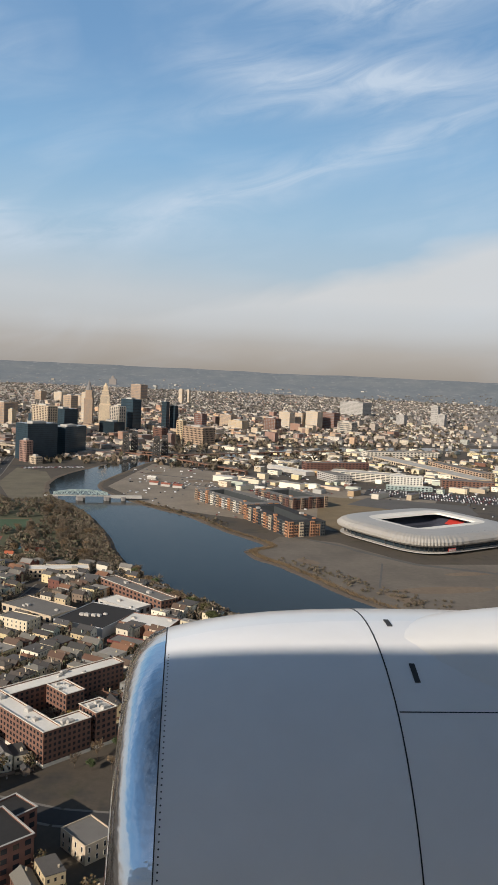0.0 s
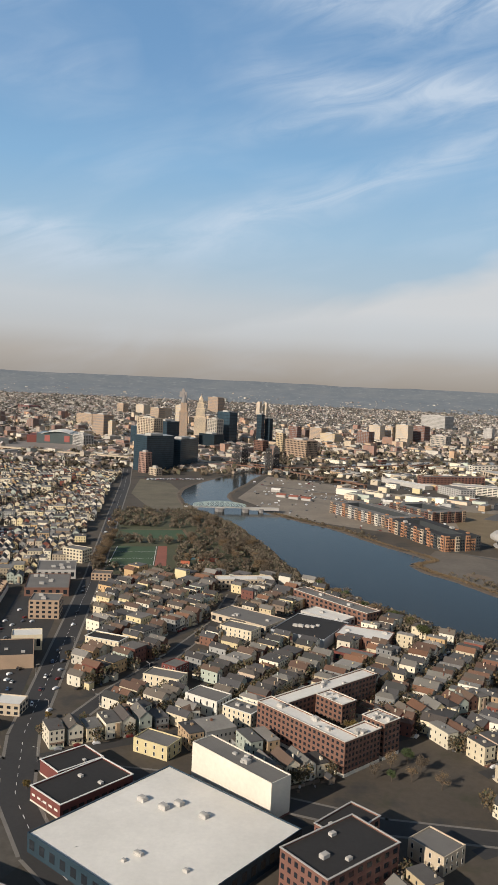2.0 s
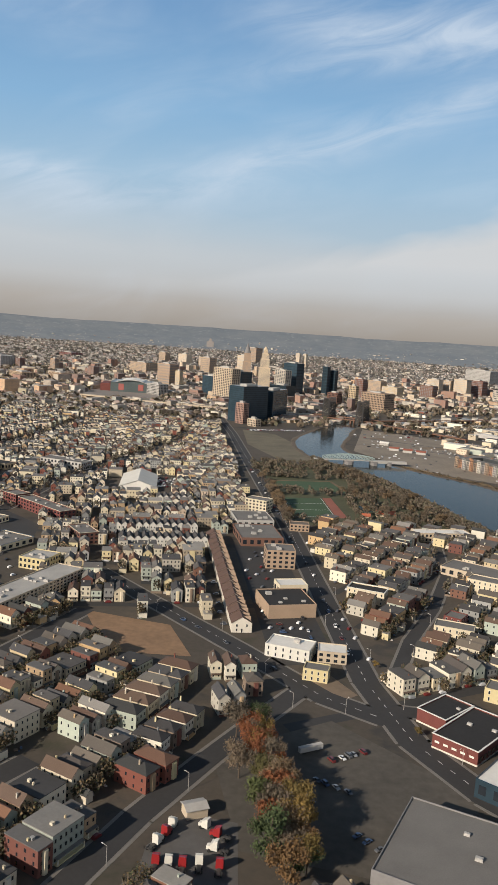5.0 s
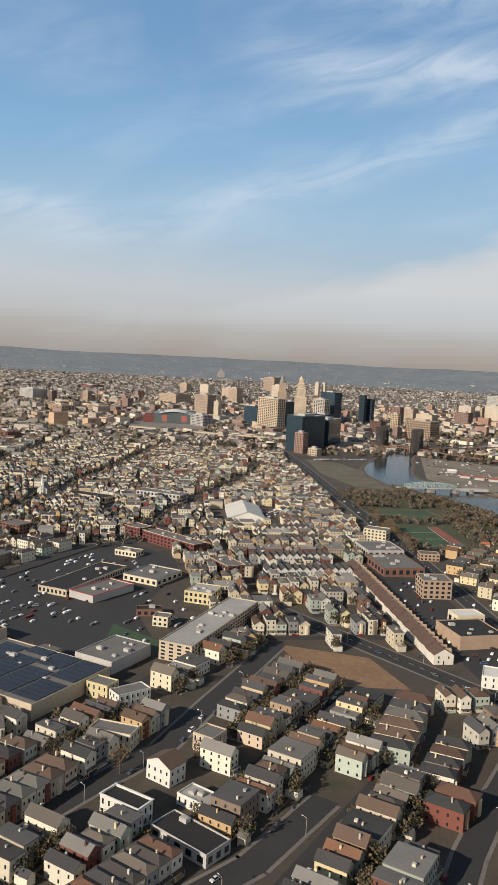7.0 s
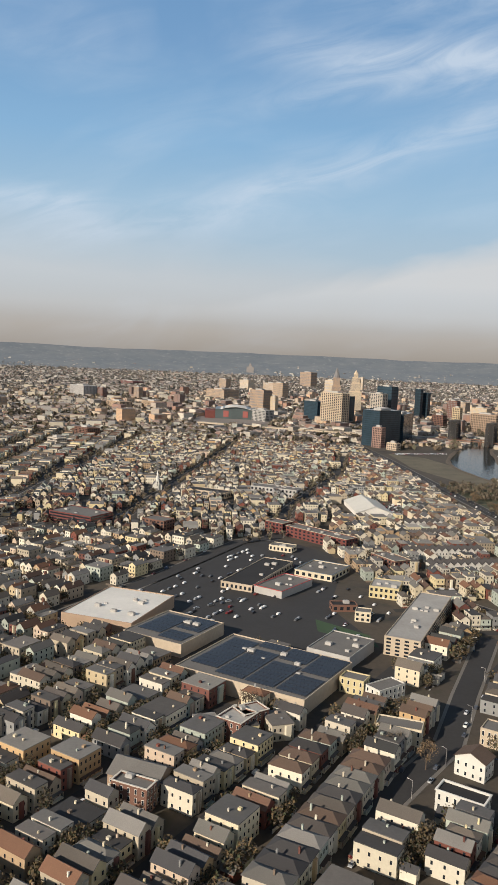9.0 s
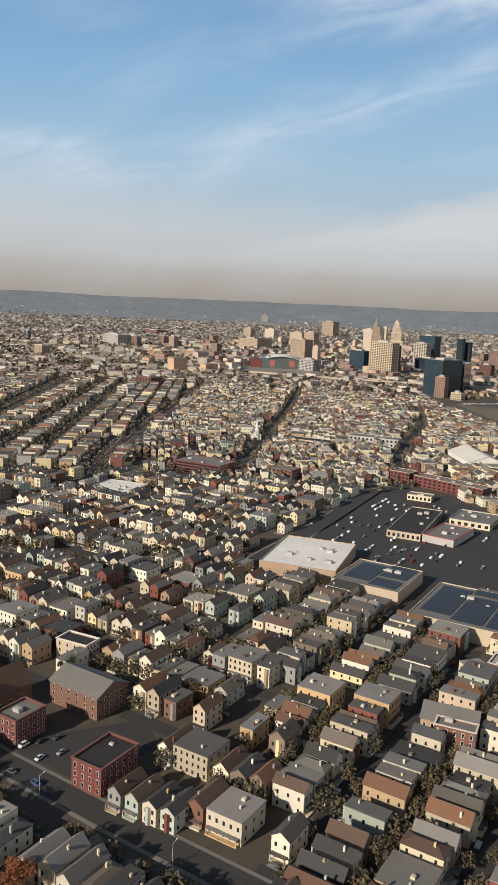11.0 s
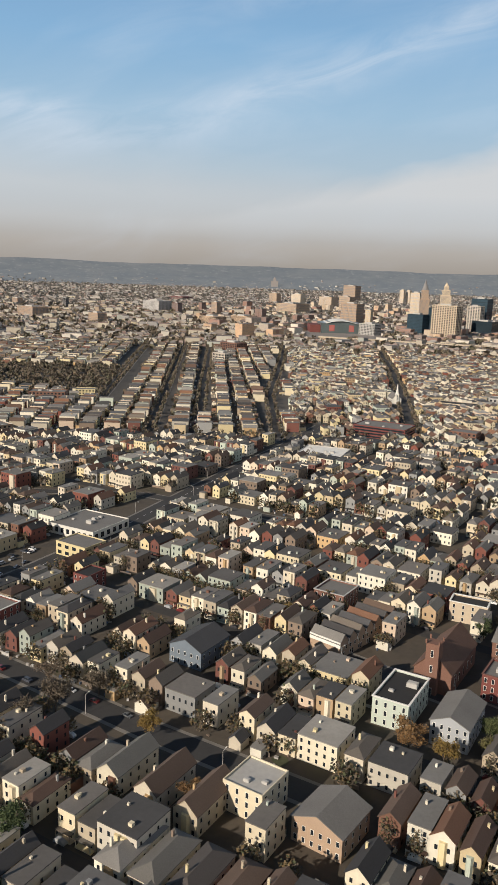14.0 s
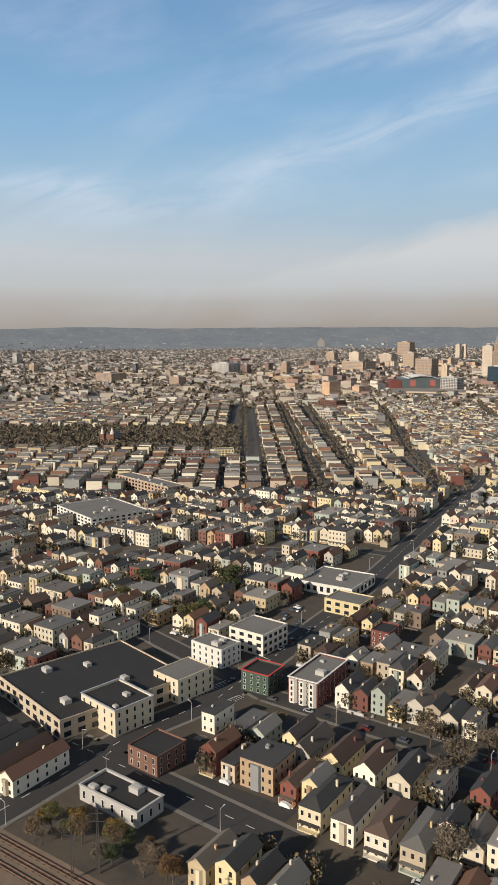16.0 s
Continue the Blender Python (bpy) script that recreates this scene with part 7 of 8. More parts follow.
    if chimney:
        g = Geo()
        g.box(w * .15, d * .12, he - .2, w * .15 + .4, d * .12 + .4, he + w * .4 + .45)
        part("chimney", g, brick, t)
    return t


REGIONS = [  # outline, row direction, lot, depth of a lot, street, spacing of cross streets, share of gables
    ([(-900, 90), (-395, 90), (-395, 300), (-410, 300), (-345, 440), (-440, 450), (-900, 450)], -31, 4.35, 11.3, 6.5, 88, 0.50),
    ([(-395, 90), (-180, 90), (-200, 230), (-250, 300), (-395, 300)], 59, 4.5, 11.5, 6.5, 76, 0.55),
    ([(-180, 90), (60, 90), (60, 300), (-180, 250)], 28, 5.4, 12, 7, 80, 0.5),
    ([(-136, 262), (-8, 262), (-8, 440), (-60, 470), (-146, 462)], 58, 4.2, 10.2, 5, 66, 0.8),
    ([(-8, 262), (70, 262), (80, 296), (20, 372), (-8, 400)], 58, 4.6, 11, 6, 66, 0.5),
    ([(-262, 290), (-165, 290), (-182, 560), (-215, 950), (-330, 950), (-262, 640), (-294, 425), (-284, 395), (-270, 345)], 9, 4.6, 10.8, 6.5, 86, 0.5),
    ([(-440, 450), (-300, 450), (-262, 640), (-330, 1000), (-470, 1000), (-490, 470)], 8, 4.6, 10.5, 5.5, 100, 0.5),
    ([(-900, 450), (-490, 450), (-470, 1000), (-1100, 1000)], 93, 4.6, 11, 4.8, 104, 0.3),
]
PARK_WEST = [(-840, 600), (-629, 605), (-637, 755), (-900, 755)]
KEEP.append(PARK_WEST)
YARD, HOMES, SHEDS, TREES, CURB, FENCE, roads = [], [], [], [], [], [], Geo()
# rows of houses that stand out near the flight: first, last, count, facing, width, depth, eaves, kind
for (x0, y0), (x1, y1), n, face, w, d, he, kind in (
        ((-324.6, 144.8), (-299.3, 193.2), 12, 64, 4.8, 9.6, 5.0, "hip"), ((-319.6, 187.6), (-311.6, 203), 4, 63, 4.7, 9.0, 5.0, "hip"),
        ((-283, 142.6), (-269.6, 160.4), 7, 55, 3.5, 9.5, 5.0, "hip"), ((-584, 143), (-567, 132), 4, -31, 4.6, 13, 4.4, "hip"),
        ((-586, 162), (-567, 152), 4, -31, 4.8, 11, 4.4, "gable"), ((-660, 164), (-643, 153), 5, -31, 4.0, 15, 3.8, "gable"), ((-427.6, 148.4), (-416.4, 142.8), 4, -31, 3.3, 8, 4.2, "gable"),
        ((-537, 136), (-522, 126), 3, -31, 5.0, 12, 4.4, "gable"), ((-533, 113), (-516, 104), 4, -31, 5.2, 12, 4.4, "hip"),
        ((-341, 210), (-322, 214), 3, 20, 6.4, 9, 4.6, "flat"), ((-211.6, 213.2), (-199, 244.6), 6, 68, 5.4, 11.5, 4.8, "hip"),
        ((-202, 198.8), (-194, 215), 4, 66, 4.7, 9, 4.8, "hip"), ((-184.7, 225), (-180.2, 227.6), 2, 18, 3.5, 8, 5.2, "gable"),
        ((-187.6, 250), (-183, 249), 2, 10, 3.5, 8, 5.0, "gable"), ((-175.2, 238), (-177, 251), 2, 12, 5.0, 6.5, 4.8, "hip"), ((-203.5, 183.5), (-199.4, 188.5), 2, 58, 5.2, 10, 4.8, "hip")):
    for k in range(n):
        f = k / max(n - 1, 1)
        HOMES.append((y0 + (y1 - y0) * f, x0 + (x1 - x0) * f, face, w, d, he, kind, .4 + .01 * k))
    corridor([(x0 - (x1 - x0) * .06, y0 - (y1 - y0) * .06), (x1 + (x1 - x0) * .06, y1 + (y1 - y0) * .06)], d + 3.5)
for k, (poly, deg, lot, deep, street, cross, gables) in enumerate(REGIONS):
    street_lines(poly, deg, deep, street, roads)
    for x, y, face, rnd in lots(poly, deg, lot, deep, street, cross, 50 + k):
        roll = rnd.random()
        kind = "gable" if roll < gables else ("hip" if roll < gables + .14 else "flat")
        w = lot * (rnd.uniform(.62, .85) if k > 5 else rnd.uniform(.78, .96))
        d = deep * rnd.uniform(.6, .85)
        he = rnd.uniform(3.8, 5.7) if kind != "flat" else rnd.uniform(3.7, 6.3)
        HOMES.append((y, x, face, w, d, he, kind, rnd.random()))
        c, s = math.cos(radians(face)), math.sin(radians(face))
        bx, by = x - s * deep * .6, y + c * deep * .6
        if y < 330:
            YARD.append((bx, by))
        if rnd.random() < .45 and free(bx, by):
            SHEDS.append((bx, by, face, rnd.uniform(2, 3.6), rnd.uniform(2, 4), rnd.uniform(1.7, 2.4)))
        if y < 330 and rnd.random() < .85:
            TREES.append((y + c * deep * .5 + rnd.uniform(-2, 2), x - s * deep * .5 + rnd.uniform(-2, 2)))
        if rnd.random() < (.3 if k == 7 else .6):
            TREES.append((y + rnd.uniform(-1, 1) + c * deep * .58, x - s * deep * .58 + rnd.uniform(-1, 1)))
        if rnd.random() < .55:
            CURB.append((x + s * (deep * .42 + .9), y - c * (deep * .42 + .9), face))
        if rnd.random() < .5:
            FENCE.append((x - s * deep * .57, y + c * deep * .57, face, lot))
        if rnd.random() < (.1 if k == 7 else .4 if y > 440 else .25):
            TREES.append((y - c * deep * .52, x + s * deep * .52))
setting("back_street", roads, asphalt, "dark asphalt residential streets", "road")
HOMES += [(y, x, face, w, d, he, "flat", .3) for x, y, face, w, d, he in BIG]
HOMES.sort()
NEAR = 92
V = {"gable": [house_variant("gabled_house", "narrow wooden house with a gabled roof and front porch", "gable", 4.0, 8.0, 4.2, 2, True, False, True),
               house_variant("gabled_house", "tall wooden house with a gabled roof and bay window", "gable", 4.0, 8.0, 4.2, 2, False, True, False),
               house_variant("gabled_house", "wooden house with crossed gables", "cross", 4.0, 8.0, 4.2, 2, False, False, True)],
     "hip": [house_variant("hipped_house", "long house with a low hipped roof", "hip", 4.0, 8.0, 4.2, 2, False, False, False)],
     "flat": [house_variant("flat_roof_house", "flat-roofed row house with a cornice", "flat", 4.0, 8.0, 4.2, 2, False, True, False),
              house_variant("flat_roof_house", "three-storey flat-roofed house with a cornice", "flat", 4.0, 8.0, 4.2, 3, True, False, True)]}
rnd = random.Random(8)
used = set()
for y, x, face, w, d, he, kind, r in HOMES[:NEAR]:
    v = V[kind][int(r * 97) % len(V[kind])]
    m = pose(x, y, 0, 0, 0, face) @ Matrix.Diagonal((w / 4.0, d / 8.0, he / 4.2, 1))
    if v.name in used:
        copy_thing(v, m)
    else:
        used.add(v.name)
        v.matrix_basis = m
for k, (vx) in enumerate(q for group in V.values() for q in group):
    if vx.name not in used:
        vx.matrix_basis = pose(-300 - 8 * k, 85, 0)
G, G3 = Geo(), Geo()
rnd = random.Random(9)
for y, x, face, w, d, he, kind, r in HOMES[NEAR:]:
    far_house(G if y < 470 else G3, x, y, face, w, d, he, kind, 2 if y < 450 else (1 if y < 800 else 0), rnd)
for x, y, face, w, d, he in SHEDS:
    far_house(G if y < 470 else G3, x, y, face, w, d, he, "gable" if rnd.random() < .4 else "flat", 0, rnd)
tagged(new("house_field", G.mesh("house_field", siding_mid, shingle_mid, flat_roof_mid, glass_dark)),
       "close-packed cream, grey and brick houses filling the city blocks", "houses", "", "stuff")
# uses the lightened far palette, in place of haze
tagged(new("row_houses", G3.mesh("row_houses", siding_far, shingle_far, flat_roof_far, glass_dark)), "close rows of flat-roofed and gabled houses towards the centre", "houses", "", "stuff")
# beyond: a patchwork of low houses and flats, haze put into their colours
G, G2 = Geo(), Geo()
rnd = random.Random(11)
for k in range(20000):
    y = 1000 + 3640 * rnd.random() ** 1.2
    x = rnd.uniform(-0.62, 0.40) * y + rnd.uniform(-350, 60)
    if not free(x, y) or (x > -20 and y < 1330 and rnd.random() < .8) or slope(x, y) > 52 * rnd.random() ** 1.5 or slope(x, y) > 0 and rnd.random() < .25:
        continue
    big = rnd.random() < .07
    w, d = (rnd.uniform(9, 24), rnd.uniform(8, 16)) if big else (rnd.uniform(3.5, 7), rnd.uniform(5, 10))
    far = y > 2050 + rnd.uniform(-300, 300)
    # far ones are also lower, to soften contrast as haze would
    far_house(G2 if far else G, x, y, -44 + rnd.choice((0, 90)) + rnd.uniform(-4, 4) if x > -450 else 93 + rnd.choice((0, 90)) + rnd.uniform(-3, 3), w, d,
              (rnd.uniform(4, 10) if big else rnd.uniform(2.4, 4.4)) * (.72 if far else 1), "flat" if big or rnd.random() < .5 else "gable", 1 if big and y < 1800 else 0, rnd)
tagged(new("ridge_houses", G2.mesh("ridge_houses", siding_hazier, roof_haze, roof_haze, concrete_dark)), "far buildings towards the ridge, haze painted into their colours", "houses", "", "stuff")
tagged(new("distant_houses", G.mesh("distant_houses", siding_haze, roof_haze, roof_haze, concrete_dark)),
       "distant buildings out to the ridge, paled to imitate haze", "houses", "", "stuff")
# sheds and works across the river
G = Geo()
for k in range(420):
    x, y = rnd.uniform(40, 620), rnd.uniform(770, 1270)
    if not free(x, y) or y < 740 + .25 * x * .4:
        continue
    w, d = rnd.uniform(6, 26), rnd.uniform(5, 12)
    far_house(G, x, y, -38 + rnd.choice((0, 90)) + rnd.uniform(-3, 3), w, d, rnd.uniform(2.5, 6), "flat", 1 if rnd.random() < .4 else 0, rnd)
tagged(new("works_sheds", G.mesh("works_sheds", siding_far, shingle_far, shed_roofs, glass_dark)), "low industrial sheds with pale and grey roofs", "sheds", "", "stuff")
G = Geo()
for k in range(480):
    x, y = rnd.uniform(-60, 330), rnd.uniform(640, 980)
    if not free(x, y) or x + 130 < (760 - y) * .9:
        continue
    G.place(x, y, .03, rnd.uniform(0, 180))
    q = rnd.uniform(.5, 1.6)
    G.box(-q, -q * .5, 0, q, q * .5, rnd.uniform(.4, 1.2))
tagged(new("site_clutter", G.mesh("site_clutter", car_far)), "trailers, containers and cars on the construction ground", "site clutter", "", "stuff")
# kerbside cars and back fences
G = Geo()
for x, y, face in CURB:
    G.place(x, y, .04, face + rnd.choice((0, 180)) + rnd.uniform(-2, 2))
    G.add([(-1.2, -.5, .1), (1.2, -.5, .1), (1.2, .5, .1), (-1.2, .5, .1), (-1.2, -.5, .52), (1.2, -.5, .45), (1.2, .5, .45), (-1.2, .5, .52),
           (-.7, -.42, .86), (.4, -.42, .86), (.4, .42, .86), (-.7, .42, .86)],
          [(0, 1, 5, 4), (1, 2, 6, 5), (2, 3, 7, 6), (3, 0, 4, 7), (4, 5, 9, 8), (5, 6, 10, 9), (6, 7, 11, 10), (7, 4, 8, 11), (8, 9, 10, 11)])
tagged(new("kerb_cars", G.mesh("kerb_cars", car_far)), "cars parked along the residential kerbs", "cars", "", "stuff")
G = Geo()
for x, y, face, w in FENCE:
    G.place(x, y, 0, face)
    G.box(-w / 2, -.05, 0, w / 2, .05, rnd.uniform(.7, 1.1))
    if rnd.random() < .5:
        G.box(-w / 2 - .04, -rnd.uniform(1.5, 3), 0, -w / 2 + .04, .05, .85)
tagged(new("yard_fence", G.mesh("yard_fence", fence_wood)), "weathered board fences between the back yards", "fences", "", "stuff")

# yard and street trees: the nearest as trees of their own, the rest as one wood
rnd = random.Random(5)
TREES.sort()
for y, x in TREES[:90]:
    tree(x, y, rnd.choice(("bare", "bare", "brown", "brown", "green", "gold")), rnd.uniform(.6, 1.15), rnd)


def clump(G, x, y, r, h, n, rnd):
    """A far tree: a short trunk and loose leaf sprays."""
    G.place(x, y, slope(x, y))
    for k in range(n):
        v = Vector((rnd.gauss(0, 1), rnd.gauss(0, 1), rnd.gauss(0, 1))).normalized() * rnd.uniform(.35, 1)
        c = Vector((v.x * r, v.y * r, h * .58 + v.z * h * .42))
        q = r * rnd.uniform(.45, .85) / math.sqrt(n / 9)
        u = Vector((rnd.gauss(0, 1), rnd.gauss(0, 1), rnd.gauss(0, 1))).normalized() * q
        w = u.cross(Vector((rnd.gauss(0, 1), rnd.gauss(0, 1), rnd.gauss(0, 1)))).normalized() * q * .8
        G.add([tuple(c - u), tuple(c - w), tuple(c + u), tuple(c + w)], [(0, 1, 2, 3)])


G, G4 = Geo(), Geo()
for y, x in TREES[90:]:
    clump(G4 if y < 330 else G, x, y, rnd.uniform(1.4, 2.8), rnd.uniform(3.8, 6.6), 180 if y < 300 else 64 if y < 450 else 20, rnd)
tagged(new("yard_trees", G4.mesh("yard_trees", leaf_yard)), "brown and olive autumn trees in the back yards", "trees", "", "stuff")
for pts, w in ROADS:      # trees along the longer avenues
    for (x0, y0), (x1, y1) in zip(pts, pts[1:]):
        L = math.hypot(x1 - x0, y1 - y0)
        if min(y0, y1) > 440 and x0 < -250:
            for k in range(int(L / 4.2)):
                f, side = (k + rnd.random()) * 4.2 / L, rnd.choice((-1, 1))
                clump(G, x0 + (x1 - x0) * f - (y1 - y0) / L * side * w * .5, y0 + (y1 - y0) * f + (x1 - x0) / L * side * w * .5, rnd.uniform(1.3, 2.2), rnd.uniform(4, 6), 22, rnd)
for k in range(1500):
    x, y = rnd.uniform(-900, -628), rnd.uniform(585, 765)
    if inside((x, y), PARK_WEST):
        clump(G, x, y, rnd.uniform(2, 3.2), rnd.uniform(4, 7), 26, rnd)
for k in range(1100):
    x, y = rnd.uniform(-180, -40), rnd.uniform(455, 690)
    if inside((x, y), PARK) and not inside((x, y), RIVER) and not (-158 < x < -112 and 478 < y < 552) and not (-168 < x < -104 and 566 < y < 614):
        clump(G, x, y, rnd.uniform(1.4, 2.8), rnd.uniform(3, 6), 40, rnd)
for k in range(900):      # a belt of trees along the near bank
    j = rnd.uniform(0, 26)
    a, b = BANK[int(j)], BANK[int(j) + 1]
    d = Vector((b[0] - a[0], b[1] - a[1])).normalized()
    o = rnd.uniform(.5, 13) if j < 18 else rnd.uniform(.5, 5)
    x, y = a[0] + (b[0] - a[0]) * (j % 1) + d.y * o * -1, a[1] + (b[1] - a[1]) * (j % 1) + d.x * o
    if inside((x, y), RIVER):
        x, y = x + d.y * o * 2, y - d.x * o * 2
    if not inside((x, y), RIVER) and free(x, y):
        clump(G, x, y, rnd.uniform(1.3, 2.5), rnd.uniform(3, 5.2), 40, rnd)
BELT = [(-70, 590), (-56, 540), (-45, 490), (-24, 436), (-3, 402), (22, 378), (60, 352)]
for k in range(420):
    j = rnd.uniform(0, len(BELT) - 1.001)
    a, b = Vector(BELT[int(j)]), Vector(BELT[int(j) + 1])
    d = (b - a).normalized()
    p = a.lerp(b, j % 1) + Vector((d.y, -d.x)) * rnd.uniform(-1, 11) * -1 * (-1 if d.x > 0 else 1)
    if not inside((p.x, p.y), RIVER):
        clump(G, p.x, p.y, rnd.uniform(1.5, 2.8), rnd.uniform(3.4, 5.6), 60, rnd)
for k in range(300):
    f = rnd.random()
    x, y = (-45 + 75 * f + rnd.gauss(0, 5), 700 - 90 * f + rnd.gauss(3, 5)) if k % 2 else (60 + 90 * f + rnd.gauss(6, 6), 490 - 130 * f + rnd.gauss(6, 6))
    if not inside((x, y), RIVER):
        clump(G, x, y, rnd.uniform(.7, 1.6), rnd.uniform(.8, 2.2), 40, rnd)
G2 = Geo()
for k in range(11000):
    y = 950 + 3200 * rnd.random() ** 1.05
    x = rnd.uniform(-0.62, 0.42) * y + rnd.uniform(-350, 60)
    if free(x, y):
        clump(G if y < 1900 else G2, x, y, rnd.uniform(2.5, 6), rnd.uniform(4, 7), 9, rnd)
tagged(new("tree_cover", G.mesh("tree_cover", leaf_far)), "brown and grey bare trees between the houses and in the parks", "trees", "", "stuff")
tagged(new("ridge_woods", G2.mesh("ridge_woods", leaf_hazed)), "far woods among the streets, haze painted into their grey-brown", "trees", "", "stuff")
# dry reeds along the far shore
G = Geo()
for k in range(9000):
    f = rnd.random()
    j = rnd.uniform(108, 146)
    a, b = BANK[int(j)], BANK[(int(j) + 1) % len(BANK)]
    x, y = a[0] + (b[0] - a[0]) * (j % 1) + rnd.gauss(2.2, 1.4), a[1] + (b[1] - a[1]) * (j % 1) + rnd.gauss(2.2, 1.4)
    G.place(x, y, .3, rnd.uniform(0, 180))
    h = rnd.uniform(.25, .8)
    q = rnd.uniform(.06, .18)
    G.add([(-q, 0, 0), (q, 0, 0), (q * 1.4, .1, h), (-q * 1.2, -.1, h * .9)], [(0, 1, 2, 3)])
tagged(new("reed_bed", G.mesh("reed_bed", reed)), "dry orange-brown reeds along the shore", "reeds", "", "stuff")

# bins, tables, steps and other small things in the near yards
G = Geo()
rnd = random.Random(61)
for x, y in YARD:
    for k in range(3):
        G.place(x + rnd.uniform(-2, 2), y + rnd.uniform(-2, 2), .02, rnd.uniform(0, 180))
        q, h = rnd.uniform(.12, .5), rnd.uniform(.2, .7)
        G.box(-q, -q * rnd.uniform(.4, 1), 0, q, q * .6, h)
tagged(new("yard_clutter", G.mesh("yard_clutter", paint("clutter", [(.30, .28, .26), (.05, .05, .05), (.16, .12, .09), (.42, .41, .40), (.07, .10, .16), (.10, .10, .10)], "island", .8))),
       "bins, tables and boxes in the back yards", "clutter", "", "stuff")
# grass and worn earth in the yards
G = Geo()
for k, (x, y) in enumerate(YARD):
    if rnd.random() < .6 and free(x, y):
        a, b = rnd.uniform(1.2, 2.4), rnd.uniform(1.0, 2.2)
        G.place(x, y, .015 + .00002 * k, rnd.uniform(0, 180))
        G.sheet([(a * math.cos(j * .7854) * rnd.uniform(.8, 1.1), b * math.sin(j * .7854) * rnd.uniform(.8, 1.1)) for j in range(8)], 0)
tagged(new("yard_grass", G.mesh("yard_grass", paint("yard_grass", [(.05, .055, .026), (.085, .072, .045), (.06, .058, .03), (.13, .12, .105)], "island", .95, grain=(1, .2), stain=(.2, .2)))),
       "patches of grass, earth and paving in the yards", "grass", "", "stuff")
# ---- railway cutting ----
t = thing("railway_track", "rusty railway tracks on brown sleepers", "railway track", -642.5, 129.6, .08, -32.6)
for k, off in enumerate((-2.2, 0.2, 2.6)):
    for side in (-.38, .38):
        g = Geo()
        g.box(-70, off + side - .05, .1, 60, off + side + .05, .22)
        part("rail", g, rust, t)
g = Geo()
g.box(-.12, -.75, 0, .12, .75, .1)
me = g.mesh("sleeper", bark)
for off in (-2.2, 0.2, 2.6):
    for k in range(20):
        part("sleeper", me, None, t, at=pose(-12 + k * 1.8, off, 0))


def lattice_pole(x, y, h):
    t = thing("catenary_pole", "tall dark lattice railway pole with cross arms", "pole", x, y)
    g = Geo()
    for sx in (-.22, .22):
        g.bar((sx, 0, 0), (sx * .6, 0, h), .05)
    n = 14
    for k in range(n):
        z0, z1 = h * k / n, h * (k + 1) / n
        s = 1 if k % 2 else -1
        g.bar((-.2 * s, 0, z0), (.2 * s, 0, z1), .025)
    part("mast", g, steel, t)
    g = Geo()
    g.bar((-1.4, 0, h * .8), (1.4, 0, h * .8), .05)
    g.bar((-1.0, 0, h * .92), (1.0, 0, h * .92), .05)
    part("cross_arm", g, steel, t)


lattice_pole(-627.3, 122.5, 10)
lattice_pole(-623.3, 124.2, 12)
lattice_pole(-608, 112, 9)


def street_lamp(x, y, deg, h=4.6):
    t = thing("street_lamp", "grey steel street lamp with a curved arm", "street lamp", x, y, 0, deg, "street lamps")
    g = Geo()
    g.cone(0, 0, 0, h, .07, .045, 6)
    part("pole", g, concrete, t)
    g = Geo()
    g.bar((0, 0, h), (1.1, 0, h + .25), .035)
    part("arm", g, concrete, t)
    g = Geo()
    g.box(.95, -.1, h + .2, 1.4, .1, h + .3)
    part("lamp_head", g, white_trim, t)


for pts, w in ROADS[:3] + ROADS[4:6] + ROADS[7:12]:
    for (x0, y0), (x1, y1) in zip(pts, pts[1:]):
        L = math.hypot(x1 - x0, y1 - y0)
        if min(y0, y1) > 300:
            continue
        deg = math.degrees(math.atan2(y1 - y0, x1 - x0))
        for k in range(max(1, int(L / 26))):
            f = (k + .5) / max(1, int(L / 26))
            side = 1 if k % 2 else -1
            street_lamp(x0 + (x1 - x0) * f - side * math.sin(radians(deg)) * (w / 2 + .5), y0 + (y1 - y0) * f + side * math.cos(radians(deg)) * (w / 2 + .5), deg - 90 * side)
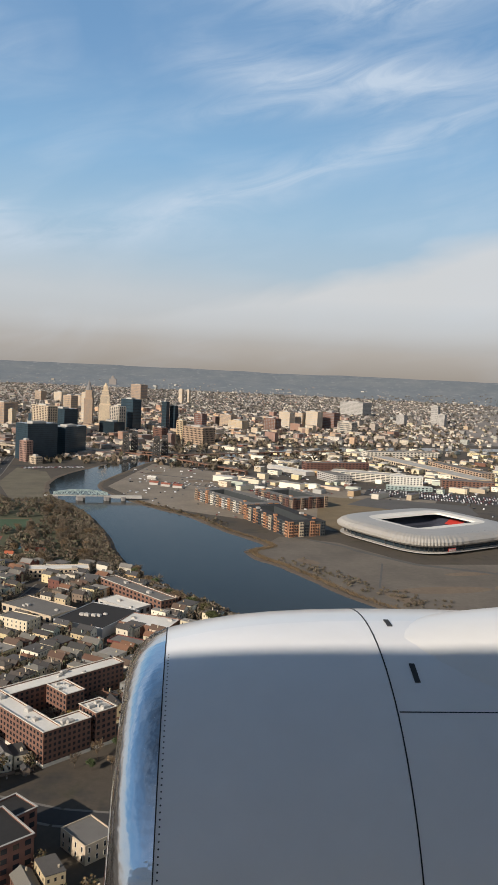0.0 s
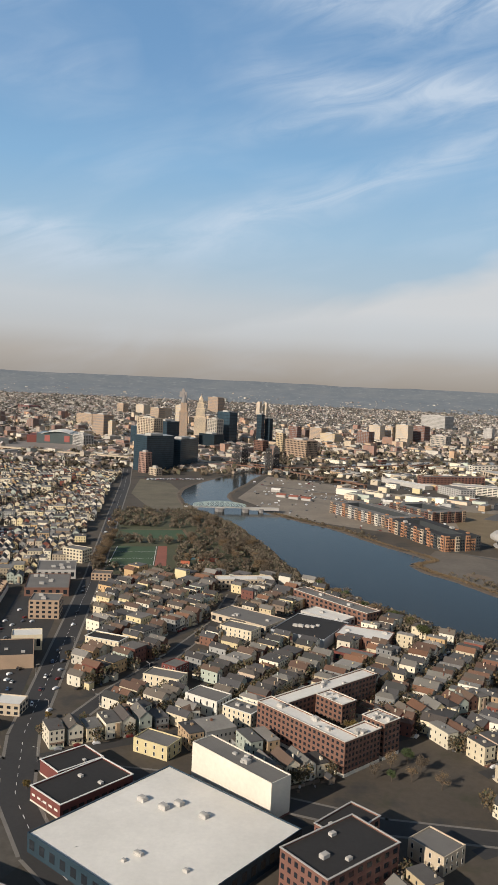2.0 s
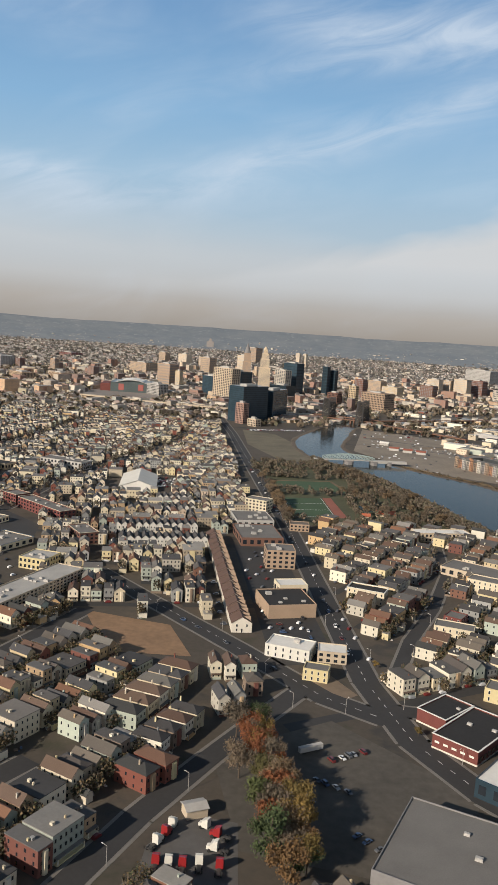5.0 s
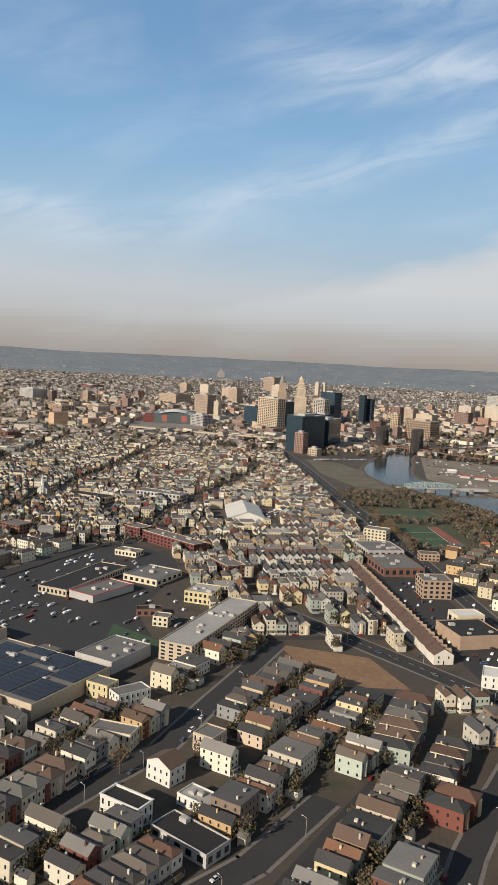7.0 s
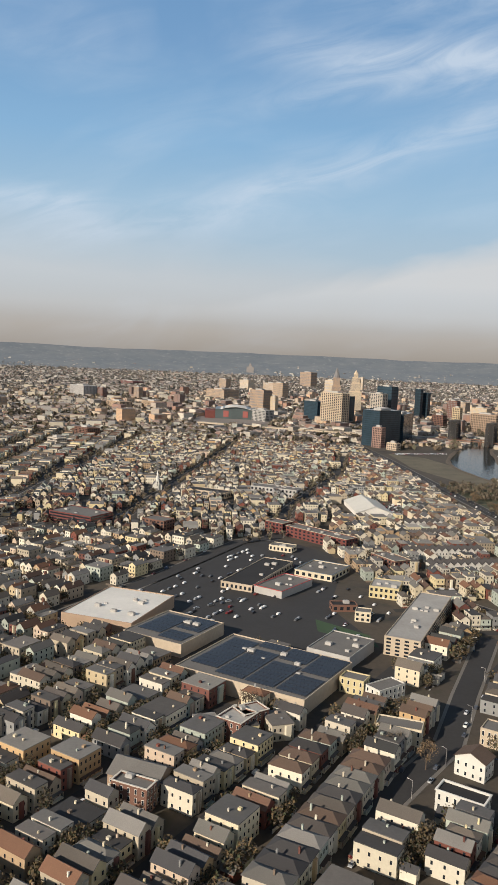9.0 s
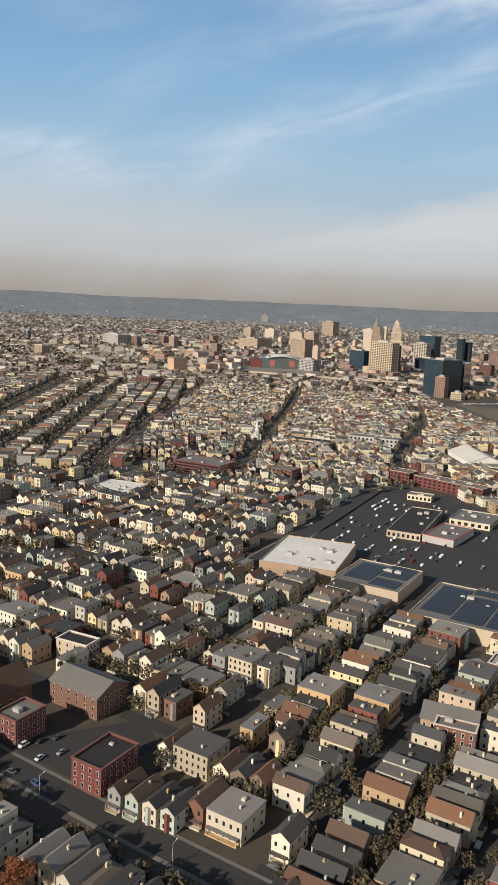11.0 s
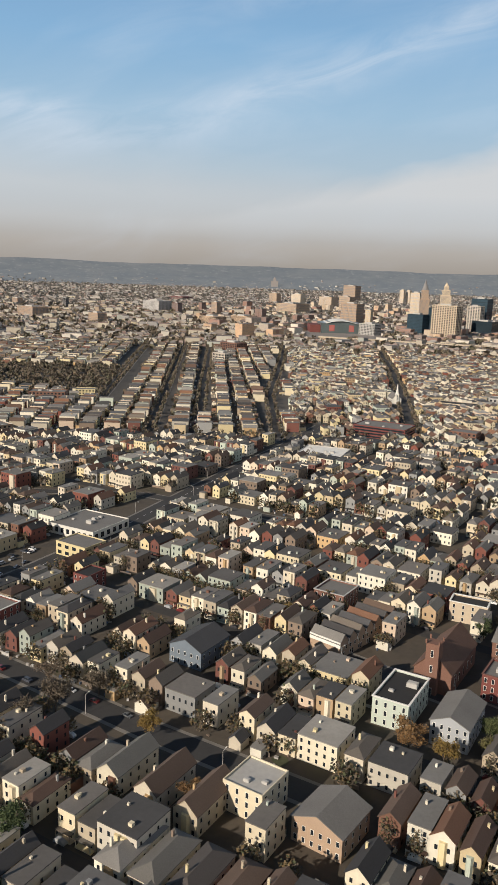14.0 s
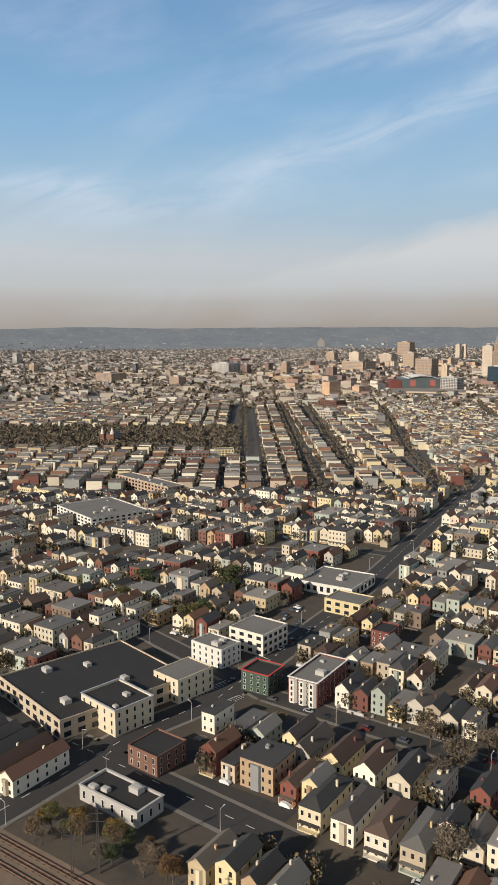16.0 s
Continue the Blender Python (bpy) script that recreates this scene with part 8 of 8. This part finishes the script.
# ---- the airliner at the start of the flight: cabin side and engine ----
def airliner():
    cowl_paint = paint("cowl_paint", [(0.80, 0.80, 0.80)], "", 0.4, 0.0, grain=(6.0, 0.02), stain=(0.8, 0.05), coat=0.7)
    fairing_paint = paint("fairing_paint", [(0.78, 0.77, 0.75)], "", 0.3, 0.0, grain=(6.0, 0.02), stain=(0.8, 0.03), coat=0.3)
    # uneven lip tone and bump imitate blotches of reflected cloud
    chrome = paint("polished_lip", [(0.76, 0.76, 0.77)], "", 0.10, 1.0, grain=(2.5, 0.07), stain=(0.9, 0.08), bump=.05)
    gap = paint("panel_gap", [(0.03, 0.03, 0.032)], "", 0.8, grain=(8, .05), stain=(1, .05))
    t = thing("airliner", "grey airliner engine with a polished intake lip, and unseen fuselage", "aeroplane", .045, 0, 118.95)
    cy, cz = 3.56, -2.40                      # engine axis

    def turned(profile, n=96, a0=0.0, a1=360.0):
        g = Geo()
        for j, (x, r) in enumerate(profile):
            g.add([(x, cy + r * math.sin(radians(a0 + (a1 - a0) * k / n)), cz + r * math.cos(radians(a0 + (a1 - a0) * k / n))) for k in range(n + 1)], [])
        w = n + 1
        g.f = [(j * w + k, j * w + k + 1, (j + 1) * w + k + 1, (j + 1) * w + k) for j in range(len(profile) - 1) for k in range(n)]
        g.mi = [0] * len(g.f)
        return g

    def smooth(ob):
        ob.data.polygons.foreach_set("use_smooth", [True] * len(ob.data.polygons))
        return ob

    def r_at(x):
        for (x0, r0), (x1, r1) in zip(CURVE, CURVE[1:]):
            if x0 <= x <= x1:
                return r0 + (r1 - r0) * (x - x0) / (x1 - x0)
        return CURVE[-1][1]

    CURVE = [(-.10, 1.172), (0.0, 1.198), (.1, 1.220), (.25, 1.245), (.4, 1.262), (.6, 1.277), (.8, 1.285), (1.2, 1.292), (1.8, 1.285), (2.6, 1.23), (3.4, 1.08)]
    smooth(part("lip", turned([(-.102, 1.1715), (-.14, 1.156), (-.18, 1.134), (-.215, 1.106), (-.245, 1.072), (-.265, 1.035), (-.275, .995), (-.268, .955), (-.23, .92), (-.1, .90)]), chrome, t, "polished bare metal intake lip"))
    smooth(part("inlet", turned([(-.1, .90), (.4, .88), (.9, .9)]), paint("inlet_grey", [(0.2, 0.2, 0.2)], "", .5), t))
    smooth(part("fan_cowl", turned(CURVE[:7]), cowl_paint, t))
    smooth(part("rear_cowl", turned([(.806, 1.286)] + CURVE[7:]), cowl_paint, t))
    g = Geo()
    g.cone(0, 0, 0, 0.01, .88, .88, 32)
    fan = part("fan", g, gap, t, "dark fan face", pose(.5, cy, cz, 0, 90, 0))
    part("seam", turned([(.8015, 1.2835), (.802, 1.2872), (.8055, 1.2875), (.806, 1.284)]), gap, t)
    part("seam", turned([(-.103, 1.1695), (-.1025, 1.1735), (-.0985, 1.174), (-.098, 1.1705)]), gap, t)
    # lengthwise seam of the rear cowl, on the cabin side
    g = Geo()
    a = radians(-29)
    for x0 in (.81, 1.3, 1.8):
        r0, r1 = r_at(x0) + .002, r_at(x0 + .5) + .002
        pts = [(x, cy + r * math.sin(a + d), cz + r * math.cos(a + d)) for x, r, d in ((x0, r0, -.0022), (x0, r0, .0022), (x0 + .5, r1, .0022), (x0 + .5, r1, -.0022))]
        g.add(pts, [(0, 1, 2, 3)])
    part("seam", g, gap, t)
    # rivets behind the lip and along the seam
    g = Geo()
    for k in range(8):
        b = 6.2832 * k / 8
        g.v.append((.0035 * math.cos(b), .0035 * math.sin(b), 0))
    g.v.append((0, 0, .0012))
    g.f = [(k, (k + 1) % 8, 8) for k in range(8)]
    g.mi = [0] * 8
    rivet = g.mesh("rivet", gap)
    for k in range(74):
        ang = -radians(8 + k * 1.15)
        for x in (-.085,):
            r = r_at(x) + .0006
            m = Matrix.Translation((x, cy + r * math.sin(ang), cz + r * math.cos(ang))) @ Matrix.Rotation(-ang, 4, "X")
            part("rivet", rivet, None, t, at=m)
    # latches: dark recesses near the seam
    for ang, x, ln in ((-1.5, .90, .042), (-20, .915, .055)):
        g = Geo()
        g.box(-.011, -ln, -.002, .011, ln, .004)
        r = r_at(x)
        A = radians(ang)
        m = Matrix.Translation((x, cy + r * math.sin(A), cz + r * math.cos(A))) @ Matrix.Rotation(-A, 4, "X")
        part("latch", g, gap, t, "dark recessed latch", m)
    # pylon fairing swelling out of the cowl
    g = Geo()
    n, mrow = 24, 18
    for j in range(mrow + 1):
        f = (j / mrow) ** 2
        x = .93 + 2.3 * f
        hw = .62 * math.sqrt(1 - (1 - min(1, f * 1.5)) ** 2) + .001
        hh = .14 * math.sin(min(1, f * 1.3) * math.pi / 2) ** 1.2
        for k in range(n + 1):
            q = math.pi * k / n
            ang = -radians(8) + hw / 1.28 * math.cos(q)
            r = r_at(x) - .012 + (hh + .012) * math.sin(q)
            g.v.append((x, cy + r * math.sin(ang), cz + r * math.cos(ang)))
    w = n + 1
    g.f = [(j * w + k, j * w + k + 1, (j + 1) * w + k + 1, (j + 1) * w + k) for j in range(mrow) for k in range(n)]
    g.mi = [0] * len(g.f)
    smooth(part("pylon_fairing", g, fairing_paint, t, "pale pylon fairing"))
    # wing stub behind; unseen fuselage behind the eye, height set to shade the cowl
    g = Geo()
    g.prism([(3.1, -1.2), (8.0, -1.2), (10.5, 9.0), (8.8, 9.0)], -1.25, -.85)
    part("wing", g, fairing_paint, t)
    g = Geo()
    n = 64
    for x in (-14, 14):
        for k in range(n):
            b = 6.283185 * k / n
            g.v.append((x, -2.35 + 1.98 * math.sin(b), .30 + 1.98 * math.cos(b)))
    g.f = [(k, (k + 1) % n, n + (k + 1) % n, n + k) for k in range(n)] + [tuple(range(n)), tuple(range(2 * n - 1, n - 1, -1))]
    g.mi = [0] * len(g.f)
    part("fuselage", g, fairing_paint, t)


airliner()
